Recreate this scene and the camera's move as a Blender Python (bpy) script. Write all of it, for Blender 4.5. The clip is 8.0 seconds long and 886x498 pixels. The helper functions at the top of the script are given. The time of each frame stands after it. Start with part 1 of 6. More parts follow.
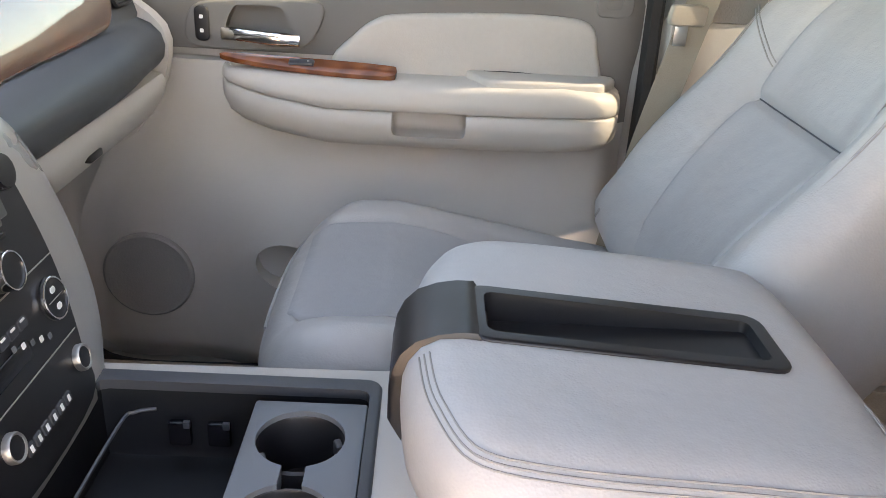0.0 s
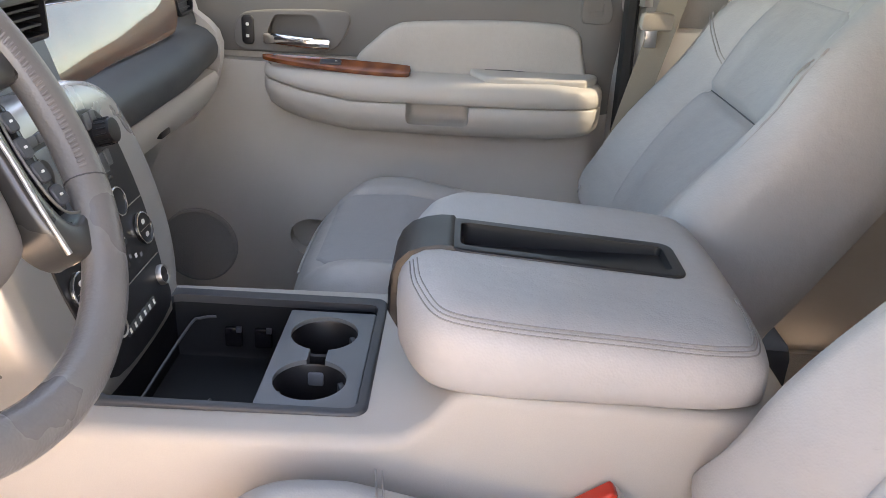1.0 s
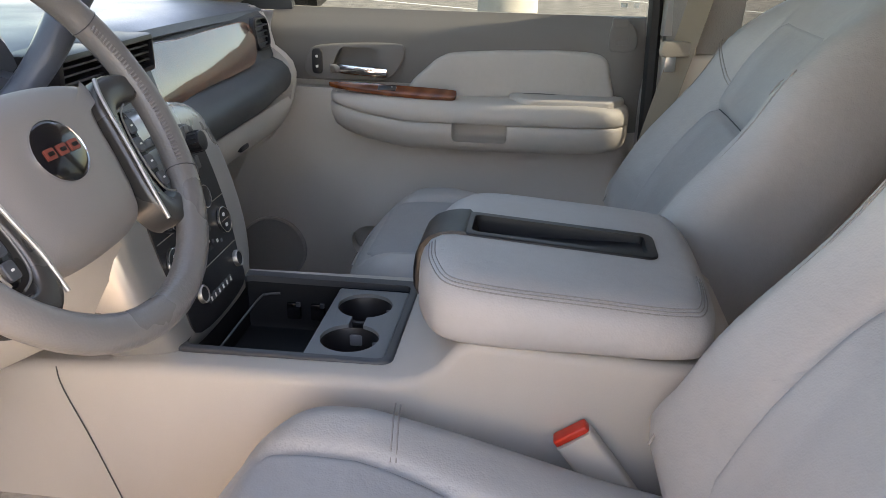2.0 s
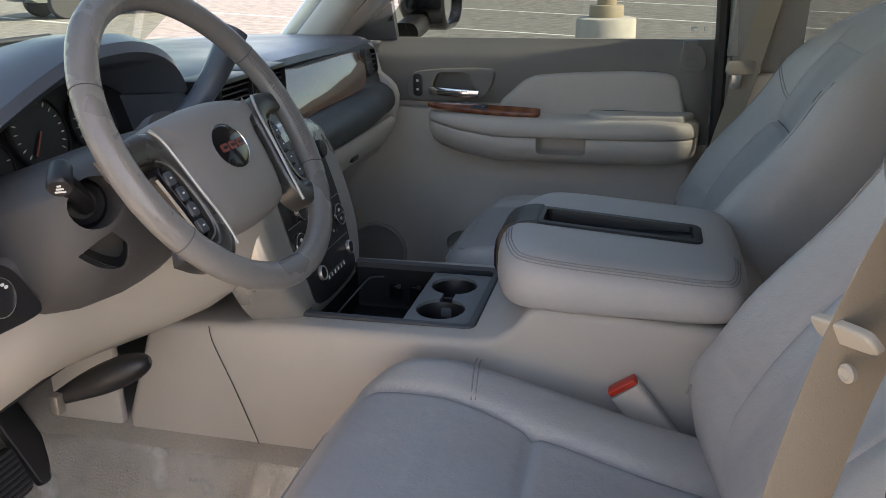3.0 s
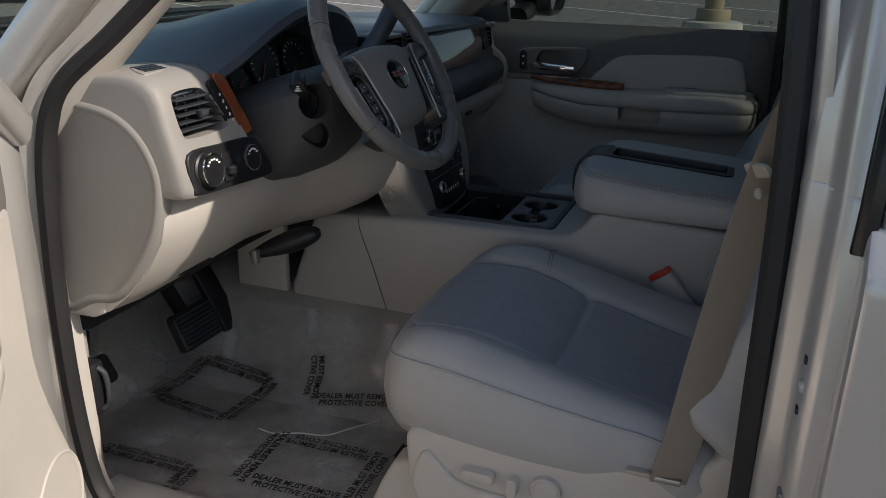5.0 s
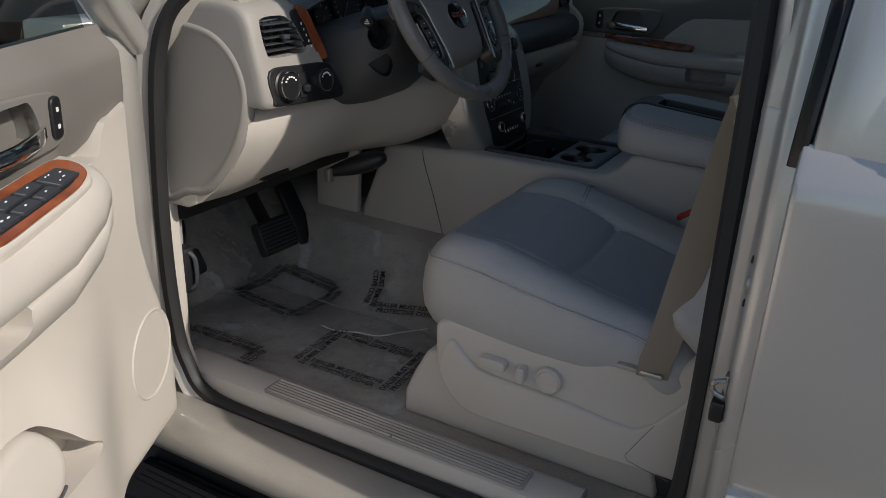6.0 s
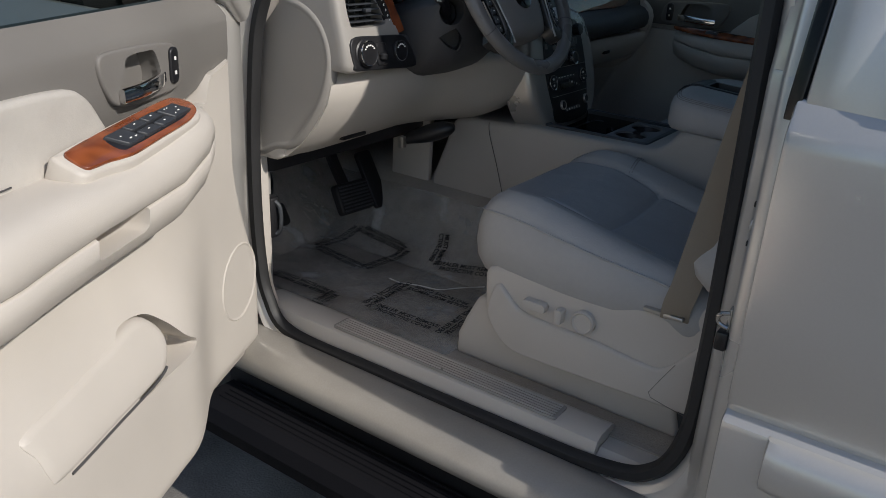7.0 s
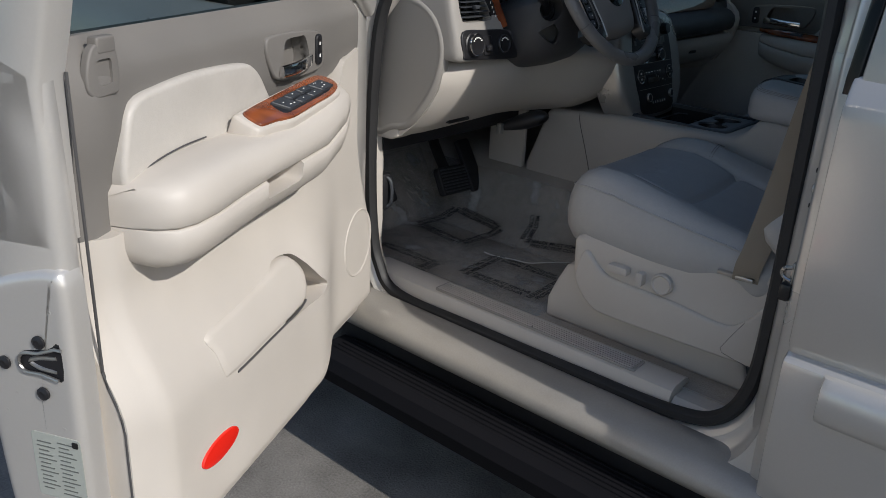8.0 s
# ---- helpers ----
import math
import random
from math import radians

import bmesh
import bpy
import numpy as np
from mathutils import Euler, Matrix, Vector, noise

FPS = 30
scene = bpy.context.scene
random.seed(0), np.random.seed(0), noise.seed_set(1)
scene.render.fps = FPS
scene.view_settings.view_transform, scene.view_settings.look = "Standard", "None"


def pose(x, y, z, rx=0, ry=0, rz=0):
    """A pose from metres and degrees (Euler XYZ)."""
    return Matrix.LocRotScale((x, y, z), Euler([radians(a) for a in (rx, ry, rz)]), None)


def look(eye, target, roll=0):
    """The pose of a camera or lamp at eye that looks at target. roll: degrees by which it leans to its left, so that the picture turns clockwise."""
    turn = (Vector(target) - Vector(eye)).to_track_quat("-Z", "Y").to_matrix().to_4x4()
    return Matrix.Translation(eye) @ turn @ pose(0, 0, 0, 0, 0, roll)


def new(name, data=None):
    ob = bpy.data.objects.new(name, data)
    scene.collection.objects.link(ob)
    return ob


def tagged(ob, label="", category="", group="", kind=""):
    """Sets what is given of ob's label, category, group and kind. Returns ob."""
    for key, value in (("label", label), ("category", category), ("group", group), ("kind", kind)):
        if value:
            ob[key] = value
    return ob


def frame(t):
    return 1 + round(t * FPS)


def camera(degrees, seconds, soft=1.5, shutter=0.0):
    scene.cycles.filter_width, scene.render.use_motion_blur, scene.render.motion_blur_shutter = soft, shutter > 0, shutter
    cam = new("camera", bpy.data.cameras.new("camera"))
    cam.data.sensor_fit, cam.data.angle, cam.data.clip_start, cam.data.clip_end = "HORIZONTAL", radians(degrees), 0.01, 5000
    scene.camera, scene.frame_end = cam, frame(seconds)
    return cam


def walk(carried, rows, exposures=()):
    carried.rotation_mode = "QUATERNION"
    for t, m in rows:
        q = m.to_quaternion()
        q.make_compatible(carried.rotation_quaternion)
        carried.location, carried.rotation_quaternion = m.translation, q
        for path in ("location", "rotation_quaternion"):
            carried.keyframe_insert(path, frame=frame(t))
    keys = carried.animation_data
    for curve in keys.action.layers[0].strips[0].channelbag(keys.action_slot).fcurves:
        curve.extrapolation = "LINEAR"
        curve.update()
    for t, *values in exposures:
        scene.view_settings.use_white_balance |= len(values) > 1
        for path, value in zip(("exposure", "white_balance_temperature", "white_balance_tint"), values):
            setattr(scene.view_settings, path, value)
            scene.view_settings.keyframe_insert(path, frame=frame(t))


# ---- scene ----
cam = camera(56.8, 8.0, soft=0.6)
PATH = [
    (0, (0.057, -0.554, 1.331), (0.116, 1.269, 0.511), 3.5),
    (0.5, (0.079, -0.679, 1.352), (0.125, 1.147, 0.536), 3.3),
    (1, (0.101, -0.799, 1.356), (0.085, 1.036, 0.562), 3.0),
    (1.2, (0.114, -0.844, 1.361), (0.046, 0.998, 0.584), 2.9),
    (2.3, (0.211, -1.063, 1.396), (-0.071, 0.784, 0.683), 0.4),
    (2.5, (0.22, -1.11, 1.4), (-0.121, 0.735, 0.707), -0.1),
    (3, (0.253, -1.214, 1.409), (-0.203, 0.612, 0.732), -0.9),
    (3.5, (0.283, -1.31, 1.414), (-0.299, 0.484, 0.746), -1.4),
    (4, (0.297, -1.442, 1.416), (-0.348, 0.328, 0.742), -0.4),
    (4.2, (0.308, -1.492, 1.413), (-0.34, 0.275, 0.736), 0.0),
    (5.3, (0.412, -1.712, 1.402), (-0.288, 0.028, 0.707), 2.2),
    (5.5, (0.445, -1.738, 1.399), (-0.327, -0.042, 0.672), 2.4),
    (6, (0.556, -1.817, 1.388), (-0.313, -0.182, 0.631), 2.9),
    (6.5, (0.65, -1.891, 1.374), (-0.244, -0.274, 0.608), 4.4),
    (7, (0.707, -1.96, 1.367), (-0.332, -0.429, 0.606), 3.5),
    (7.5, (0.746, -2.07, 1.359), (-0.389, -0.622, 0.574), 3.3),
    (8, (0.821, -2.169, 1.359), (-0.377, -0.752, 0.612), 3.0),
]
EXPO = [(0.0, 4.02, 9200, 26), (1.2, 3.47, 8800, 27), (2.5, 2.65, 8250, 21), (3.5, 1.75, 7650, 19), (4.2, 1.02, 7150, 17), (5.5, 0.0, 6800, 12), (8.0, -0.02, 6350, 11)]
walk(cam, [(t, look(eye, target, roll)) for t, eye, target, roll in PATH], EXPO)

# world and sun
SUN = Vector((0.80, -0.055, 0.60)).normalized()
world = bpy.data.worlds.new("sky")
scene.world = world
world.use_nodes = True
wn = world.node_tree.nodes
sky = wn.new("ShaderNodeTexSky")
sky.sky_type, sky.sun_disc = "NISHITA", False
sky.sun_elevation = math.asin(SUN.z)
sky.sun_rotation = math.atan2(SUN.x, SUN.y)
wn["Background"].inputs["Strength"].default_value = 0.13
world.node_tree.links.new(sky.outputs[0], wn["Background"].inputs["Color"])
sun_data = bpy.data.lights.new("sun", "SUN")
sun_data.energy, sun_data.angle, sun_data.color = 3.7, radians(0.6), (1.0, 0.95, 0.87)
sun = new("sun", sun_data)
sun.matrix_world = look(SUN * 30, (0, 0, 0))

# ---- mesh helpers ----
def as_mesh(bm, smooth=35.0):
    """A mesh from a bmesh, with normals outwards and soft shading below the angle given."""
    bmesh.ops.recalc_face_normals(bm, faces=bm.faces)
    limit = radians(smooth)
    for face in bm.faces:
        face.smooth = True
    for edge in bm.edges:
        if len(edge.link_faces) == 2 and edge.calc_face_angle(0.0) > limit:
            edge.smooth = False
    me = bpy.data.meshes.new("mesh")
    bm.to_mesh(me)
    bm.free()
    return me


def part(name, bm, material, parent=None, label="", smooth=35.0):
    """Links a bmesh, or a mesh, as one object under a thing or a part."""
    me = bm if isinstance(bm, bpy.types.Mesh) else as_mesh(bm, smooth)
    me.name = name
    if material is not None:
        me.materials.clear()
        me.materials.append(material)
    ob = new(name, me)
    if parent is not None:
        ob.parent = parent
    return tagged(ob, label)


def thing(name, label, category, group="", kind=""):
    """An Empty that holds a thing's parts."""
    return tagged(new(name), label, category, group, kind)


def rings(rows, closed=True, cap0=True, cap1=True):
    """A skin over rows of points, each row with the same count."""
    bm = bmesh.new()
    grid = [[bm.verts.new(p) for p in row] for row in rows]
    n = len(grid[0])
    for a, b in zip(grid, grid[1:]):
        for i in range(n if closed else n - 1):
            j = (i + 1) % n
            bm.faces.new((a[i], a[j], b[j], b[i]))
    if closed and cap0:
        bm.faces.new(grid[0])
    if closed and cap1:
        bm.faces.new(grid[-1])
    return bm


def spline(pts, n=8, closed=False):
    """A smooth curve through the points (Catmull-Rom), n steps a span."""
    pts = [Vector(p) for p in pts]
    out, m = [], len(pts)
    for i in range(m if closed else m - 1):
        if closed:
            a, b, c, d = (pts[(i + k) % m] for k in (-1, 0, 1, 2))
        else:
            a, b, c, d = (pts[min(max(i + k, 0), m - 1)] for k in (-1, 0, 1, 2))
        for k in range(n):
            t = k / n
            out.append(0.5 * (2 * b + (c - a) * t + (2 * a - 5 * b + 4 * c - d) * t * t + (3 * b - a - 3 * c + d) * t * t * t))
    if not closed:
        out.append(pts[-1])
    return out


def sweep(pts, section, closed=False, up=(0, 0, 1), scale=None):
    """A section (list of 2D points: sideways, upwards) carried along the points."""
    pts, up, rows = [Vector(p) for p in pts], Vector(up), []
    m = len(pts)
    for i, p in enumerate(pts):
        ahead = (pts[(i + 1) % m] - pts[i - 1]) if closed else (pts[min(i + 1, m - 1)] - pts[max(i - 1, 0)])
        ahead.normalize()
        side = ahead.cross(up)
        side = side.normalized() if side.length > 1e-4 else Vector((1, 0, 0))
        rise = side.cross(ahead)
        k = scale(i / max(m - 1, 1)) if scale else 1.0
        rows.append([p + side * (a * k) + rise * (b * k) for a, b in section])
    if closed:
        rows.append(rows[0])
    bm = rings(rows, True, not closed, not closed)
    if closed:
        bmesh.ops.remove_doubles(bm, verts=bm.verts, dist=1e-6)
    return bm


def circle(r, n=10, ry=None):
    ry = r if ry is None else ry
    return [(r * math.cos(2 * math.pi * i / n), ry * math.sin(2 * math.pi * i / n)) for i in range(n)]


def tube(pts, r, n=10, closed=False, scale=None):
    return sweep(pts, circle(r, n), closed, (0.13, 0.21, 0.97), scale)


def rrect(w, h, r, n=5, cx=0.0, cy=0.0):
    """A rounded rectangle's outline, anticlockwise."""
    out = []
    for k, (sx, sy) in enumerate(((1, 1), (-1, 1), (-1, -1), (1, -1))):
        for i in range(n + 1):
            a = math.pi / 2 * (k + i / n)
            out.append((cx + sx * (w / 2 - r) + r * math.cos(a), cy + sy * (h / 2 - r) + r * math.sin(a)))
    return out


def round_outline(pts, n=6):
    """A smooth closed outline through 2D points."""
    return [(p.x, p.y) for p in spline([(x, y, 0) for x, y in pts], n, True)]


def inset(outline, d):
    m, out = len(outline), []
    area = sum(outline[i][0] * outline[(i + 1) % m][1] - outline[(i + 1) % m][0] * outline[i][1] for i in range(m))
    s = 1 if area > 0 else -1
    for i in range(m):
        (ax, ay), (bx, by) = outline[i - 1], outline[(i + 1) % m]
        tx, ty = bx - ax, by - ay
        k = math.hypot(tx, ty) or 1.0
        out.append((outline[i][0] - s * ty / k * d, outline[i][1] + s * tx / k * d))
    return out


def shrunk(outline, d):
    """The outline inset by d; past two centimetres the rest goes towards the middle, so that no corner folds over."""
    ring = inset(outline, min(d, 0.02)) if d else list(outline)
    if d > 0.02:
        cx, cy = sum(p[0] for p in ring) / len(ring), sum(p[1] for p in ring) / len(ring)
        ring = [(x + (cx - x) * min((d - 0.02) / max(math.hypot(cx - x, cy - y), 1e-6), 0.9), y + (cy - y) * min((d - 0.02) / max(math.hypot(cx - x, cy - y), 1e-6), 0.9)) for x, y in ring]
    return ring


def pad(outline, profile, deform=None, m=None, fill=0, bottom=True):
    """A pad: the outline, carried through (inset, height) steps, then closed on top, with fill rings that shrink to the middle.
    deform(x, y) adds to the height where the weight of the step is more than nothing."""
    rows = []
    top = profile[-1][1]
    for d, z in profile:
        ring = shrunk(outline, d)
        w = 1.0 if top == profile[0][1] else (z - profile[0][1]) / (top - profile[0][1])
        rows.append([(x, y, z + (deform(x, y) * w if deform else 0.0)) for x, y in ring])
    last = shrunk(outline, profile[-1][0])
    cx, cy = sum(p[0] for p in last) / len(last), sum(p[1] for p in last) / len(last)
    for k in range(1, fill + 1):
        q = 1 - k / (fill + 0.5)
        ring = [(cx + (x - cx) * q, cy + (y - cy) * q) for x, y in last]
        rows.append([(x, y, top + (deform(x, y) if deform else 0.0)) for x, y in ring])
    bm = rings(rows, True, bottom, True)
    if m is not None:
        bm.transform(m)
    return bm


def draped(outline, profile, lift, m=None, fill=10):
    """A panel that lies on a curved surface lift(x, y), through (inset, height) steps."""
    rows = [[(x, y, h + lift(x, y)) for x, y in inset(outline, d)] for d, h in profile]
    last = inset(outline, profile[-1][0])
    cx, cy = sum(p[0] for p in last) / len(last), sum(p[1] for p in last) / len(last)
    for k in range(1, fill + 1):
        q = 1 - k / (fill + 0.5)
        rows.append([(cx + (x - cx) * q, cy + (y - cy) * q, profile[-1][1] + lift(cx + (x - cx) * q, cy + (y - cy) * q)) for x, y in last])
    bm = rings(rows, True, False, True)
    if m is not None:
        bm.transform(m)
    return bm


def soft_edge(r, h, n=4, base=0.0):
    """Profile steps of a pad of height h with an edge rounded by r."""
    return [(0.0, base)] + [(r - r * math.cos(a), h - r + r * math.sin(a)) for a in [math.pi / 2 * i / n for i in range(n + 1)]]


def box(x0, x1, y0, y1, z0, z1, bevel=0.0, seg=2):
    bm = bmesh.new()
    bmesh.ops.create_cube(bm, size=1.0)
    for v in bm.verts:
        v.co = (x0 if v.co.x < 0 else x1, y0 if v.co.y < 0 else y1, z0 if v.co.z < 0 else z1)
    if bevel:
        bmesh.ops.bevel(bm, geom=bm.edges[:], offset=bevel, segments=seg, profile=0.5, affect="EDGES")
    return bm


def prism(outline, y0, y1, bevel=0.0, seg=2, axis="y"):
    """A 2D outline drawn out along an axis: (x, z) along y, (x, y) along z, (y, z) along x."""
    def at(a, b, c):
        return {"y": (a, c, b), "z": (a, b, c), "x": (c, a, b)}[axis]
    bm = rings([[at(a, b, y0) for a, b in outline], [at(a, b, y1) for a, b in outline]])
    if bevel:
        bmesh.ops.recalc_face_normals(bm, faces=bm.faces)
        sharp = [e for e in bm.edges if e.calc_face_angle(0.0) > 0.6]
        bmesh.ops.bevel(bm, geom=sharp, offset=bevel, segments=seg, profile=0.5, affect="EDGES")
    return bm


def lathe(profile, n=24, m=None):
    """A profile of (radius, height) turned round the z axis."""
    bm = rings([[(r * math.cos(2 * math.pi * i / n), r * math.sin(2 * math.pi * i / n), z) for i in range(n)] for r, z in profile])
    if m is not None:
        bm.transform(m)
    return bm


def joined(*bms):
    """Several bmeshes as one."""
    out = bmesh.new()
    for bm in bms:
        me = bpy.data.meshes.new("tmp")
        bm.to_mesh(me)
        bm.free()
        out.from_mesh(me)
        bpy.data.meshes.remove(me)
    return out


def carve(bm, *cutters):
    """The bmesh with the cutters taken out of it."""
    def solid(b):
        bmesh.ops.recalc_face_normals(b, faces=b.faces)
        me = bpy.data.meshes.new("tmp")
        b.to_mesh(me)
        b.free()
        return new("tmp", me)
    body = solid(bm)
    knives = [solid(c) for c in cutters]
    for knife in knives:
        mod = body.modifiers.new("cut", "BOOLEAN")
        mod.operation, mod.object, mod.solver = "DIFFERENCE", knife, "EXACT"
    out = bmesh.new()
    out.from_object(body, bpy.context.evaluated_depsgraph_get())
    for ob in (body, *knives):
        me = ob.data
        bpy.data.objects.remove(ob)
        bpy.data.meshes.remove(me)
    return out


def frame_of(origin, x_axis, y_axis):
    """A matrix with its x and y axes along those given."""
    x = Vector(x_axis).normalized()
    z = x.cross(Vector(y_axis)).normalized()
    y = z.cross(x)
    m = Matrix((x, y, z)).transposed().to_4x4()
    m.translation = origin
    return m


def words(text, size, depth=0.0005):
    """The text as a flat mesh, in its own x and y, with its middle at the origin."""
    curve = bpy.data.curves.new("text", "FONT")
    curve.body, curve.size, curve.extrude, curve.resolution_u = text, size, depth, 2
    curve.offset = size * 0.012
    curve.align_x, curve.align_y = "CENTER", "CENTER"
    ob = new("text", curve)
    bpy.context.view_layer.update()
    out = bmesh.new()
    me = bpy.data.meshes.new_from_object(ob.evaluated_get(bpy.context.evaluated_depsgraph_get()))
    out.from_mesh(me)
    bpy.data.meshes.remove(me)
    bpy.data.objects.remove(ob)
    bpy.data.curves.remove(curve)
    return out


def smoothstep(a, b, x):
    t = min(max((x - a) / (b - a), 0.0), 1.0)
    return t * t * (3 - 2 * t)


def bump_at(x, c, w):
    return math.exp(-((x - c) / w) ** 2)


# ---- materials ----
def material(name, color, rough=0.5, metal=0.0, grain=0.0, grain_size=0.004, vary=0.06, vary_size=0.15, coat=0.0, spec=0.5, rough_vary=0.08):
    """A surface with a fine relief and a slow change of tone. Sizes in metres."""
    mat = bpy.data.materials.new(name)
    mat.use_nodes = True
    nt = mat.node_tree
    b = nt.nodes["Principled BSDF"]
    b.inputs["Roughness"].default_value = rough
    b.inputs["Metallic"].default_value = metal
    b.inputs["Coat Weight"].default_value = coat
    b.inputs["Coat Roughness"].default_value = 0.05
    b.inputs["Specular IOR Level"].default_value = spec
    where = nt.nodes.new("ShaderNodeTexCoord")
    slow = nt.nodes.new("ShaderNodeTexNoise")
    slow.inputs["Scale"].default_value = 1 / vary_size
    slow.inputs["Detail"].default_value = 4
    nt.links.new(where.outputs["Object"], slow.inputs["Vector"])
    fine = nt.nodes.new("ShaderNodeTexNoise")
    fine.inputs["Scale"].default_value = 1 / grain_size
    fine.inputs["Detail"].default_value = 3
    nt.links.new(where.outputs["Object"], fine.inputs["Vector"])
    both = nt.nodes.new("ShaderNodeMath")
    both.operation = "MULTIPLY_ADD"
    nt.links.new(fine.outputs[0], both.inputs[0])
    both.inputs[1].default_value = 0.45
    nt.links.new(slow.outputs[0], both.inputs[2])
    ramp = nt.nodes.new("ShaderNodeValToRGB")
    ramp.color_ramp.elements[0].position, ramp.color_ramp.elements[1].position = 0.45, 1.0
    ramp.color_ramp.elements[0].color = (*[c * (1 - vary) for c in color], 1)
    ramp.color_ramp.elements[1].color = (*[min(c * (1 + vary), 1) for c in color], 1)
    nt.links.new(both.outputs[0], ramp.inputs[0])
    nt.links.new(ramp.outputs[0], b.inputs["Base Color"])
    if rough_vary:
        span = nt.nodes.new("ShaderNodeMapRange")
        span.inputs["From Min"].default_value, span.inputs["From Max"].default_value = 0.3, 0.7
        span.inputs["To Min"].default_value = max(rough - rough_vary, 0.02)
        span.inputs["To Max"].default_value = min(rough + rough_vary, 1)
        nt.links.new(slow.outputs[0], span.inputs["Value"])
        nt.links.new(span.outputs[0], b.inputs["Roughness"])
    if grain:
        bump = nt.nodes.new("ShaderNodeBump")
        bump.inputs["Strength"].default_value = grain
        bump.inputs["Distance"].default_value = grain_size * 0.5
        nt.links.new(fine.outputs[0], bump.inputs["Height"])
        nt.links.new(bump.outputs[0], b.inputs["Normal"])
    return mat


def leather(name, color, rough=0.45):
    """Leather: cell grain, soft creases."""
    mat = material(name, color, rough, grain=0.0, vary=0.05, vary_size=0.12, grain_size=0.01)
    nt = mat.node_tree
    where = nt.nodes.new("ShaderNodeTexCoord")
    cell = nt.nodes.new("ShaderNodeTexVoronoi")
    cell.inputs["Scale"].default_value = 420
    fold = nt.nodes.new("ShaderNodeTexNoise")
    fold.inputs["Scale"].default_value = 14
    fold.inputs["Detail"].default_value = 5
    nt.links.new(where.outputs["Object"], cell.inputs["Vector"])
    nt.links.new(where.outputs["Object"], fold.inputs["Vector"])
    b1, b2 = nt.nodes.new("ShaderNodeBump"), nt.nodes.new("ShaderNodeBump")
    b1.inputs["Strength"].default_value, b1.inputs["Distance"].default_value = 0.25, 0.0006
    b2.inputs["Strength"].default_value, b2.inputs["Distance"].default_value = 0.5, 0.008
    nt.links.new(cell.outputs["Distance"], b1.inputs["Height"])
    nt.links.new(fold.outputs[0], b2.inputs["Height"])
    nt.links.new(b2.outputs[0], b1.inputs["Normal"])
    nt.links.new(b1.outputs[0], nt.nodes["Principled BSDF"].inputs["Normal"])
    return mat


def burl(name, along="X"):
    """Glossy red-brown wood with a wavy figure."""
    mat = material(name, (0.22, 0.055, 0.015), 0.18, coat=0.8, vary=0.3, vary_size=0.03)
    nt = mat.node_tree
    where = nt.nodes.new("ShaderNodeTexCoord")
    wave = nt.nodes.new("ShaderNodeTexWave")
    wave.inputs["Scale"].default_value = 7
    wave.inputs["Distortion"].default_value = 14
    wave.inputs["Detail"].default_value = 3
    ramp = nt.nodes.new("ShaderNodeValToRGB")
    ramp.color_ramp.elements[0].color = (0.17, 0.042, 0.013, 1)
    ramp.color_ramp.elements[1].color = (0.27, 0.072, 0.022, 1)
    nt.links.new(where.outputs["Object"], wave.inputs["Vector"])
    nt.links.new(wave.outputs[0], ramp.inputs[0])
    nt.links.new(ramp.outputs[0], nt.nodes["Principled BSDF"].inputs["Base Color"])
    return mat


def clear_sheet(name, tint, gloss, rough=0.02, haze=0.0, dust_sheen=0.0):
    """Thin glass or film: it lets most light straight through and mirrors a little, more at a slant."""
    mat = bpy.data.materials.new(name)
    mat.use_nodes = True
    nt = mat.node_tree
    nt.nodes.remove(nt.nodes["Principled BSDF"])
    clear, shine, mix, slant, curve, gain = (nt.nodes.new("ShaderNode" + k) for k in ("BsdfTransparent", "BsdfGlossy", "MixShader", "LayerWeight", "Math", "Math"))
    clear.inputs["Color"].default_value = (*tint, 1)
    shine.inputs["Roughness"].default_value = rough
    slant.inputs["Blend"].default_value = 0.5
    curve.operation, curve.inputs[1].default_value = "POWER", 4.0
    gain.operation, gain.inputs[1].default_value, gain.inputs[2].default_value = "MULTIPLY_ADD", gloss, 0.04
    nt.links.new(slant.outputs["Facing"], curve.inputs[0])
    nt.links.new(curve.outputs[0], gain.inputs[0])
    nt.links.new(gain.outputs[0], mix.inputs[0])
    veil, milk = nt.nodes.new("ShaderNodeMixShader"), nt.nodes.new("ShaderNodeBsdfDiffuse")
    milk.inputs["Color"].default_value = (0.8, 0.8, 0.78, 1)
    veil.inputs[0].default_value = haze
    # White clouds stand for dust and for pale reflections painted into the film.
    if dust_sheen:
        where, cloud, span = (nt.nodes.new("ShaderNode" + k) for k in ("TexCoord", "TexNoise", "MapRange"))
        cloud.inputs["Scale"].default_value, cloud.inputs["Detail"].default_value, cloud.inputs["Roughness"].default_value = 11.0, 6.0, 0.62
        span.inputs["From Min"].default_value, span.inputs["From Max"].default_value = 0.42, 0.68
        span.inputs["To Min"].default_value, span.inputs["To Max"].default_value = haze, haze + dust_sheen
        nt.links.new(where.outputs["Object"], cloud.inputs["Vector"])
        nt.links.new(cloud.outputs[0], span.inputs["Value"])
        nt.links.new(span.outputs[0], veil.inputs[0])
    nt.links.new(clear.outputs[0], veil.inputs[1])
    nt.links.new(milk.outputs[0], veil.inputs[2])
    nt.links.new(veil.outputs[0], mix.inputs[1])
    nt.links.new(shine.outputs[0], mix.inputs[2])
    nt.links.new(mix.outputs[0], nt.nodes["Material Output"].inputs["Surface"])
    return mat


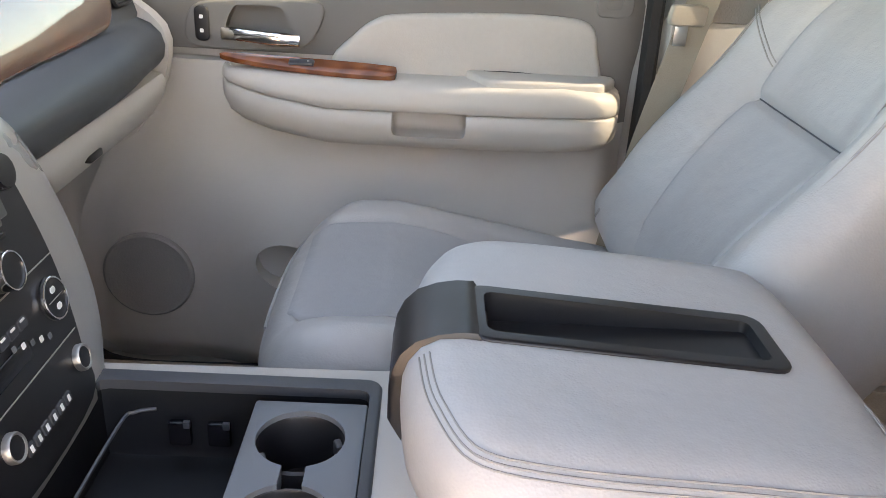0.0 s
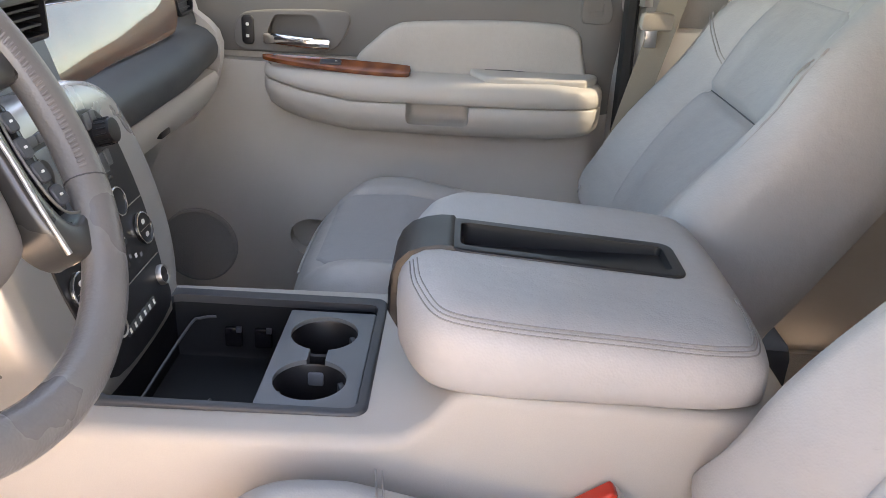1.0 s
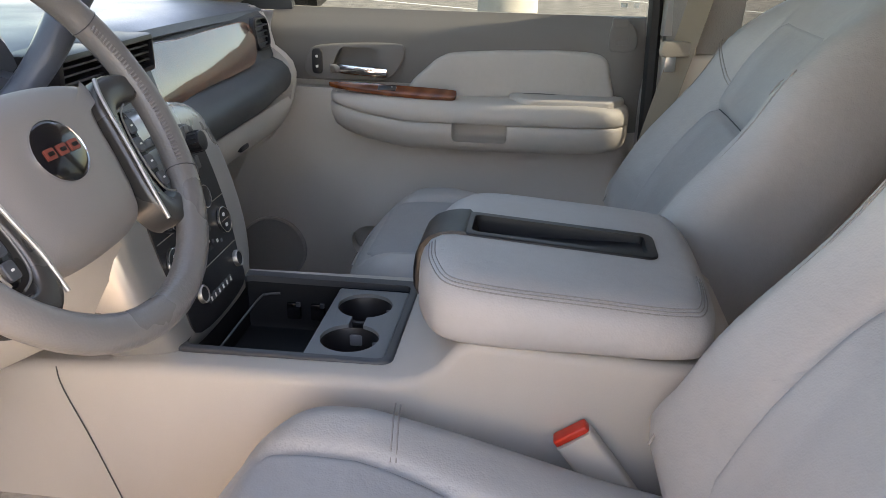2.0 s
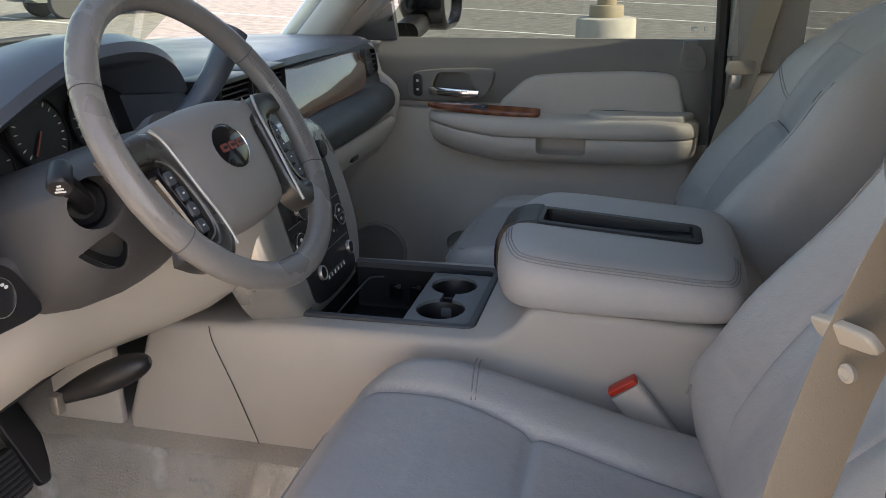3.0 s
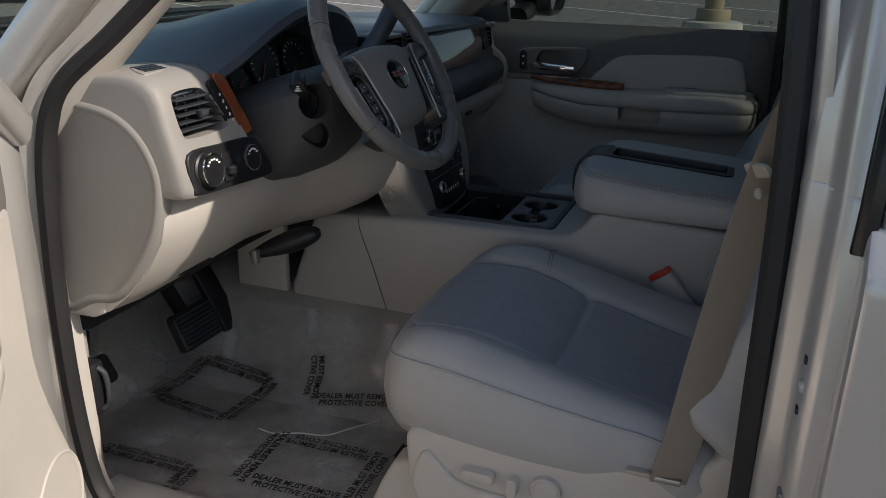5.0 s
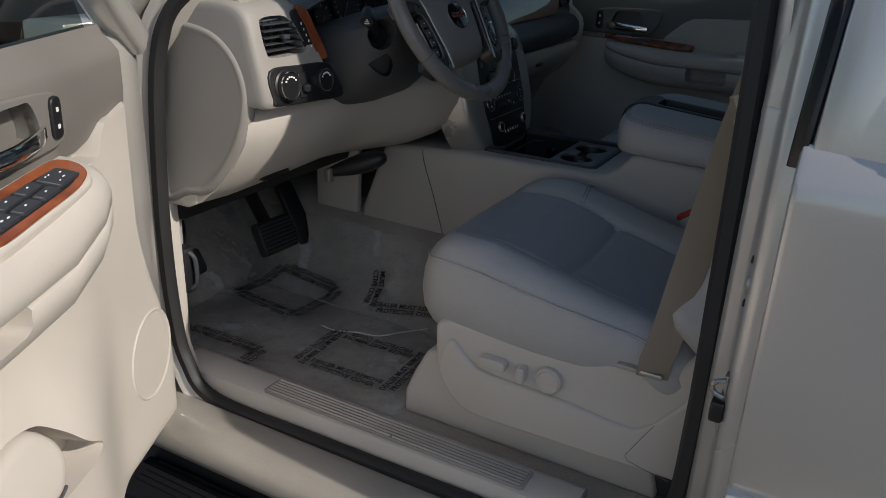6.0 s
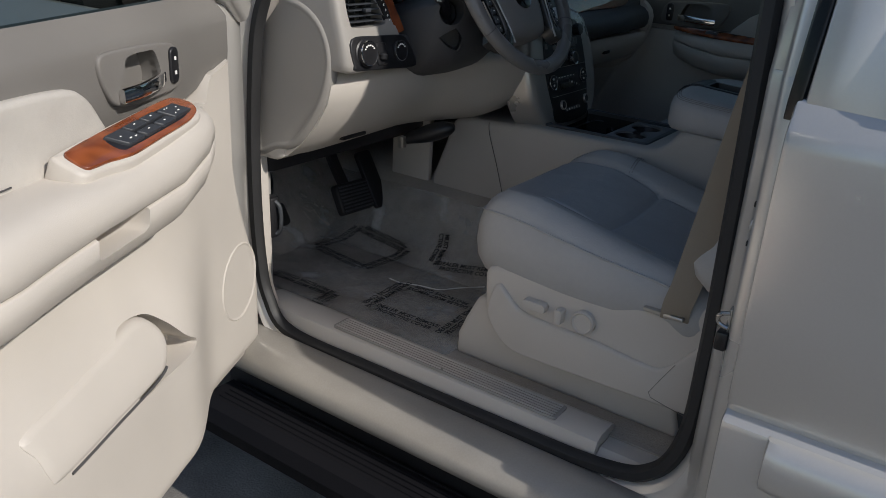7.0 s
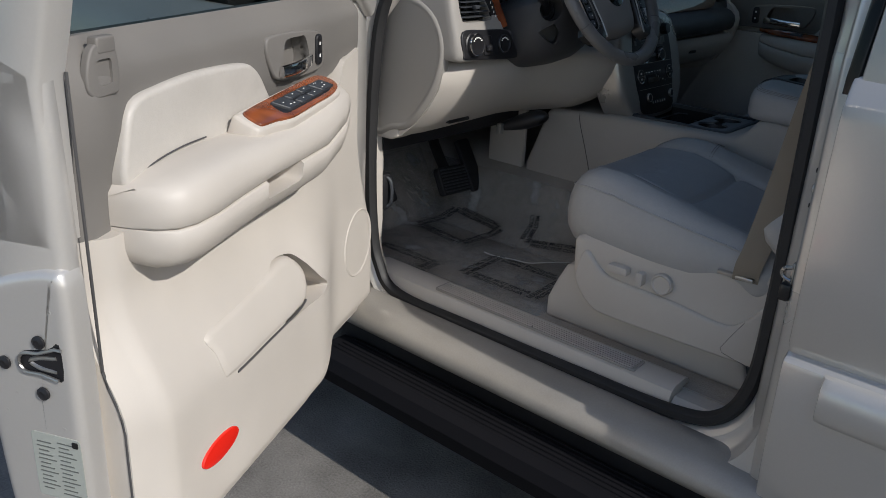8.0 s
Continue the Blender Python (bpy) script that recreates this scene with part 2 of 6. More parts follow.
TRIM = material("light_trim_plastic", (0.51, 0.473, 0.427), 0.55, grain=0.25, grain_size=0.0012)
CONSOLE_TRIM = material("light_console_plastic", (0.455, 0.424, 0.386), 0.55, grain=0.25, grain_size=0.0012)
# Darker copy of the light trim, with shade put into its colour.
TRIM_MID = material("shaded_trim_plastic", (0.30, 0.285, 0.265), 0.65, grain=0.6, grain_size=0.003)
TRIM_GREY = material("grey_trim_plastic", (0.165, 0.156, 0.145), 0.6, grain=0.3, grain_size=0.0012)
DASH_LIGHT = material("light_grey_dash_plastic", (0.30, 0.283, 0.26), 0.55, grain=0.3, grain_size=0.0012)
COLUMN_GREY = material("dark_grey_plastic", (0.062, 0.061, 0.063), 0.5, grain=0.3, grain_size=0.0012)
DASH_DARK = material("dark_dash_vinyl", (0.083, 0.096, 0.117), 0.36, grain=0.3, grain_size=0.0012)
BLACK = material("black_plastic", (0.012, 0.012, 0.014), 0.4, grain=0.15, grain_size=0.001)
BLACK_GLOSS = material("gloss_black_plastic", (0.008, 0.008, 0.01), 0.15)
CHARCOAL = material("charcoal_plastic", (0.045, 0.05, 0.058), 0.42, grain=0.2, grain_size=0.001)
BIN_BLACK = material("matt_black_bin", (0.007, 0.008, 0.010), 0.55, grain=0.2, grain_size=0.001, spec=0.3)
PLATE_GREY = material("blue_grey_satin_plastic", (0.13, 0.145, 0.16), 0.4, grain=0.15, grain_size=0.001)
SILVER = material("satin_silver_plastic", (0.46, 0.45, 0.43), 0.32, 0.65, grain=0.08, grain_size=0.001)
BRUSHED = material("satin_metal_paint", (0.36, 0.34, 0.31), 0.32, 0.55, grain=0.1, grain_size=0.001)
LEATHER = leather("light_grey_leather", (0.435, 0.424, 0.416))
# Seat leather made darker and bluer: shade on the cushion put into its colour.
LEATHER_IN = leather("shaded_perforated_leather", (0.335, 0.340, 0.346), 0.46)
SEAT_LEATHER = leather("grey_seat_leather", (0.385, 0.38, 0.372), 0.42)
# Halfway between seat leather and the darkened insert, so half that painted shade.
BACK_LEATHER = leather("grey_back_leather", (0.362, 0.362, 0.362), 0.44)
LEATHER_DOOR = leather("cream_door_leather", (0.465, 0.44, 0.405))
WHEEL_LEATHER = leather("grey_rim_leather", (0.165, 0.157, 0.150), 0.32)
WHEEL_PAD = material("grey_wheel_pad", (0.21, 0.195, 0.185), 0.5, grain=0.3, grain_size=0.0012)
SPOKE_MID = material("grey_satin_metal", (0.20, 0.19, 0.175), 0.32, 0.5)
SPOKE = material("dark_satin_metal", (0.075, 0.073, 0.07), 0.26, 0.5, grain=0.1, grain_size=0.001)
PLATE_DARK = material("slate_switch_plastic", (0.035, 0.038, 0.044), 0.35)
PAINT = material("champagne_silver_paint", (0.585, 0.568, 0.541), 0.30, 0.46, coat=0.6, vary=0.03, vary_size=0.5, rough_vary=0.03)
# Duller copy of PAINT: the rocker's shade is put into its colour.
SHADED_PAINT = material("shaded_silver_paint", (0.36, 0.338, 0.305), 0.42, 0.35, coat=0.25, vary=0.10, vary_size=0.12, rough_vary=0.10)
BOARD = material("matt_black_step_plastic", (0.009, 0.009, 0.011), 0.8, grain=0.4, grain_size=0.003, spec=0.08)
ROLL = material("dark_green_grey_vinyl", (0.048, 0.054, 0.056), 0.5, grain=0.3, grain_size=0.0012)
BELT_PLASTIC = material("beige_belt_plastic", (0.40, 0.355, 0.295), 0.5)
RUBBER = material("black_rubber", (0.016, 0.016, 0.017), 0.6, grain=0.2, grain_size=0.002)
CHROME = material("chrome", (0.8, 0.8, 0.8), 0.07, 1.0, rough_vary=0.02)
STEEL = material("zinc_steel", (0.45, 0.44, 0.42), 0.35, 0.9)
CARPET = material("tan_grey_carpet", (0.35, 0.318, 0.28), 0.95, grain=1.0, grain_size=0.004, vary=0.2, spec=0.1)
FABRIC = material("beige_belt_webbing", (0.28, 0.236, 0.185), 0.8, grain=0.5, grain_size=0.0015, spec=0.2)
HEADLINER = material("beige_headliner", (0.38, 0.35, 0.305), 0.9, grain=0.4, grain_size=0.002, spec=0.1)
WOOD = burl("red_burl_wood")
DASH_WOOD = burl("lacquered_dash_wood")
for ramp_node in [n for n in DASH_WOOD.node_tree.nodes if n.type == "VALTORGB"]:
    for stop in ramp_node.color_ramp.elements:
        stop.color = (*[c * 0.5 for c in stop.color[:3]], 1)
lacquer = DASH_WOOD.node_tree.nodes["Principled BSDF"]
lacquer.inputs["Coat Weight"].default_value, lacquer.inputs["Coat IOR"].default_value = 1.0, 2.3
RED = material("red_plastic", (0.55, 0.03, 0.012), 0.35)
EMBLEM_RED = material("dull_red_enamel", (0.30, 0.07, 0.05), 0.3, 0.4)
RED_LENS = material("red_reflector", (0.75, 0.02, 0.01), 0.2, coat=0.5)
WHITE_MARK = material("white_marking", (0.75, 0.75, 0.72), 0.6)
INK = material("black_ink", (0.01, 0.01, 0.01), 0.6)
STITCH = material("seam_thread", (0.30, 0.285, 0.27), 0.8, grain=0.6, grain_size=0.001)
SCREEN = material("display_glass", (0.17, 0.195, 0.205), 0.14)
BUTTON_GREY = material("grey_button_plastic", (0.12, 0.122, 0.125), 0.4)
ASPHALT = material("asphalt", (0.165, 0.156, 0.143), 0.9, grain=1.0, grain_size=0.006, vary=0.6, vary_size=0.25, spec=0.3)
LINE_PAINT = material("road_paint", (0.62, 0.62, 0.58), 0.8, grain=0.6, grain_size=0.01, vary=0.2, vary_size=0.1)
CONCRETE = material("concrete", (0.42, 0.39, 0.34), 0.85, grain=0.6, grain_size=0.01, vary=0.15)
POLE_PAINT = material("tan_pole_paint", (0.30, 0.24, 0.16), 0.6, vary=0.12)
GLASS = clear_sheet("window_glass", (0.285, 0.333, 0.312), 0.7)
SCREEN_GLASS = clear_sheet("windscreen_glass", (0.57, 0.66, 0.60), 0.6)
SHADE_GLASS = clear_sheet("tinted_rear_glass", (0.15, 0.172, 0.165), 0.7)
PRIVACY = clear_sheet("dark_privacy_glass", (0.03, 0.033, 0.036), 0.8)
# Last value: strength of the white clouds, part dust, part painted sheen.
FILM = clear_sheet("plastic_film", (0.95, 0.95, 0.95), 0.75, 0.10, 0.08, 0.32)
FOLD = material("whitened_film", (0.62, 0.60, 0.55), 0.3, vary=0.25, vary_size=0.03)
STICKER = material("label_paper", (0.38, 0.40, 0.365), 0.5)
PRINT_GREY = material("grey_print", (0.13, 0.14, 0.13), 0.6)

# ---- ground ----
ground = part("ground", prism([(-260, -260), (260, -260), (260, 260), (-260, 260)], -0.3, 0.0, axis="z"), ASPHALT)
tagged(ground, "worn grey asphalt of a car park", "ground", kind="structure")

# ---- the car's shell ----
car = thing("car_body", "champagne silver car body with its front door open", "car")


def side_band(outline, x0, x1, mat, name, label="", smooth=35):
    """A (y, z) outline drawn out along the car."""
    return part(name, prism(outline, x0, x1, axis="x"), mat, car, label, smooth)


part("floor", joined(box(-0.80, 2.6, -0.705, 0.76, 0.40, 0.482),
                 prism([(-0.80, 0.40), (-0.80, 0.482), (-1.06, 0.72), (-1.10, 0.72), (-1.10, 0.40)], -0.76, 0.80)), CARPET, car, "tan carpet on the floor pan")
side_band([(-0.765, 0.44), (-0.765, 0.478), (-0.758, 0.493), (-0.742, 0.500), (-0.700, 0.500), (-0.688, 0.497), (-0.680, 0.488), (-0.680, 0.44)], -0.62, 0.255, TRIM, "sill_trim", "light plastic sill trim")
side_band([(-0.762, 0.43), (-0.762, 0.465), (-0.745, 0.478), (-0.62, 0.478), (-0.60, 0.465), (-0.60, 0.43)], 0.257, 0.42, TRIM, "sill_trim_end")
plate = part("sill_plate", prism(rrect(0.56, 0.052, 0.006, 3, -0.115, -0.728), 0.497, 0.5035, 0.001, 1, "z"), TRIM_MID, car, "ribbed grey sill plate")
for k in range(6):
    part("rib", box(-0.388, 0.158, -0.751 + k * 0.0082, -0.7465 + k * 0.0082, 0.502, 0.5062, 0.0012, 1), SILVER, plate)
SILL = [(-0.70, 0.30), (-0.70, 0.452), (-0.785, 0.448), (-0.80, 0.458), (-0.83, 0.456), (-0.868, 0.446), (-0.890, 0.430), (-0.898, 0.408), (-0.892, 0.392), (-0.87, 0.386), (-0.82, 0.386), (-0.80, 0.30)]
# Rocker in the darkened silver, to hold back the sky light on it.
side_band(SILL, -0.70, 0.50, SHADED_PAINT, "rocker_panel", "painted silver rocker panel", 60)
side_band([(-0.86, 0.28), (-0.86, 0.385), (-0.80, 0.385), (-0.80, 0.28)], -0.62, 1.9, BLACK, "sill_underside")
board = side_band([(-0.86, 0.25), (-0.855, 0.322), (-0.868, 0.334), (-0.945, 0.336), (-0.966, 0.324), (-0.978, 0.295), (-0.962, 0.25), (-0.94, 0.236), (-0.88, 0.236)], -0.60, 1.9, BOARD, "running_board", "dark grey ribbed running board", 30)
for k in range(5):
    part("rib", box(-0.57, 1.88, -0.876 - k * 0.015, -0.870 - k * 0.015, 0.334, 0.3395, 0.0015, 1), BOARD, board)

# ring of rubber round the driver's door opening
RING = [(-0.50, -0.775, 0.457), (-0.25, -0.775, 0.453), (0.05, -0.775, 0.456), (0.27, -0.775, 0.463), (0.365, -0.775, 0.495), (0.412, -0.775, 0.585), (0.420, -0.775, 0.75), (0.418, -0.775, 0.95),
        (0.414, -0.773, 1.15), (0.405, -0.755, 1.34), (0.385, -0.70, 1.55), (0.34, -0.655, 1.69), (0.22, -0.645, 1.735), (0.03, -0.65, 1.70), (-0.16, -0.68, 1.57), (-0.34, -0.725, 1.40), (-0.46, -0.752, 1.29),
        (-0.545, -0.77, 1.215), (-0.582, -0.775, 1.13), (-0.600, -0.775, 0.98), (-0.606, -0.775, 0.80), (-0.597, -0.775, 0.63), (-0.572, -0.775, 0.525)]
strip = sweep(spline(RING, 8, True), [(-0.013, -0.004), (-0.015, 0.008), (-0.008, 0.018), (0.006, 0.018), (0.014, 0.008), (0.012, -0.004)], True, (0, -1, 0))
part("weatherstrip", strip, RUBBER, car, "black rubber door seal", 50)
far_strip = sweep(spline([(x, -y, z) for x, y, z in RING], 8, True), [(-0.013, -0.018), (-0.015, -0.008), (-0.008, 0.004), (0.006, 0.004), (0.014, -0.008), (0.012, -0.018)], True, (0, -1, 0))
part("weatherstrip", far_strip, RUBBER, car, "black rubber door seal", 50)


def along(ring, d, lift):
    """The ring's points moved outwards in its own plane and along y."""
    c = Vector((-0.09, 0, 1.08))
    return [Vector(p) + Vector((p[0] - c.x, 0, p[2] - c.z)).normalized() * d + Vector((0, lift, 0)) for p in ring]


# painted flange that the seal is pushed on, and the jamb that runs out from it
flange = rings([spline(along(RING, 0.010, 0.004), 8, True), spline(along(RING, 0.022, -0.016), 8, True), spline(along(RING, 0.034, -0.022), 8, True),
                spline(along(RING, 0.040, 0.03), 8, True), spline(along(RING, 0.012, 0.03), 8, True)], True, False, False)
part("door_flange", flange, PAINT, car, "painted door opening flange", 60)

# the jamb flares out below and behind the seal, down to the rocker
corner = RING[2:7]
flare_rows = [spline(along(corner, d, lift), 8) for d, lift in ((0.030, -0.021), (0.040, -0.023), (0.052, -0.030), (0.060, -0.042), (0.065, -0.056), (0.068, -0.070))]
flare_rows.append([(p.x + 0.004, p.y - 0.004, min(p.z, 0.440)) for p in flare_rows[-1]])
flare = rings(flare_rows, False)
part("jamb_foot", flare, PAINT, car, "painted foot of the door jamb", 60)
# hinge pillar, front wing, centre pillar
part("hinge_pillar", prism([(-0.635, -0.79), (-0.66, -0.80), (-0.665, -0.90), (-0.76, -0.91), (-0.76, -0.70), (-0.635, -0.70)], 0.40, 1.19, 0.008, 2, "z"), PAINT, car)
part("kick_panel", prism([(-0.612, 0.47), (-0.60, 0.62), (-0.605, 0.80), (-0.612, 0.90), (-0.90, 0.90), (-0.96, 0.60), (-0.90, 0.47)], -0.768, -0.735, 0.006), TRIM, car, "light plastic kick panel")
part("kick_panel", prism([(-0.612, 0.47), (-0.60, 0.62), (-0.605, 0.80), (-0.612, 0.90), (-0.80, 0.90), (-0.86, 0.60), (-0.80, 0.47)], 0.755, 0.79, 0.006), TRIM, car)
WING = [(-0.88, 0.45), (-0.95, 0.62), (-0.955, 0.80), (-0.93, 1.02), (-0.87, 1.12), (-0.84, 1.12), (-0.84, 0.45)]
side_band(WING, -1.9, -0.70, PAINT, "front_wing", "silver front wing", 60)
side_band([(-y, z) for y, z in WING], -1.9, -0.64, PAINT, "front_wing", "silver front wing", 60)
part("centre_pillar", prism([(0.428, -0.792), (0.436, -0.803), (0.448, -0.810), (0.455, -0.822), (0.458, -0.842), (0.464, -0.852), (0.480, -0.855), (0.56, -0.855), (0.56, -0.72), (0.44, -0.70), (0.425, -0.76)], 0.40, 1.20, 0.006, 2, "z"), PAINT, car, "painted centre pillar")


def slanted(x0, x1, sgn, mat, name, bottom=1.19, top=1.74, lean=0.17, y0=0.86, depth=0.07, parent=None, shift=0.0):
    """An upright that leans inwards above the belt line; x0, x1 at its foot, shift at its head."""
    rows = []
    for z in (bottom, (bottom + top) / 2, top):
        f = (z - bottom) / (top - bottom)
        y = y0 - lean * f ** 1.3
        rows.append([(x0 + shift * f, sgn * y, z), (x1 + shift * f, sgn * y, z), (x1 + shift * f, sgn * (y - depth), z), (x0 + shift * f, sgn * (y - depth), z)])
    return part(name, rings(rows), mat, parent or car, "", 60)


for sgn in (-1, 1):
    post = []
    for f in (0.0, 0.25, 0.5, 0.75, 1.0):
        back = 0.17 * f ** 1.3
        post.append([(x, sgn * (y - back), 1.185 + 0.56 * f) for x, y in ((0.424, 0.770), (0.428, 0.792), (0.436, 0.803), (0.448, 0.810), (0.455, 0.822), (0.458, 0.842), (0.464, 0.852), (0.480, 0.855), (0.56, 0.855), (0.56, 0.80), (0.43, 0.755))])
    part("centre_pillar_post", rings(post), PAINT, car, "painted door jamb post", 50)
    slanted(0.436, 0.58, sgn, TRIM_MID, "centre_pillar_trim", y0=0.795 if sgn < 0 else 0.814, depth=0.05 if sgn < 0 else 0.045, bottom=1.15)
    slanted(1.42, 1.56, sgn, PAINT, "rear_pillar_post", y0=0.88, depth=0.05)
    slanted(2.35, 2.60, sgn, PAINT, "rear_pillar_post", y0=0.88, depth=0.05)
    # windscreen pillar: painted outside, light trim inside
    foot, head = Vector((-0.68, sgn * 0.80, 1.16)), Vector((0.02, sgn * 0.665, 1.76))
    part("windscreen_pillar", sweep(spline([foot, foot.lerp(head, 0.5) + Vector((-0.02, sgn * 0.012, 0.03)), head], 6), rrect(0.09, 0.05, 0.015, 3)), PAINT, car, "", 60)
    off = Vector((0.035, -sgn * 0.045, -0.035))
    part("windscreen_pillar_trim", sweep(spline([foot + off, foot.lerp(head, 0.5) + off + Vector((-0.02, sgn * 0.012, 0.03)), head + off], 6), rrect(0.075, 0.075, 0.03, 4)), TRIM, car, "light plastic pillar trim", 60)

roof_rows = []
for x, h in ((-0.10, 1.775), (0.25, 1.83), (1.0, 1.86), (2.0, 1.84), (2.65, 1.79)):
    roof_rows.append([(x, y, h - 0.10 * abs(y / 0.69) ** 3.2) for y in [-0.69 + 1.345 * i / 16 for i in range(17)]]
                     + [(x, y, h - 0.05 - 0.10 * abs(y / 0.69) ** 3.2) for y in [0.655 - 1.345 * i / 16 for i in range(17)]])
part("roof", rings(roof_rows), PAINT, car, "silver roof", 50)
liner = [[(x + (0.02 if k == 0 else 0), y * 0.98, z - 0.055) for x, y, z in row[:17]] + [(x + (0.02 if k == 0 else 0), y * 0.98, z - 0.065) for x, y, z in row[:17][::-1]] for k, row in enumerate(roof_rows)]
part("headliner", rings(liner), HEADLINER, car, "beige headliner", 50)
for sgn in (-1, 1):
    part("roof_rail", sweep(spline([(0.0, sgn * 0.672, 1.735), (0.5, sgn * (0.685 if sgn < 0 else 0.640), 1.765), (1.5, sgn * (0.69 if sgn < 0 else 0.622), 1.775), (2.6, sgn * (0.685 if sgn < 0 else 0.622), 1.71)], 6), rrect(0.05, 0.07, 0.018, 3)), PAINT, car, "", 60)

# Unseen; added to keep a stray sun patch off the passenger's lower door trim.
part("centre_pillar_foot", box(0.436, 0.575, 0.765, 0.838, 0.46, 1.152, 0.012), TRIM, car, "light lower pillar trim, added to block low sun")
# windscreen, bonnet and cowl
screen = []
for f in [i / 6 for i in range(7)]:
    x, z, w = -1.12 + 1.02 * f, 1.165 + 0.62 * f + 0.05 * math.sin(math.pi * f), 0.80 - 0.12 * f
    screen.append([(x - 0.10 * (1 - (y / 0.8) ** 2), y * w / 0.8, z) for y in [-0.8 + 1.6 * i / 12 for i in range(13)]])
part("windscreen", rings(screen, False), SCREEN_GLASS, car, "clear windscreen", 60)
hood = []
for f in [i / 8 for i in range(9)]:
    x = -2.45 + 1.15 * f
    hood.append([(x - 0.14 * (1 - (y / 0.85) ** 2), y, 1.065 + 0.145 * f ** 0.8 + 0.02 * (1 - (y / 0.85) ** 4) - 0.05 * abs(y / 0.85) ** 6 - 0.10 * (1 - f) ** 4) for y in [-0.85 + 1.7 * i / 20 for i in range(21)]])
part("bonnet", rings(hood, False), PAINT, car, "silver bonnet", 50)
part("cowl", prism([(-1.42, 1.12), (-1.40, 1.185), (-1.20, 1.190), (-1.13, 1.165), (-1.12, 1.09)], -0.82, 0.82, 0.006), BLACK, car, "black cowl panel")
part("firewall", box(-1.30, -1.22, -0.84, 0.84, 0.35, 1.15), BLACK, car)
for y0, y1 in ((-0.62, -0.02), (0.02, 0.62)):
    arm = part("wiper", tube(spline([(-1.30, y0, 1.205), (-1.27, (y0 + y1) / 2, 1.225), (-1.22, y1, 1.228)], 5), 0.008, 8), BLACK, car, "black wiper blade")

part("front_fascia", prism(round_outline([(-2.55, -0.80), (-2.62, -0.40), (-2.64, 0.0), (-2.62, 0.40), (-2.55, 0.80), (-2.40, 0.86), (-2.36, 0.0), (-2.40, -0.86)], 5), 0.45, 1.00, 0.01, 2, "z"), PAINT, car, "silver front fascia", 50)

# far side, rear side and tail, closing the cabin
LOWER = [(0.86, 0.32), (0.93, 0.50), (0.945, 0.80), (0.93, 1.05), (0.885, 1.185), (0.86, 1.19), (0.84, 1.17), (0.84, 0.32)]
side_band([(y, z) for y, z in LOWER], 0.47, 2.65, PAINT, "rear_side_panel", "silver rear side panel", 60)
side_band([(0.838, 0.45), (0.80, 0.60), (0.80, 1.00), (0.825, 1.19), (0.838, 1.19)], 0.50, 2.5, TRIM, "rear_side_trim", "light rear door trim", 60)
side_band([(-0.80, 0.32), (-0.80, 1.19), (-0.78, 1.19), (-0.78, 0.32)], 0.58, 2.65, TRIM, "rear_side_trim")
side_band([(0.70, 0.30), (0.70, 0.452), (0.868, 0.446), (0.903, 0.398), (0.86, 0.30)], -0.70, 2.0, PAINT, "rocker_panel", "", 60)
part("tailgate", box(2.60, 2.66, -0.84, 0.84, 0.45, 1.20, 0.01), PAINT, car, "silver tailgate")
for x0, x1 in ((0.575, 1.42), (1.56, 2.36)):
    for sgn in (-1, 1):
        lean_in = 0.17 if sgn < 0 else 0.205
        rows = [[(x0, sgn * (0.862 - lean_in * f ** 1.3), 1.185 + 0.55 * f), (x1, sgn * (0.862 - lean_in * f ** 1.3), 1.185 + 0.55 * f)] for f in (0, 0.33, 0.66, 1.0)]
        part("rear_window", rings(rows, False), PRIVACY if sgn < 0 or x0 > 1 else SHADE_GLASS, car, "tinted rear side glass", 60)
part("tail_window", rings([[(2.62, -0.7, 1.2), (2.62, 0.7, 1.2)], [(2.55, -0.62, 1.75), (2.55, 0.62, 1.75)]], False), PRIVACY, car, "dark privacy glass")

for x in (-1.42, 1.53):
    for sgn in (-1, 1):
        m4 = Matrix.Translation((x, sgn * 0.84, 0.39)) @ Matrix.Rotation(radians(90), 4, "X")
        tyre = part("wheel", lathe([(0.25, -0.12), (0.36, -0.125), (0.39, -0.09), (0.39, 0.09), (0.36, 0.125), (0.25, 0.12)], 32, m4), RUBBER, car, "black tyre")
        part("rim", lathe([(0.25, -0.10), (0.24, -0.06), (0.10, -0.08), (0.01, -0.08), (0.01, 0.08), (0.10, 0.08), (0.24, 0.06), (0.25, 0.10)], 32, m4), STEEL, tyre)
# carpeted tunnel under the console
side_band([(-0.34, 0.45), (-0.34, 0.485), (-0.26, 0.515), (-0.205, 0.60), (-0.175, 0.665), (0.0, 0.69), (0.185, 0.665), (0.22, 0.60), (0.27, 0.515), (0.35, 0.485), (0.35, 0.45)], -1.0, 1.2, CARPET, "floor_tunnel", "tan carpet over the tunnel", 60)

# ---- doors ----
HINGE, SWING = Vector((-0.58, -0.881, 0.0)), -65.3


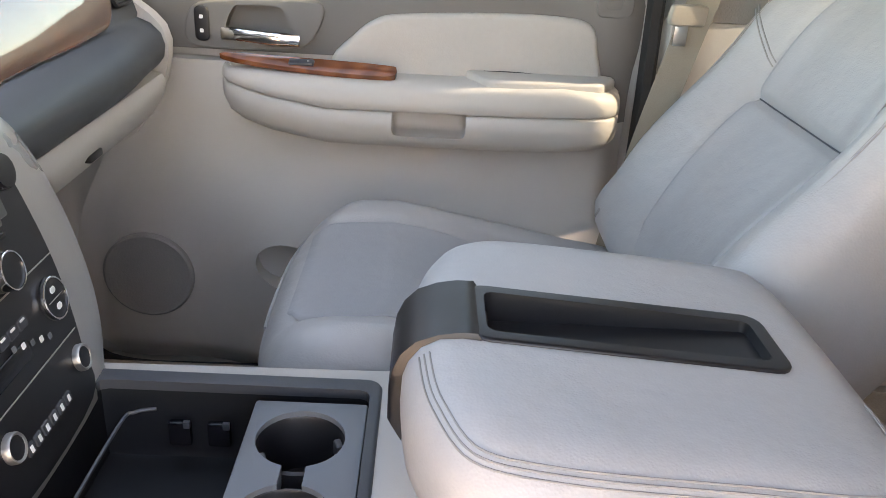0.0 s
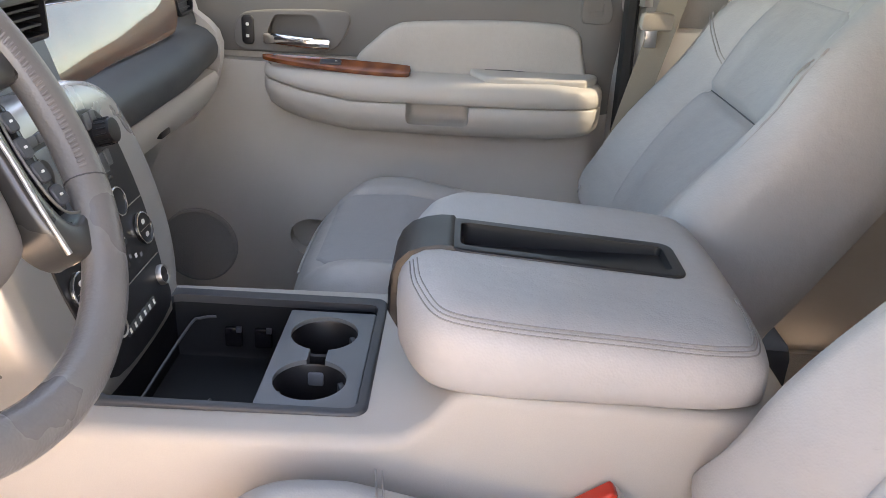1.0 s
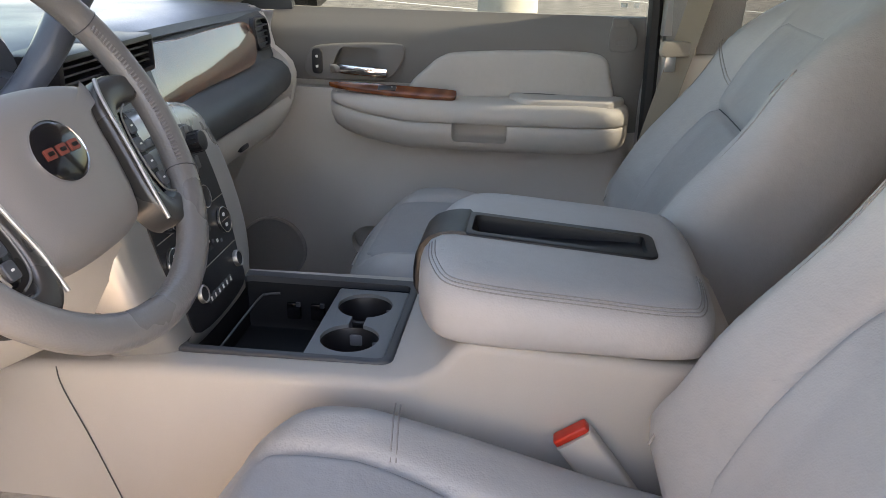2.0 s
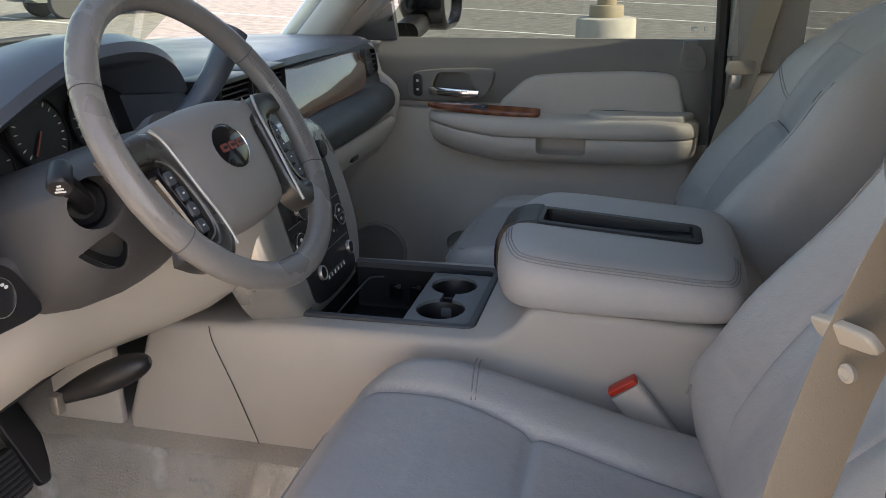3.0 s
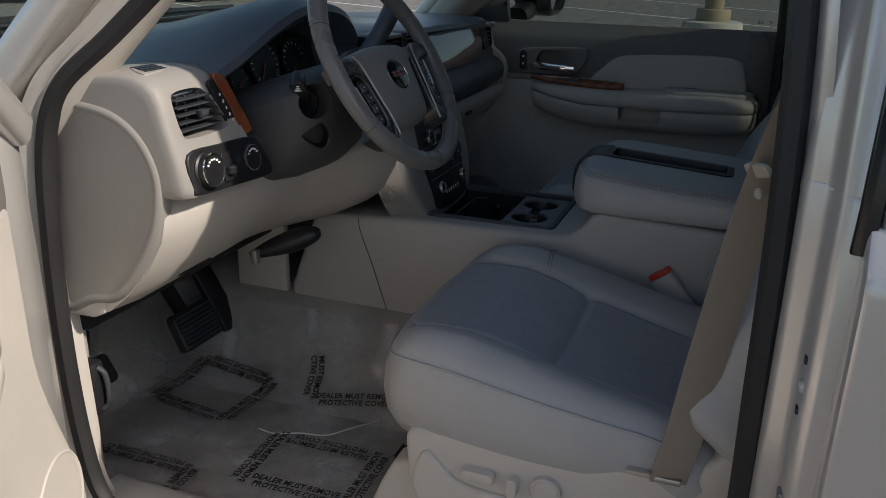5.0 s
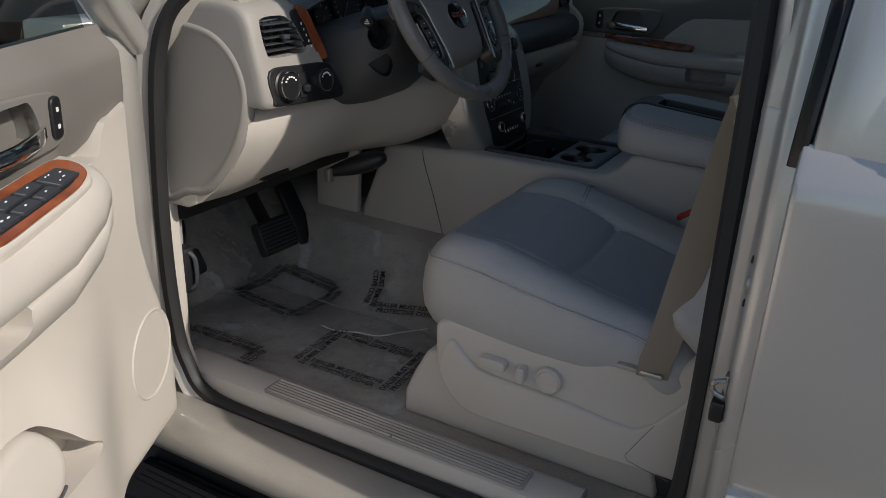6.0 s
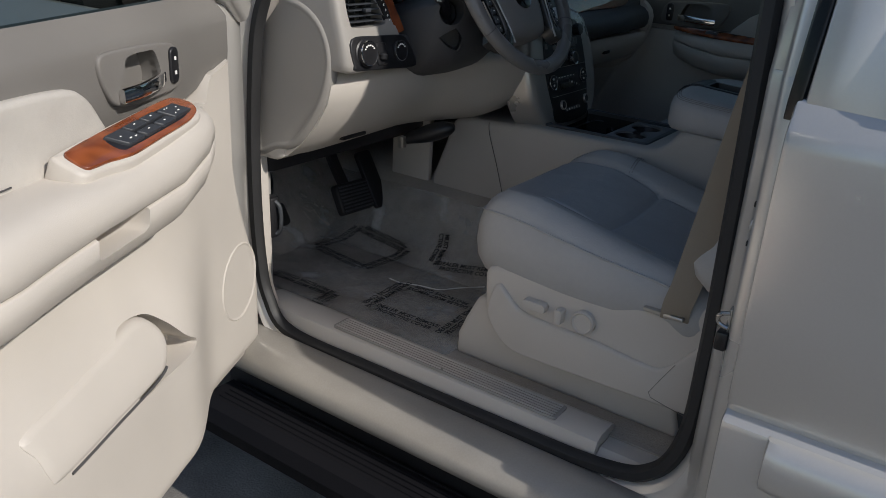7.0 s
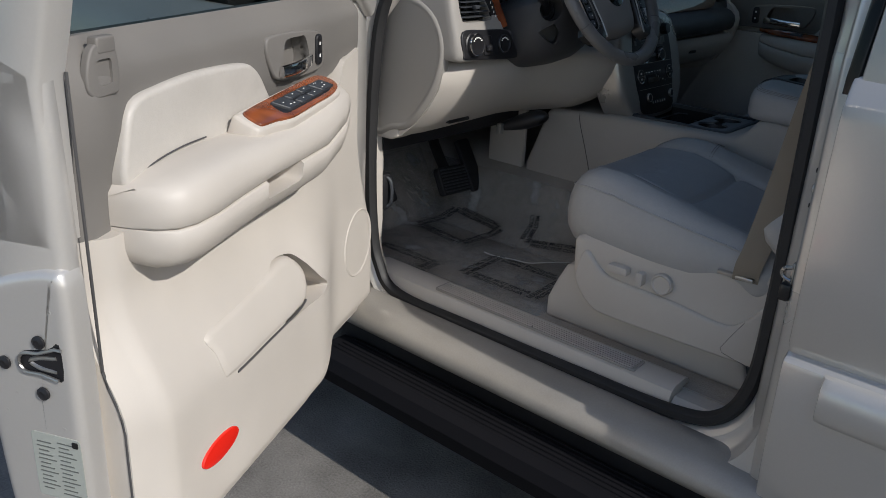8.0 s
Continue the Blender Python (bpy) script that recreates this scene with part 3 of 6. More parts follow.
def front_door(sgn, place):
    """A front door and its trim. sgn: which side of the car. place: how far it has swung."""
    driver = sgn < 0
    door = thing("front_car_door", "open front door with light trim, wood switch panel and map pocket" if driver else "closed front door with light grey trim and a wood accent", "car door")
    flip = place @ Matrix.Diagonal((1, sgn, 1, 1))

    def add(name, bm, mat, parent=door, label="", smooth=35):
        bm.transform(flip)
        return part(name, bm, mat, parent, label, smooth)

    def face(q):
        """Outlines in (x, z), growing towards the cabin from the distance q."""
        return Matrix(((1, 0, 0, 0), (0, 0, -1, q), (0, 1, 0, 0), (0, 0, 0, 1)))

    # painted shell with its window frame
    shell = [(0.842, 0.45), (0.875, 0.42), (0.93, 0.50), (0.95, 0.70), (0.948, 0.85), (0.93, 1.05), (0.885, 1.185), (0.865, 1.20), (0.845, 1.18), (0.842, 1.0), (0.842, 0.70)]
    rows = []
    for x, k, inner in ((-0.615, 0.6, 0.0), (-0.60, 0.95, 0.0), (-0.55, 1.0, 0.0), (0.37, 1.0, 0.0), (0.400, 1.0, 0.0), (0.408, 1.0, 0.022), (0.425, 0.99, 0.034), (0.442, 0.97, 0.034), (0.452, 0.86, 0.026)):
        rows.append([(x, 0.87 + (q - 0.87) * k - (inner if q < 0.86 else 0), 0.81 + (z - 0.81) * (0.98 + 0.02 * k)) for q, z in shell])
    add("shell", rings(rows), PAINT, label="painted silver door shell", smooth=50)
    add("window_frame", sweep(spline([(-0.60, 0.853, 1.17), (-0.42, 0.83, 1.30), (-0.10, 0.76, 1.56), (0.06, 0.715, 1.67), (0.22, 0.70, 1.72), (0.36, 0.70, 1.715), (0.43, 0.70, 1.70)], 6), rrect(0.05, 0.055, 0.012, 2), False, (0, 1, 0)), PAINT, label="painted window frame", smooth=50)
    post = []
    for z, a, b in ((0.98, 0.816, 0.930), (1.10, 0.814, 0.925), (1.17, 0.812, 0.895), (1.22, 0.797, 0.868), (1.40, 0.752, 0.815), (1.58, 0.705, 0.762), (1.70, 0.675, 0.725)):
        post.append([(0.402, a + 0.01, z), (0.408, a, z), (0.444, a, z), (0.452, a + 0.008, z), (0.452, b - 0.008, z), (0.444, b, z), (0.408, b, z), (0.402, b - 0.01, z)])
    add("frame_post", rings(post), PAINT, label="painted rear post of the window frame", smooth=50)
    # trim: light below, grey above
    rows = []
    def lead(z):
        """Where the trim begins at the front; it leans back towards the top."""
        return -0.575 + (0.097 * smoothstep(0.60, 0.92, z) if driver else 0.168 * smoothstep(0.66, 1.10, z))

    for i in range(67):
        u = -0.575 + 0.985 * i / 66
        ring = []
        for j in range(49):
            z = 0.44 + (0.60 - 0.075 * smoothstep(0.27, 0.30, u) + (0.044 * smoothstep(-0.44, -0.465, u) + 0.017 * smoothstep(-0.465, -0.575, u) if driver else 0.0)) * j / 48
            x = lead(z) + (0.41 - lead(z)) * i / 66
            bulge = smoothstep(-0.36, -0.12, x) * smoothstep(0.90, 0.70, z) * 0.062
            edge = 0.035 * (smoothstep(0.36, 0.41, x) + smoothstep(0.022 if driver else 0.075, 0.0, x - lead(z)) + smoothstep(0.50, 0.44, z))
            ring.append((x, 0.805 - bulge + edge, z))
        rows.append(ring + [(x, 0.85, z), (lead(0.44) + (0.41 - lead(0.44)) * i / 66, 0.85, 0.44)])
    back = 0.0 if driver else -0.055
    pocket = round_outline([(a + back, b) for a, b in [(0.02, 0.796), (-0.045, 0.794), (-0.085, 0.765), (-0.125, 0.722), (-0.165, 0.692), (-0.140, 0.682), (-0.06, 0.686), (0.02, 0.692), (0.04, 0.74)]], 5)
    if not driver:
        pocket = [(-0.172 + 0.060 * math.cos(a), 0.690 + 0.044 * math.sin(a)) for a in [2 * math.pi * i / 28 for i in range(28)]]
    add("lower_trim", carve(rings(rows), pad(pocket, [(0, 0), (0, 0.12)], None, face(0.80))), TRIM, label="light grey lower door trim", smooth=40)

    def swell(x, z):
        return 0.062 * smoothstep(-0.36, -0.12, x) * smoothstep(0.90, 0.70, z)
    flap = round_outline([(a + back, b) for a, b in [(0.246, 0.774), (0.16, 0.780), (0.05, 0.788), (-0.02, 0.794), (-0.052, 0.784), (-0.072, 0.752), (-0.062, 0.715), (-0.03, 0.698), (0.08, 0.693), (0.206, 0.690), (0.228, 0.705), (0.238, 0.74)]], 5)
    add("map_pocket", pad(flap, [(0, -0.012), (0, 0.0015), (0.003, 0.0036), (0.009, 0.0044)], swell, face(0.805), 14), TRIM, label="light map pocket front", smooth=40)
    gap = [(x, 0.8045 - swell(x, z), z) for x, z in inset(flap, -0.003) if z < 0.712 and -0.06 < x < 0.205]
    gap.sort(key=lambda p: p[0])
    # Solid dark tube draws the shadow line under the pocket flap.
    add("pocket_shade_line", tube(gap, 0.0022, 8), COLUMN_GREY)
    # Pocket's inner shade is put into the backing's colour, blacker on the passenger's door.
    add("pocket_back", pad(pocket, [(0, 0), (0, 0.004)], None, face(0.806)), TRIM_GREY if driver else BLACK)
    # Another dark tube, in place of the shade between trim and shell.
    add("trim_shade_line", tube([(0.4095, min(0.8065, 0.844 - 0.062 * smoothstep(0.90, 0.70, z)), z) for z in [0.50 + 0.68 * i / 30 for i in range(31)]], 0.0022, 6), COLUMN_GREY, label="dark tube for the shade beside the trim")
    add("reflector", pad([(0.052 * math.cos(a) + 0.250, 0.020 * math.sin(a) + 0.588) for a in [2 * math.pi * i / 24 for i in range(24)]], soft_edge(0.002, 0.009), None, face(0.748)), RED_LENS, label="oval red reflector") if driver else None
    add("door_seal", sweep(spline([(-0.575, 0.852, 1.1), (-0.58, 0.852, 0.6), (-0.54, 0.852, 0.455), (-0.3, 0.852, 0.432), (0.3, 0.852, 0.432), (0.37, 0.852, 0.44)], 6), circle(0.0028, 8), False, (0, 1, 0)), TRIM_GREY, label="grey rubber lip")
    rows = []
    for i in range(25):
        x = (-0.468 + 0.880 * i / 24) if driver else (-0.415 + 0.827 * i / 24)
        low = 1.055 - 0.090 * smoothstep(0.28, 0.34, x) + (0.034 * smoothstep(-0.345, -0.385, x) if driver else 0.0)
        ring = []
        for j in range(11):
            z = low + (1.212 - low) * j / 10
            q = 0.812 + 0.02 * smoothstep(1.12, 1.0, z) + 0.030 * smoothstep(1.17, 1.212, z) + 0.02 * smoothstep(0.385, 0.412, x) - 0.012 * smoothstep(0.30, 0.36, x)
            ring.append((x, q, z))
        rows.append(ring + [(x, 0.858, 1.212), (x, 0.858, low)])
    hx = Matrix.Translation((0.058, 0, 0.010) if driver else (0.002, 0, -0.013))

    def recess():
        return pad(round_outline([(-0.275, 1.092), (-0.262, 1.138), (-0.235, 1.144), (-0.185, 1.142), (-0.175, 1.12), (-0.16, 1.10), (-0.165, 1.088), (-0.22, 1.086)], 4), [(0, 0), (0.0, 0.06)], None, hx @ face(0.8385))
    add("upper_trim", carve(rings(rows), recess()), TRIM_GREY, label="grey upper door trim", smooth=40)
    # padded insert
    if driver:
        out = round_outline([(-0.062, 1.045), (-0.040, 1.092), (-0.012, 1.122), (0.03, 1.136), (0.15, 1.142), (0.24, 1.137), (0.298, 1.127), (0.322, 1.09), (0.326, 1.01), (0.2, 1.005), (0.0, 1.01)], 5)
    else:
        out = round_outline([(-0.10, 1.045), (-0.062, 1.096), (-0.03, 1.120), (0.01, 1.130), (0.15, 1.139), (0.26, 1.140), (0.318, 1.130), (0.335, 1.09), (0.338, 1.01), (0.2, 1.005), (0.0, 1.01)], 5)
    add("insert", pad(out, soft_edge(0.009, 0.028, 5), None, face(0.828), 3), LEATHER_DOOR, label="padded light leather insert")
    # armrest in two halves that share one rounded section
    def arm_rows(lower):
        rows = []
        for x, k in ((-0.280, 0.06), (-0.276, 0.40), (-0.262, 0.66), (-0.235, 0.84), (-0.19, 0.94), (-0.10, 0.99), (0.0, 1.0), (0.10, 1.0), (0.20, 1.0), (0.27, 0.985), (0.315, 0.93), (0.345, 0.82), (0.362, 0.62), (0.369, 0.34), (0.371, 0.06)):
            q0 = 0.83 - 0.118 * k
            x = 0.18 + (x - 0.18) * 0.86 if driver and x > 0.18 else x
            x = 0.18 + (x - 0.18) * 1.06 if not driver and x > 0.18 else x
            seam = (0.985 if driver else 0.992) + (0.036 if driver else 0.026) * smoothstep(-0.10, -0.28, x) + (-0.014 if driver else 0.003) * smoothstep(0.12, 0.34, x)
            top = (1.040 if driver else 1.036) + (0.022 if driver else 0.004) * smoothstep(-0.02, -0.24, x) + 0.008 * bump_at(x, 0.27, 0.09)
            top += (-0.012 if driver else 0.0) * smoothstep(0.16, 0.34, x)
            top -= 0.024 * (1 - k) * (x > 0.2)
            foot = seam - 0.068 * k ** 0.7
            h = top - seam
            if lower:
                rows.append([(x, 0.83, foot), (x, q0 + 0.050 * k, foot), (x, q0 + 0.028 * k, foot + 0.006 * k), (x, q0 + 0.012 * k, foot + 0.020 * k), (x, q0 + 0.003 * k, foot + 0.042 * k), (x, q0 + 0.001, seam - 0.004), (x, q0 + 0.005, seam - 0.0008), (x, 0.83, seam - 0.0008)])
            else:
                rows.append([(x, 0.83, seam + 0.0008), (x, q0 + 0.005, seam + 0.0008), (x, q0 + 0.001, seam + 0.004), (x, q0, seam + h * 0.40), (x, q0 + 0.004, seam + h * 0.68), (x, q0 + 0.013, seam + h * 0.88), (x, q0 + 0.028, top - 0.001), (x, q0 + 0.05 * k, top + 0.001), (x, 0.83, top)])
        return rows
    add("armrest", rings(arm_rows(False)), TRIM, label="soft light grey armrest", smooth=60)
    add("armrest_base", carve(rings(arm_rows(True)), box(0.004, 0.122, 0.60, 0.775, 0.952, 1.02, 0.010)), TRIM, label="lower half of the armrest with a pull cup", smooth=60)
    # Dark grey back: shade inside the cup is put into its colour.
    add("pull_cup", box(0.002, 0.124, 0.776, 0.79, 0.945, 0.983, 0.004), TRIM_GREY, label="pull cup back, darker grey for its shade")
    # Dark tube, no stitching: shade in the crease between armrest and insert.
    crease = spline([(0.150, 0.799, 1.0455), (0.20, 0.798, 1.0465), (0.25, 0.799, 1.043), (0.30, 0.803, 1.033)], 6)
    add("seam", tube([p + Vector((0, -0.001, 0.002)) for p in crease], 0.0012, 6), COLUMN_GREY)
    if not driver:
        elbow = round_outline([(0.135, 0.812), (0.145, 0.745), (0.18, 0.732), (0.30, 0.735), (0.345, 0.752), (0.352, 0.815)], 5)
        add("elbow_pad", pad(elbow, soft_edge(0.006, 0.014, 5), None, Matrix.Translation((0, 0, 1.034)), 2), TRIM, label="raised elbow pad", smooth=60)
    # wood accent on its raised pod, with the switches
    mid, half = (-0.045, 0.146) if driver else (-0.134, 0.142)
    tilt = frame_of((mid, 0.762, 1.062 if driver else 1.045), (1, 0.0, -0.05 if driver else -0.02), (0, 1, 0.42)) @ Matrix.Diagonal((1, 1 if driver else 0.75, 1, 1))
    if driver:
        lip = [(-half - 0.024, -0.010), (-half * 1.06, -0.027), (-half * 0.86, -0.033), (-half * 0.2, -0.035), (half * 0.3, -0.036), (half * 0.50, -0.032), (half * 0.68, -0.027), (half * 0.90, -0.023), (half * 0.96, -0.015), (half * 0.97, 0.0), (half * 0.95, 0.024), (half * 0.85, 0.030), (half * 0.3, 0.032), (-half * 0.6, 0.032), (-half * 1.04, 0.029), (-half - 0.020, 0.016)]
    else:
        lip = [(-half - 0.010, -0.008), (-half * 0.80, -0.034), (0.0, -0.036), (half * 0.6, -0.028), (half + 0.012, -0.016), (half + 0.016, 0.030), (half * 0.5, 0.034), (-half * 0.6, 0.034), (-half - 0.006, 0.018)]
    if driver:
        add("switch_pod", pad(round_outline(lip, 4), [(0.0, -0.030), (0, 0.000), (0.003, 0.004), (0.006, 0.005)], None, tilt, 1), TRIM, label="raised light switch pod", smooth=50)
    if driver:
        leaf = [(-half - 0.018, -0.006), (-half * 1.06, -0.018), (-half * 0.92, -0.025), (-half * 0.70, -0.029), (-half * 0.2, -0.030), (half * 0.25, -0.031), (half * 0.45, -0.027), (half * 0.60, -0.022), (half * 0.78, -0.019), (half * 0.87, -0.015), (half * 0.88, 0.0), (half * 0.85, 0.018), (half * 0.75, 0.022), (half * 0.4, 0.024), (-half * 0.5, 0.026), (-half * 0.95, 0.024), (-half * 1.07, 0.016), (-half - 0.017, 0.006)]
    else:
        leaf = [(-half, 0.014), (-half * 0.82, 0.000), (-half * 0.35, -0.014), (half * 0.25, -0.024), (half * 0.70, -0.026), (half * 0.95, -0.023), (half, -0.010), (half * 0.995, 0.006), (half * 0.94, 0.014), (half * 0.5, 0.019), (-half * 0.3, 0.021), (-half * 0.85, 0.021)]
    wood = add("wood_panel", pad(round_outline(leaf, 5), soft_edge(0.002, 0.009), None, tilt, 1), WOOD, label="glossy red-brown wood accent")
    if driver:
        bank = add("switch_bank", pad(round_outline([(-0.139, -0.004), (-0.132, -0.014), (-0.11, -0.020), (-0.05, -0.021), (0.03, -0.021), (0.052, -0.018), (0.056, -0.004), (0.050, 0.010), (0.03, 0.013), (-0.06, 0.013), (-0.118, 0.011), (-0.133, 0.006)], 4), [(0, 0.006), (0, 0.0092), (0.001, 0.0098)], None, tilt), BLACK, wood, "black switch bank")

        def keycap(name, u0, u1, v0, v1, marks, label):
            slant = [(u + 0.55 * (v + 0.004), v) for u, v in rrect(u1 - u0, v1 - v0, 0.003, 3, (u0 + u1) / 2, (v0 + v1) / 2)]
            key = add(name, pad(slant, [(0, 0.008), (0, 0.0125), (0.0012, 0.0140)], None, tilt), PLATE_DARK, bank, label, 40)
            for mu, mv, w in marks:
                add("marking", pad(rrect(w * 0.8, 0.0016, 0.0004, 1, mu, mv), [(0, 0.0135), (0, 0.0146)], None, tilt), WHITE_MARK, key)
        keycap("mirror_switch", -0.130, -0.084, -0.017, 0.009, ((-0.117, -0.001, 0.005), (-0.112, -0.008, 0.007), (-0.099, 0.004, 0.004), (-0.092, 0.004, 0.004), (-0.100, -0.010, 0.004)), "black mirror control")
        for u0, u1 in ((-0.078, -0.042), (-0.036, 0.002)):
            for v0, v1 in ((-0.0195, -0.0055), (-0.0025, 0.0115)):
                keycap("window_switch", u0, u1, v0, v1, (((u0 + u1) / 2 + 0.55 * (v0 + 0.011), (v0 + v1) / 2 + 0.001, 0.005),), "black window switch")
        keycap("lock_button", 0.008, 0.046, -0.0195, 0.011, ((0.013, -0.012, 0.006), (0.024, -0.011, 0.006), (0.034, -0.002, 0.004)), "black window lock button")
    else:
        sw = add("window_switch", pad(rrect(0.040, 0.0205, 0.003, 2, -0.01, 0.0), [(0, 0.008), (0, 0.0105), (0.002, 0.0125)], lambda a, b: 0.05 * (a + 0.01), tilt), PLATE_DARK, wood, "black window switch")
        add("marking", pad(rrect(0.004, 0.0025, 0.0005, 1, 0.001, 0.0), [(0, 0.0125), (0, 0.0136)], None, tilt), WHITE_MARK, sw)
    # inner handle in its dished surround
    bez = round_outline([(-0.338, 1.082), (-0.33, 1.135), (-0.28, 1.150), (-0.15, 1.156), (-0.116, 1.146), (-0.128, 1.104), (-0.165, 1.076), (-0.28, 1.072)], 5)
    surround = add("handle_surround", carve(pad(bez, soft_edge(0.004, 0.016), None, hx @ face(0.822)), recess()), TRIM_GREY, label="grey handle surround")
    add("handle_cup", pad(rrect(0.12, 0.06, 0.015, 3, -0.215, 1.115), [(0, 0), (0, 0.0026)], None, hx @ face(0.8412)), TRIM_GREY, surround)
    lever = add("door_handle", sweep(spline([hx @ Vector(p) for p in ((-0.28, 0.806, 1.098), (-0.25, 0.797, 1.098), (-0.20, 0.794, 1.095), (-0.155, 0.800, 1.093))], 4), rrect(0.010, 0.021, 0.004, 2), False, (0, 0, 1)), CHROME, surround, "chrome inner door handle")
    lock = add("lock_switch", pad(rrect(0.024, 0.056, 0.009, 3, -0.312, 1.112), soft_edge(0.003, 0.008), None, hx @ face(0.809)), BLACK, surround, "black lock switch")
    for dz in (-0.011, 0.011):
        add("marking", pad(rrect(0.006, 0.006, 0.001, 1, -0.312, 1.112 + dz), [(0, 0), (0, 0.0007)], None, hx @ face(0.8013)), WHITE_MARK, lock)
    # belt guide flap at the rear top, loudspeaker, pocket, reflector
    guide = add("belt_guide", carve(pad(round_outline([(0.328, 1.196), (0.326, 1.15), (0.345, 1.143), (0.378, 1.146), (0.384, 1.17), (0.372, 1.200), (0.35, 1.206)], 4), soft_edge(0.003, 0.010), None, face(0.810)), pad(rrect(0.026, 0.030, 0.004, 2, 0.352, 1.172), [(0, 0.006), (0, 0.03)], None, face(0.810))), TRIM_GREY, label="grey belt guide")
    add("flap", pad(rrect(0.034, 0.020, 0.004, 2, 0.346, 1.203), soft_edge(0.003, 0.013), None, face(0.812)), TRIM_GREY, guide, "grey hinged flap")
    # Passenger's grille takes the shaded trim copy; the driver's stays light.
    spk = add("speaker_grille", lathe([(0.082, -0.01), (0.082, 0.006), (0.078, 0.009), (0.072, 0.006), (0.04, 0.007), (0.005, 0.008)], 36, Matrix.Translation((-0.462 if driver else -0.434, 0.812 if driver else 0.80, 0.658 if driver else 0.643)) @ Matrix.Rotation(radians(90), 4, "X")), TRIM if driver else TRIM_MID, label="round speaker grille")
    glass = rings([[(-0.44 + 0.44 * f, 0.845 - 0.135 * f ** 1.3, 1.20 + 0.50 * f), (0.43 - 0.03 * f, 0.845 - 0.135 * f ** 1.3, 1.20 + 0.50 * f)] for f in (0, 0.33, 0.66, 1.0)], False)
    pane = add("window_pane", glass, GLASS, label="clear side glass", smooth=60)
    return door, add, face


passenger_door, p_add, p_face = front_door(1, Matrix.Identity(4))
swing = Matrix.Translation(HINGE) @ Matrix.Rotation(radians(SWING), 4, "Z") @ Matrix.Translation(-HINGE)
driver_door, d_add, d_face = front_door(-1, swing)

# latch and screws on the end of the open door, and its label
END_FACE = Matrix(((0, 0, 1, 0.446), (1, 0, 0, 0), (0, 1, 0, 0), (0, 0, 0, 1)))  # outlines in (q, z) on the door's rear end
ledge = round_outline([(0.806, 0.50), (0.803, 0.70), (0.802, 0.90), (0.806, 0.944), (0.822, 0.954), (0.86, 0.946), (0.905, 0.930), (0.930, 0.915), (0.940, 0.86), (0.944, 0.70), (0.925, 0.52), (0.87, 0.455), (0.82, 0.46)], 5)
d_add("latch_panel", pad(ledge, [(0, -0.02), (0, 0.004), (0.002, 0.010), (0.006, 0.0145), (0.012, 0.0162), (0.018, 0.0165)], None, END_FACE, 3), PAINT, label="painted rear end of the door", smooth=60)
for q, z in ((0.828, 0.90), (0.905, 0.885), (0.83, 0.735), (0.915, 0.745), (0.895, 0.775)):
    d_add("weld_dimple", lathe([(0.0030, -0.001), (0.0026, 0.0004), (0.0016, 0.0001), (0.001, 0.0001)], 12, Matrix.Translation((0.4624, q, z)) @ Matrix.Rotation(radians(90), 4, "Y")), PAINT)
latch = d_add("latch", carve(pad(rrect(0.095, 0.098, 0.016, 3), soft_edge(0.0003, 0.0006), None, frame_of((0.4615, 0.866, 0.822), (0, 1, 0), (0, 0, 1))), pad(round_outline([(0.81, 0.858), (0.838, 0.846), (0.872, 0.838), (0.880, 0.826), (0.872, 0.812), (0.838, 0.812), (0.81, 0.808)], 3), [(0, 0), (0, 0.05)], None, Matrix(((0, 0, 1, 0.43), (1, 0, 0, 0), (0, 1, 0, 0), (0, 0, 0, 1))))), PAINT, label="painted door latch plate")
# Flat black patch in place of the dark inside of the latch opening.
d_add("latch_hole", pad(round_outline([(0.820, 0.858), (0.838, 0.848), (0.874, 0.840), (0.883, 0.826), (0.874, 0.810), (0.838, 0.810), (0.820, 0.808)], 3), [(0, 0), (0, 0.001)], None, Matrix(((0, 0, 1, 0.4618), (1, 0, 0, 0), (0, 1, 0, 0), (0, 0, 0, 1)))), BLACK, latch)
d_add("latch_lip", tube([(0.4655, q, z) for q, z in round_outline([(0.815, 0.852), (0.85, 0.842), (0.874, 0.838), (0.881, 0.826), (0.874, 0.813), (0.85, 0.813), (0.815, 0.811)], 3)][:18], 0.0022, 6), STEEL, latch, "bright latch lip")
for q, z in ((0.848, 0.857), (0.905, 0.818), (0.852, 0.784)):
    d_add("screw", lathe([(0.009, 0.0), (0.009, 0.003), (0.005, 0.005), (0.001, 0.004)], 12, Matrix.Translation((0.4632, q, z)) @ Matrix.Rotation(radians(90), 4, "Y")), BLACK, latch, "black latch screw")
tag = d_add("type_label", pad(rrect(0.075, 0.10, 0.004, 2), [(0, 0), (0, 0.0008)], None, frame_of((0.4624, 0.846, 0.672), (0, 1, 0), (0, 0, 1))), STICKER, label="grey paper label with small print")
for k in range(25):
    d_add("print_bar", pad(rrect(0.028 - 0.006 * (k % 3), 0.0014, 0.0004, 1, (0.016 if k % 2 else -0.016) + 0.002 * (k % 3), 0.040 - 0.0033 * k), [(0, 0), (0, 0.0005)], None, frame_of((0.4636, 0.846, 0.672), (0, 1, 0), (0, 0, 1))), PRINT_GREY, tag)
d_add("print_mark", pad(rrect(0.009, 0.009, 0.001, 1, -0.030, 0.042), [(0, 0), (0, 0.0005)], None, frame_of((0.4636, 0.846, 0.672), (0, 1, 0), (0, 0, 1))), INK, tag)
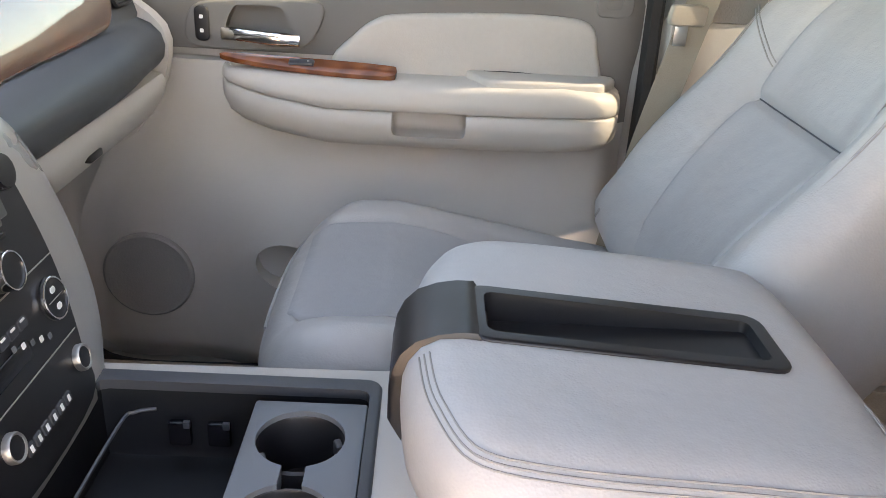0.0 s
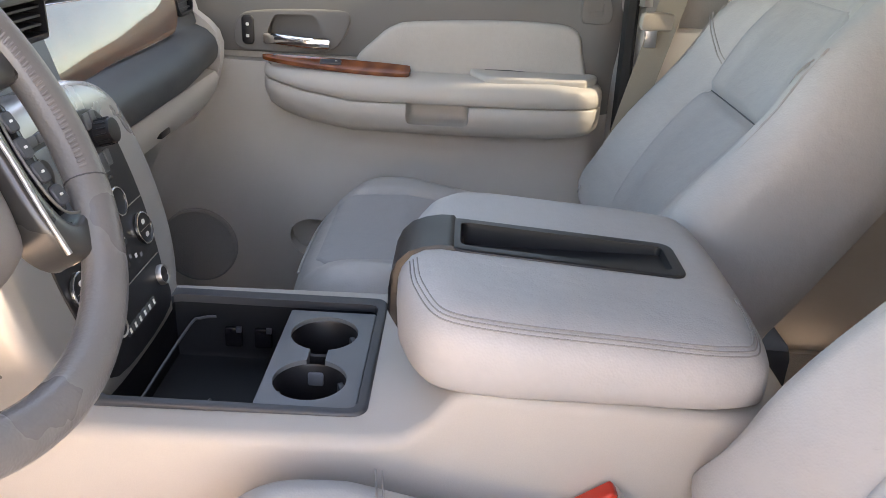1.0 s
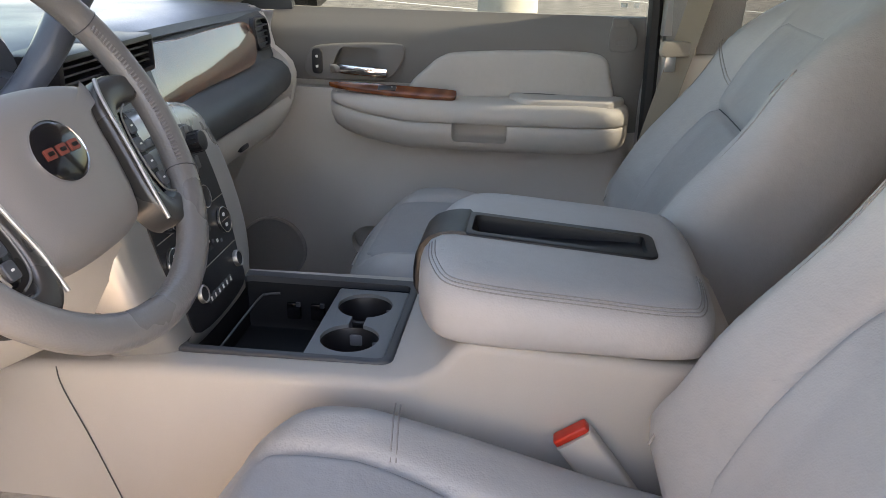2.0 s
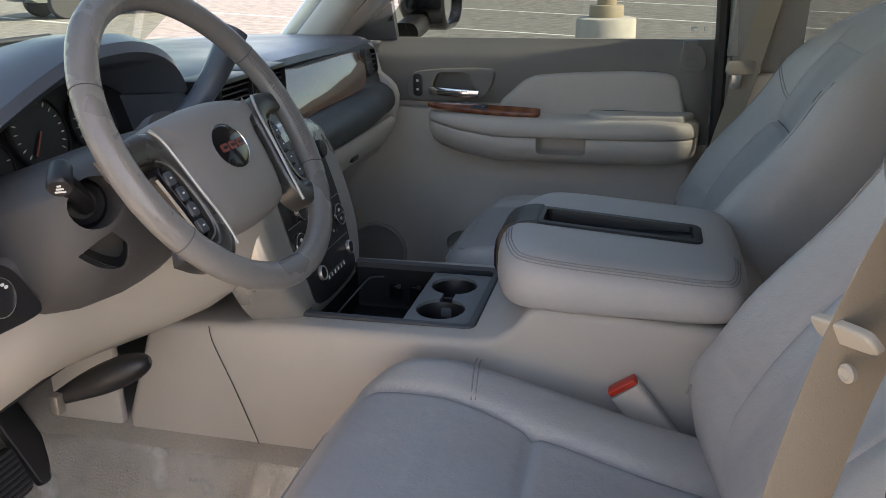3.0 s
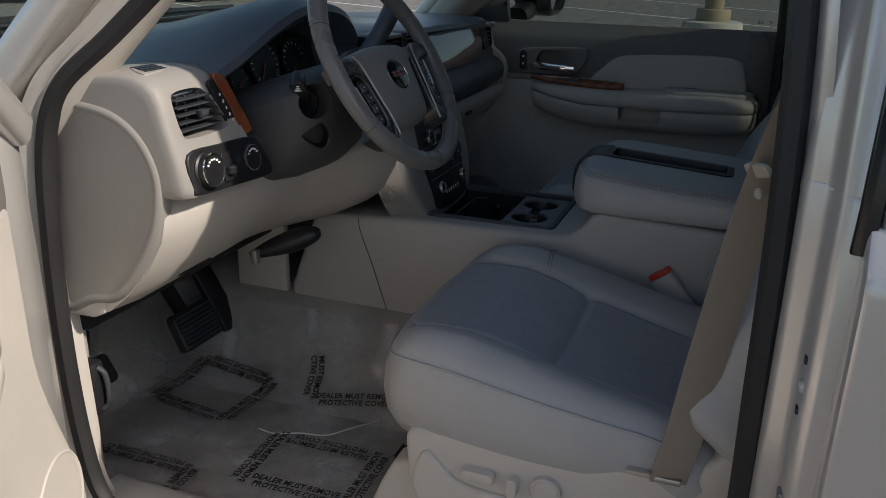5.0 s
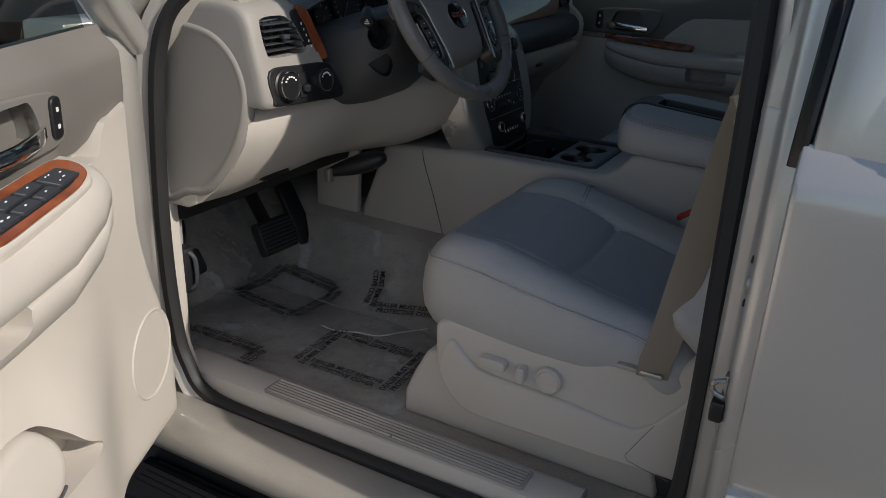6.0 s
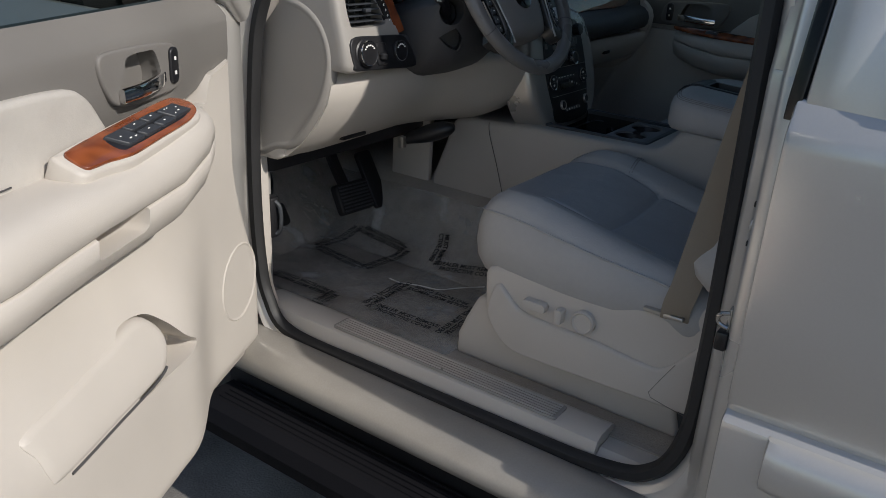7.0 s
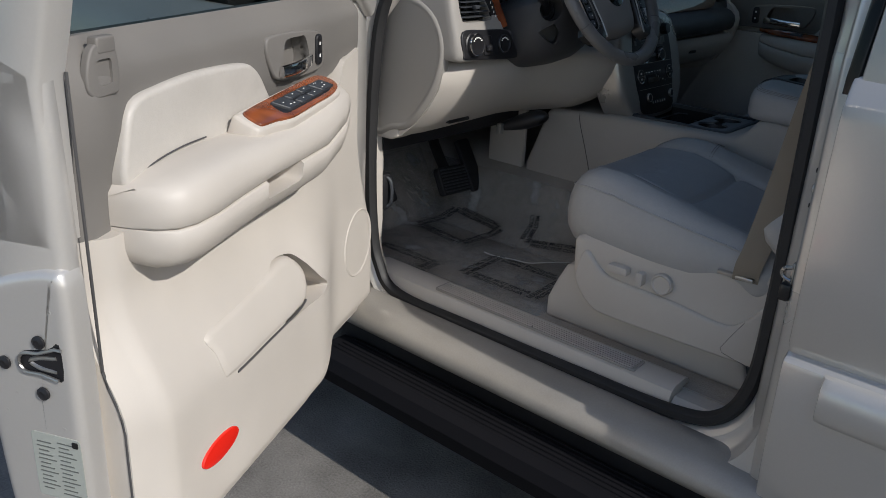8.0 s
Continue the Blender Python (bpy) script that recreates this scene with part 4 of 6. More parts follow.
d_add("latch_fork", tube(spline([(0.4612, 0.826, 0.838), (0.4622, 0.852, 0.834), (0.4622, 0.866, 0.827), (0.4622, 0.852, 0.820), (0.4612, 0.828, 0.818)], 5), 0.0032, 8), STEEL, latch, "steel latch fork")
# wing mirror of the passenger's door
glass_at = frame_of((-0.280, 1.06, 1.318), (0, 1, 0), (0, 0, -1))
mirror = part("wing_mirror", carve(pad(rrect(0.245, 0.205, 0.075, 6), [(0.012, -0.006), (0.0, 0.004), (0, 0.07), (0.015, 0.11), (0.05, 0.13)], None, glass_at, 2), pad(rrect(0.215, 0.175, 0.062, 6), [(0, -0.02), (0, 0.014)], None, glass_at)), BLACK_GLOSS, passenger_door, "black wing mirror housing", 60)
part("mirror_glass", pad(rrect(0.214, 0.174, 0.061, 6), [(0, 0.0), (0, 0.003)], None, glass_at @ Matrix.Translation((0, 0, 0.010))), CHROME, mirror, "mirror glass")
part("mirror_foot", sweep([(-0.36, 0.88, 1.22), (-0.35, 0.94, 1.235), (-0.345, 1.0, 1.25)], rrect(0.07, 0.05, 0.02, 3)), BLACK, mirror)
part("mirror_sail", prism([(-0.55, 1.20), (-0.37, 1.205), (-0.385, 1.33)], 0.835, 0.86, 0.004), CHARCOAL, passenger_door, "dark mirror sail panel")
# small etched marks low on the passenger's glass, as plain bars
for x, w in ((0.352, 0.014), (0.378, 0.010)):
    part("glass_mark", box(x - w / 2, x + w / 2, 0.8335, 0.8345, 1.232, 1.241), WHITE_MARK, passenger_door)

# ---- dashboard ----
dash = thing("dashboard", "two-tone dashboard with dark top and light lower panels", "dashboard")
FACE_BACK = Matrix(((0, 0, 1, 0), (1, 0, 0, 0), (0, 1, 0, 0), (0, 0, 0, 1)))  # outlines in (y, z), growing to the rear


def rearward(x, lean=0.0, y=0.0, z=0.0, about=None):
    """Outlines in (y, z) round a point, growing towards the seats; lean: degrees by which they face upwards.
    about: the height at which outlines drawn at their true place are pivoted."""
    if about is not None:
        return Matrix.Translation((x, 0, about)) @ Matrix.Rotation(radians(-lean), 4, "Y") @ FACE_BACK @ Matrix.Translation((0, -about, 0))
    return Matrix.Translation((x, y, z)) @ Matrix.Rotation(radians(-lean), 4, "Y") @ FACE_BACK


def across(sections, name, mat, label="", smooth=40, parent=None):
    """A skin over (y, [(x, z), ...]) sections, across the car."""
    return part(name, rings([[(x, y, z) for x, z in pts] for y, pts in sections]), mat, parent or dash, label, smooth)


def hood_height(y):
    """How far the instrument hood stands over the dash top."""
    up = 0.080 * smoothstep(-0.64, -0.30, y) ** 0.9
    s = min(max((y + 0.30) / 0.175, 0.0), 1.0)
    return up * math.sqrt(max(1 - s ** 2.6, 0.0))


def top_section(y):
    h = 1.222 + 0.018 * (1 - (y / 0.75) ** 2)
    k = hood_height(y)
    return [(-1.17, h - 0.05), (-0.98, h - 0.008), (-0.76, h + 0.004 + k * 0.15), (-0.60, h + 0.006 + k * 0.62), (-0.50, h + 0.006 + k * 0.93), (-0.435, h + 0.002 + k),
            (-0.408, h - 0.008 + k), (-0.402, h - 0.020 + k * 0.98), (-0.412, h - 0.030 + k * 0.95), (-0.56, h - 0.045 + k * 0.80), (-0.62, h - 0.05), (-1.17, h - 0.09)]


ys = [-0.735 + 1.465 * i / 160 for i in range(161)]
across([(y, top_section(y)) for y in ys], "dash_top", DASH_DARK, "dark slate dash top with an instrument hood")
part("defrost_slot", box(-1.05, -1.035, -0.45, 0.45, 1.228, 1.2375, 0.002), BLACK, dash, "black defroster slot")
# light end piece at the driver's door with its side vent
END = [(-0.66, 1.215), (-0.52, 1.236), (-0.46, 1.2395), (-0.430, 1.2375), (-0.410, 1.231), (-0.397, 1.219), (-0.389, 1.203), (-0.381, 1.17), (-0.366, 1.12), (-0.357, 1.078), (-0.359, 1.066), (-0.368, 1.061), (-0.66, 1.06)]
end_rows = [(y, [(-0.50 + (x + 0.50) * k, 1.15 + (z - 1.15) * k) for x, z in END]) for y, k in ((-0.7575, 0.80), (-0.757, 0.90), (-0.7545, 0.945), (-0.750, 0.97), (-0.743, 0.988), (-0.733, 0.998), (-0.72, 1.0), (-0.62, 1.0), (-0.575, 1.0))]
body = rings([[(x, y - (0.42 * max(z - 1.10, 0.0) if y > -0.60 else 0.0), z) for x, z in pts] for y, pts in end_rows])
VENT = round_outline([(-0.730, 1.158), (-0.732, 1.200), (-0.722, 1.211), (-0.690, 1.213), (-0.662, 1.210), (-0.648, 1.196), (-0.626, 1.166), (-0.622, 1.154), (-0.634, 1.148), (-0.680, 1.146), (-0.722, 1.148)], 5)
vent_cut = pad(VENT, [(0, -0.06), (0, 0.06)], None, rearward(-0.385))
part("dash_end", carve(body, vent_cut), DASH_LIGHT, dash, "light grey end of the dash", 50)
def end_top(x, y=0.0):
    """Height of the end piece's upper skin."""
    return float(np.interp(x, [-0.66, -0.52, -0.46, -0.43, -0.41, -0.397], [1.215, 1.236, 1.2395, 1.2375, 1.231, 1.219]))


grille = round_outline([(-0.486, -0.668), (-0.470, -0.657), (-0.443, -0.664), (-0.430, -0.690), (-0.424, -0.732), (-0.434, -0.738), (-0.456, -0.726), (-0.478, -0.704)], 4)
defrost = part("defrost_vent", draped(grille, [(0, -0.008), (0, 0.0006), (0.0015, 0.0014), (0.003, 0.0014)], end_top, None, 4), DASH_LIGHT, dash, "light corner defroster grille", 50)
for k in range(4):
    x = -0.467 + 0.0105 * k
    near = -0.714 - 0.0045 * k
    part("slot", rings([[(x - 0.0034, y, end_top(x - 0.0034) + 0.0012), (x - 0.0034, y, end_top(x - 0.0034) + 0.0024), (x + 0.0034, y, end_top(x + 0.0034) + 0.0024), (x + 0.0034, y, end_top(x + 0.0034) + 0.0012)] for y in (near, -0.672 - 0.004 * k)]), BLACK, defrost, "black slot")
vent = part("side_vent", carve(pad(inset(VENT, -0.002), [(0, -0.05), (0, 0.042), (0.002, 0.046)], None, rearward(-0.422, 6, about=1.17)),
            pad(inset(VENT, 0.005), [(0, -0.04), (0, 0.08)], None, rearward(-0.422, 6, about=1.17))), BLACK, dash, "black side air vent")
for k in range(5):
    part("slat", box(-0.405, -0.379 - 0.0012 * k, -0.728, -0.630 - 0.0055 * max(k - 1, 0), 1.1560 + k * 0.0108, 1.1584 + k * 0.0108, 0.0008, 1), CHARCOAL, vent)
part("vent_tab", box(-0.382, -0.370, -0.690, -0.674, 1.175, 1.183, 0.002), CHARCOAL, vent)
for y in (-0.712, -0.694, -0.662, -0.646):
    part("vane", box(-0.412, -0.396, y - 0.001, y + 0.001, 1.150, 1.205, 0.0005, 1), CHARCOAL, vent)
part("switch_housing", prism([(-0.60, 1.118), (-0.372, 1.122), (-0.364, 1.115), (-0.356, 1.072), (-0.366, 1.062), (-0.60, 1.06)], -0.600, -0.520, 0.003), COLUMN_GREY, dash, "grey switch housing")
# wood strip beside the gauges and the marked band beside the vent
part("vent_band", pad(round_outline([(-0.650, 1.214), (-0.628, 1.214), (-0.598, 1.148), (-0.588, 1.128), (-0.610, 1.128), (-0.626, 1.166)], 4), soft_edge(0.0015, 0.0055), None, rearward(-0.384, 8, about=1.165)), BLACK, dash)
part("wood_strip", pad(round_outline([(-0.638, 1.224), (-0.614, 1.223), (-0.590, 1.184), (-0.566, 1.138), (-0.568, 1.129), (-0.594, 1.132), (-0.610, 1.176)], 4), soft_edge(0.002, 0.0070), None, rearward(-0.384, 8, about=1.17)), WOOD, dash, "glossy red-brown wood strip")
for k in range(5):
    part("marking", pad(rrect(0.0030, 0.0050, 0.0006, 1, -0.6290 + k * 0.0052, 1.196 - k * 0.0105), [(0, 0.005), (0, 0.0062)], None, rearward(-0.384, 8, about=1.165)), WHITE_MARK, dash)
# light and drive switches in a dark plate
plate = part("switch_plate", pad(round_outline([(-0.736, 1.128), (-0.66, 1.129), (-0.585, 1.125), (-0.562, 1.112), (-0.546, 1.080), (-0.542, 1.064), (-0.556, 1.056), (-0.64, 1.061), (-0.728, 1.067), (-0.739, 1.08)], 4), soft_edge(0.003, 0.008), None, rearward(-0.3655, 11, about=1.09)), BLACK, dash, "black switch plate")


def dial(name, y, z, r, parent, x=-0.360, marks=6, ring=CHROME, lean=8):
    knob = part(name, lathe([(r * 1.12, -0.004), (r * 1.12, 0.004), (r, 0.006), (r * 0.97, 0.013), (r * 0.90, 0.016), (0.001, 0.016)], 28, rearward(x, lean, y, z)), BLACK, parent, "black rotary knob with white marks")
    part("knob_ring", lathe([(r * 0.97, 0.0140), (r * 0.96, 0.0166), (r * 0.90, 0.0172), (r * 0.90, 0.0150)], 28, rearward(x, lean, y, z)), ring, knob)
    for k in range(marks):
        a = radians(35 + k * 110 / max(marks - 1, 1))
        part("marking", pad(rrect(0.0045, 0.003, 0.0008, 1, r * 0.62 * math.cos(a), r * 0.62 * math.sin(a)), [(0, 0.0158), (0, 0.0168)], None, rearward(x, lean, y, z)), WHITE_MARK, knob)
    return knob


dial("light_switch", -0.704, 1.099, 0.0255, plate, -0.362)
dial("drive_switch", -0.596, 1.094, 0.0215, plate, -0.368)
thumb = part("dimmer_wheel", pad(rrect(0.030, 0.044, 0.003, 2, -0.655, 1.094), soft_edge(0.002, 0.006), None, rearward(-0.360, 11, about=1.09)), BLACK, plate)
part("thumb_wheel", lathe([(0.007, -0.007), (0.010, -0.004), (0.010, 0.004), (0.007, 0.007)], 14, Matrix.Translation((-0.353, -0.656, 1.090))), BLACK, thumb)
# end cap over the fuses
cap = round_outline([(-0.625, 1.196), (-0.55, 1.200), (-0.470, 1.187), (-0.418, 1.146), (-0.397, 1.078), (-0.422, 0.988), (-0.49, 0.898), (-0.55, 0.874), (-0.625, 0.876)], 6)
part("end_cap", pad(cap, [(0.004, 0), (0, 0.004), (0, 0.016), (0.003, 0.022), (0.008, 0.026), (0.013, 0.0265), (0.017, 0.0235), (0.0195, 0.023)], None, Matrix(((1, 0, 0, 0), (0, 0, -1, -0.735), (0, 1, 0, 0), (0, 0, 0, 1)))), DASH_LIGHT, dash, "light grey fuse cover cap", 60)
part("cap_foot", prism([(-0.66, 0.905), (-0.548, 0.905), (-0.536, 0.885), (-0.537, 0.860), (-0.560, 0.849), (-0.66, 0.846)], -0.7565, -0.70, 0.004), TRIM, dash, "light corner piece under the fuse cover")


def knee(y):
    f = smoothstep(-0.72, -0.20, y)
    e = 0.012 * smoothstep(-0.70, -0.752, y) - 0.115 * smoothstep(-0.40, -0.15, y)
    return [(-0.66, 1.06), (-0.42 - e, 1.058), (-0.398 - e, 1.050), (-0.392 - e, 1.035), (-0.402 - e, 0.995), (-0.432 - e, 0.945), (-0.478 - e * 0.9, 0.897 + 0.006 * f), (-0.520 - e * 0.8, 0.864 + 0.012 * f), (-0.548 - e * 0.4, 0.856 + 0.018 * f), (-0.66, 0.853 + 0.02 * f)]


across([(y, knee(y)) for y in [-0.752, -0.745] + [-0.735 + 0.60 * i / 14 for i in range(15)]], "knee_bolster", TRIM, "light knee bolster", 60)
part("bolster_slot", box(-0.515, -0.481, -0.63, -0.55, 0.884, 0.893, 0.003), BLACK, dash)
# instruments: dark recess, gauges and a smoked lens
hood_in = []
for y in [-0.60 + 0.475 * i / 40 for i in range(41)]:
    top = 1.222 + 0.018 * (1 - (y / 0.75) ** 2) + hood_height(y) * 0.86 - 0.052
    hood_in.append((y, [(-0.66, 1.06), (-0.452, 1.06), (-0.452 - 0.30 * (top - 1.06), top), (-0.66, top)]))
cluster = across(hood_in, "instrument_panel", BLACK, "black instrument cluster with white-marked gauges")
GAUGE = frame_of((-0.4826, 0, 1.175), (0, 1, 0), (-0.29, 0, 0.957))
for y, v, r, n in ((-0.340, 0.030, 0.052, 18), (-0.430, 0.008, 0.030, 7), (-0.420, 0.060, 0.022, 7), (-0.492, -0.005, 0.026, 7), (-0.235, 0.022, 0.046, 14)):
    gm = GAUGE @ Matrix.Translation((y, v, 0))
    gauge = part("gauge", lathe([(r, 0.0), (r, 0.004), (r * 0.94, 0.005), (r * 0.92, 0.002), (0.001, 0.002)], 32, gm), BLACK, cluster, "round gauge with white marks")
    for k in range(n):
        a = radians(-40 + 260 * k / (n - 1))
        part("tick", pad([(r * 0.78 * math.cos(a) + s * math.cos(a + b) * 0.0036, r * 0.78 * math.sin(a) + s * math.sin(a + b) * 0.0036) for s, b in ((1, 0), (0.26, 1.57), (-1, 0), (-0.26, 1.57))], [(0, 0.002), (0, 0.0035)], None, gm), WHITE_MARK, gauge)
    part("needle", pad([(0.002, 0), (0, 0.002), (-r * 0.45, -r * 0.50), (-r * 0.42, -r * 0.53)], [(0, 0.004), (0, 0.0055)], None, gm), EMBLEM_RED, gauge, "red needle")

# steering column with its shroud, stalk, ignition and shift lever
shroud_rows = []
for f, w, up, dn in ((0.0, 0.122, 0.042, 0.130), (0.25, 0.128, 0.042, 0.136), (0.5, 0.136, 0.042, 0.140), (0.70, 0.138, 0.040, 0.136), (0.82, 0.130, 0.038, 0.122), (0.92, 0.110, 0.034, 0.092), (1.0, 0.080, 0.030, 0.050)):
    c = Vector((-0.46, -0.424, 1.135)).lerp(Vector((-0.255, -0.420, 1.205)), f)
    shroud_rows.append([(c.x, c.y + w * (abs(math.cos(a)) ** 0.7) * (1 if math.cos(a) > 0 else -1), c.z + (up if math.sin(a) > 0 else dn) * (abs(math.sin(a)) ** (1.5 if math.sin(a) > 0 else 0.7)) * (1 if math.sin(a) > 0 else -1)) for a in [2 * math.pi * i / 40 for i in range(40)]])
column = thing("steering_column", "grey plastic steering column shroud with stalk and shift lever", "steering column")
slot_at = frame_of((-0.285, -0.520, 1.118), (0.76, 0.65, 0), (0, 0, 1))
slot_line = round_outline([(-0.022, 0.009), (0.007, 0.026), (0.013, 0.025), (0.025, 0.007), (0.024, -0.010), (0.019, -0.020), (0.010, -0.020), (-0.006, -0.011), (-0.021, 0.003)], 3)
slot = pad(slot_line, [(0, -0.06), (0, 0.05)], None, slot_at)
hole = lathe([(0.027, -0.06), (0.027, 0.06)], 24, frame_of((-0.297, -0.518, 1.174), (0.5, 0.85, 0), (-0.2, 0.1, 1)))
part("shroud", carve(rings(shroud_rows), slot, hole), COLUMN_GREY, column, "grey column shroud", 50)
# Black liner: the shade inside the slot is put into its colour.
part("slot_back", carve(pad(inset(slot_line, -0.003), [(0, -0.058), (0, -0.017)], None, slot_at), pad(inset(slot_line, 0.0006), [(0, -0.052), (0, 0.05)], None, slot_at)), BLACK, column, "black liner that darkens the slot")
part("boot", lathe([(0.028, -0.055), (0.0265, -0.012), (0.022, -0.008), (0.016, -0.014), (0.001, -0.014)], 24, frame_of((-0.297, -0.518, 1.174), (0.5, 0.85, 0), (-0.2, 0.1, 1))), BLACK, column, "black stalk boot")
stalk = part("stalk", tube(spline([(-0.307, -0.508, 1.168), (-0.292, -0.538, 1.192), (-0.288, -0.558, 1.208)], 5), 0.0105, 10), BLACK, column, "black wiper stalk")
knob_at = frame_of((-0.287, -0.562, 1.212), (0.85, 0.5, 0.0), (0.1, -0.2, 1)) @ Matrix.Rotation(radians(20), 4, "X")
knob_end = part("stalk_knob", lathe([(0.009, -0.018), (0.0112, -0.014), (0.0122, 0.006), (0.0122, 0.011), (0.0105, 0.0135), (0.001, 0.0135)], 20, knob_at), BLACK, stalk, "ribbed stalk end with a white mark")
for k in range(3):
    part("marking", pad(rrect(0.010 - 0.003 * k, 0.002, 0.0004, 1, 0, -0.004 + 0.004 * k), [(0, 0.0134), (0, 0.0142)], None, knob_at), WHITE_MARK, knob_end)
part("shift_lever", tube(spline([(-0.355, -0.255, 1.195), (-0.345, -0.215, 1.215), (-0.325, -0.185, 1.255), (-0.305, -0.150, 1.315)], 6), 0.018, 12, False, lambda f: 0.75 + 0.35 * f), DASH_DARK, column, "dark shift lever")

# center stack
stack_tilt = frame_of((-0.262, -0.002, 0.985), (0, 1, 0), (-0.27, 0, 1))
bez = round_outline([(-0.095, -0.128), (-0.142, -0.098), (-0.170, -0.052), (-0.181, 0.0), (-0.180, 0.06), (-0.166, 0.118), (-0.138, 0.158), (-0.08, 0.178), (0.0, 0.182), (0.08, 0.178), (0.138, 0.158), (0.166, 0.118), (0.180, 0.06), (0.181, 0.0), (0.170, -0.052), (0.142, -0.098), (0.095, -0.128)], 5)
bezel = part("radio_surround", pad(bez, [(0, 0.0), (0, 0.060), (0.003, 0.072), (0.010, 0.079), (0.020, 0.082), (0.034, 0.0835)], None, stack_tilt @ Matrix.Translation((0, 0, -0.085)), 1), SILVER, dash, "satin silver radio surround", 60)
ctl = part("control_face", pad(round_outline([(-0.078, -0.108), (-0.098, -0.06), (-0.110, 0.0), (-0.110, 0.06), (-0.098, 0.12), (-0.06, 0.146), (0.06, 0.146), (0.098, 0.12), (0.110, 0.06), (0.110, 0.0), (0.098, -0.06), (0.078, -0.108)], 5), soft_edge(0.002, 0.006), None, stack_tilt @ Matrix.Translation((0, 0, -0.0055))), BLACK, bezel, "black control face")


def on_stack(name, w, h, u, v, mat, lift=0.0, tall=0.003, r=0.002, label=""):
    return part(name, pad(rrect(w, h, r, 2, u, v), soft_edge(min(0.001, tall / 2), tall), None, stack_tilt @ Matrix.Translation((0, 0, -0.0005 + lift))), mat, ctl, label)


on_stack("screen", 0.096, 0.044, -0.020, 0.111, SCREEN, label="grey navigation screen")
on_stack("disc_slot", 0.12, 0.005, 0.0, 0.068, BLACK_GLOSS)
for k in range(6):
    on_stack("button", 0.018, 0.011, -0.052 + 0.021 * k, 0.080, BUTTON_GREY)
    on_stack("button", 0.015, 0.010, -0.045 + 0.018 * k, 0.048, BUTTON_GREY)
    on_stack("button", 0.014, 0.009, -0.05 + 0.016 * k, 0.0, CHARCOAL)
    on_stack("marking", 0.007, 0.002, -0.05 + 0.016 * k, 0.003, WHITE_MARK, 0.003, 0.0006, 0.0004)
    on_stack("button", 0.012, 0.010, -0.028 + 0.014 * k, -0.082, CHARCOAL)
    on_stack("marking", 0.004, 0.006, -0.028 + 0.014 * k, -0.082, WHITE_MARK, 0.003, 0.0006, 0.0004)
for k in range(4):
    on_stack("button", 0.012, 0.018, 0.054 + 0.014 * (k % 2), 0.133 - 0.045 * (k // 2), BUTTON_GREY)
for k in range(3):
    on_stack("button", 0.017, 0.010, -0.060 + 0.019 * k, 0.1425, BUTTON_GREY)
    on_stack("button", 0.010, 0.013, -0.094 + 0.006 * (k > 0), 0.086 + 0.017 * k, BUTTON_GREY)
on_stack("panel_line", 0.215, 0.0012, 0.0, 0.028, BRUSHED, 0.002, 0.0008, 0.0004)
on_stack("panel_line", 0.19, 0.0012, 0.0, -0.042, BRUSHED, 0.002, 0.0008, 0.0004)
on_stack("climate_display", 0.07, 0.016, -0.01, -0.020, BLACK_GLOSS)
for u, v, r, tall, ring in ((0.068, 0.116, 0.0145, 0.020, BLACK), (-0.090, 0.116, 0.0145, 0.020, BLACK), (0.030, 0.046, 0.0165, 0.014, CHROME), (-0.066, 0.046, 0.0165, 0.014, CHROME), (0.083, -0.005, 0.0195, 0.004, CHROME), (-0.083, -0.005, 0.0195, 0.004, CHROME)):
    km = stack_tilt @ Matrix.Translation((u, v, 0))
    knob = part("knob", lathe([(r, -0.002), (r, tall * 0.6), (r * 0.94, tall), (r * 0.6, tall + 0.0006), (0.001, tall + 0.0005)], 28, km), BLACK, ctl, "black knob")
    if ring is CHROME:
        part("knob_ring", lathe([(r * 1.00, tall * 0.5), (r * 1.00, tall + 0.0008), (r * 0.97, tall + 0.0014), (r * 0.91, tall + 0.0012), (r * 0.91, 0.0)], 28, km), ring, knob, "thin chrome ring")
    else:
        for k in range(14):
            a = 2 * math.pi * k / 14
            part("ridge", pad(rrect(0.0022, 0.0022, 0.0008, 1, r * math.cos(a), r * math.sin(a)), [(0, 0.002), (0, tall * 0.85)], None, km), BLACK, knob)
    if r > 0.019:
        for du, dv, w, h in ((0.0, 0.0078, 0.0085, 0.0055), (0.0, -0.0078, 0.0085, 0.0055), (0.0, 0.0, 0.026, 0.0007)):
            part("marking", pad(rrect(w, h, min(w, h) * 0.3, 1, du, dv), [(0, tall), (0, tall + 0.0009)], None, km), WHITE_MARK if h > 0.001 else BRUSHED, knob)
for u in (0.084, -0.046):
    part("socket_cap", lathe([(0.0125, -0.002), (0.0125, 0.004), (0.0115, 0.0058), (0.0098, 0.0050), (0.0090, 0.001), (0.001, 0.001)], 24, stack_tilt @ Matrix.Translation((u, -0.067, 0.001))), STEEL, ctl, "steel-ringed socket")
    part("socket_hole", lathe([(0.0096, 0.0), (0.0096, 0.0045), (0.001, 0.0046)], 20, stack_tilt @ Matrix.Translation((u, -0.067, 0.001))), BLACK, ctl)
for k in range(5):
    on_stack("marking", 0.0055, 0.0050, 0.005 + 0.0125 * k, -0.010 - 0.0042 * k, WHITE_MARK if k % 2 else PLATE_GREY, 0.003, 0.0006, 0.0008)
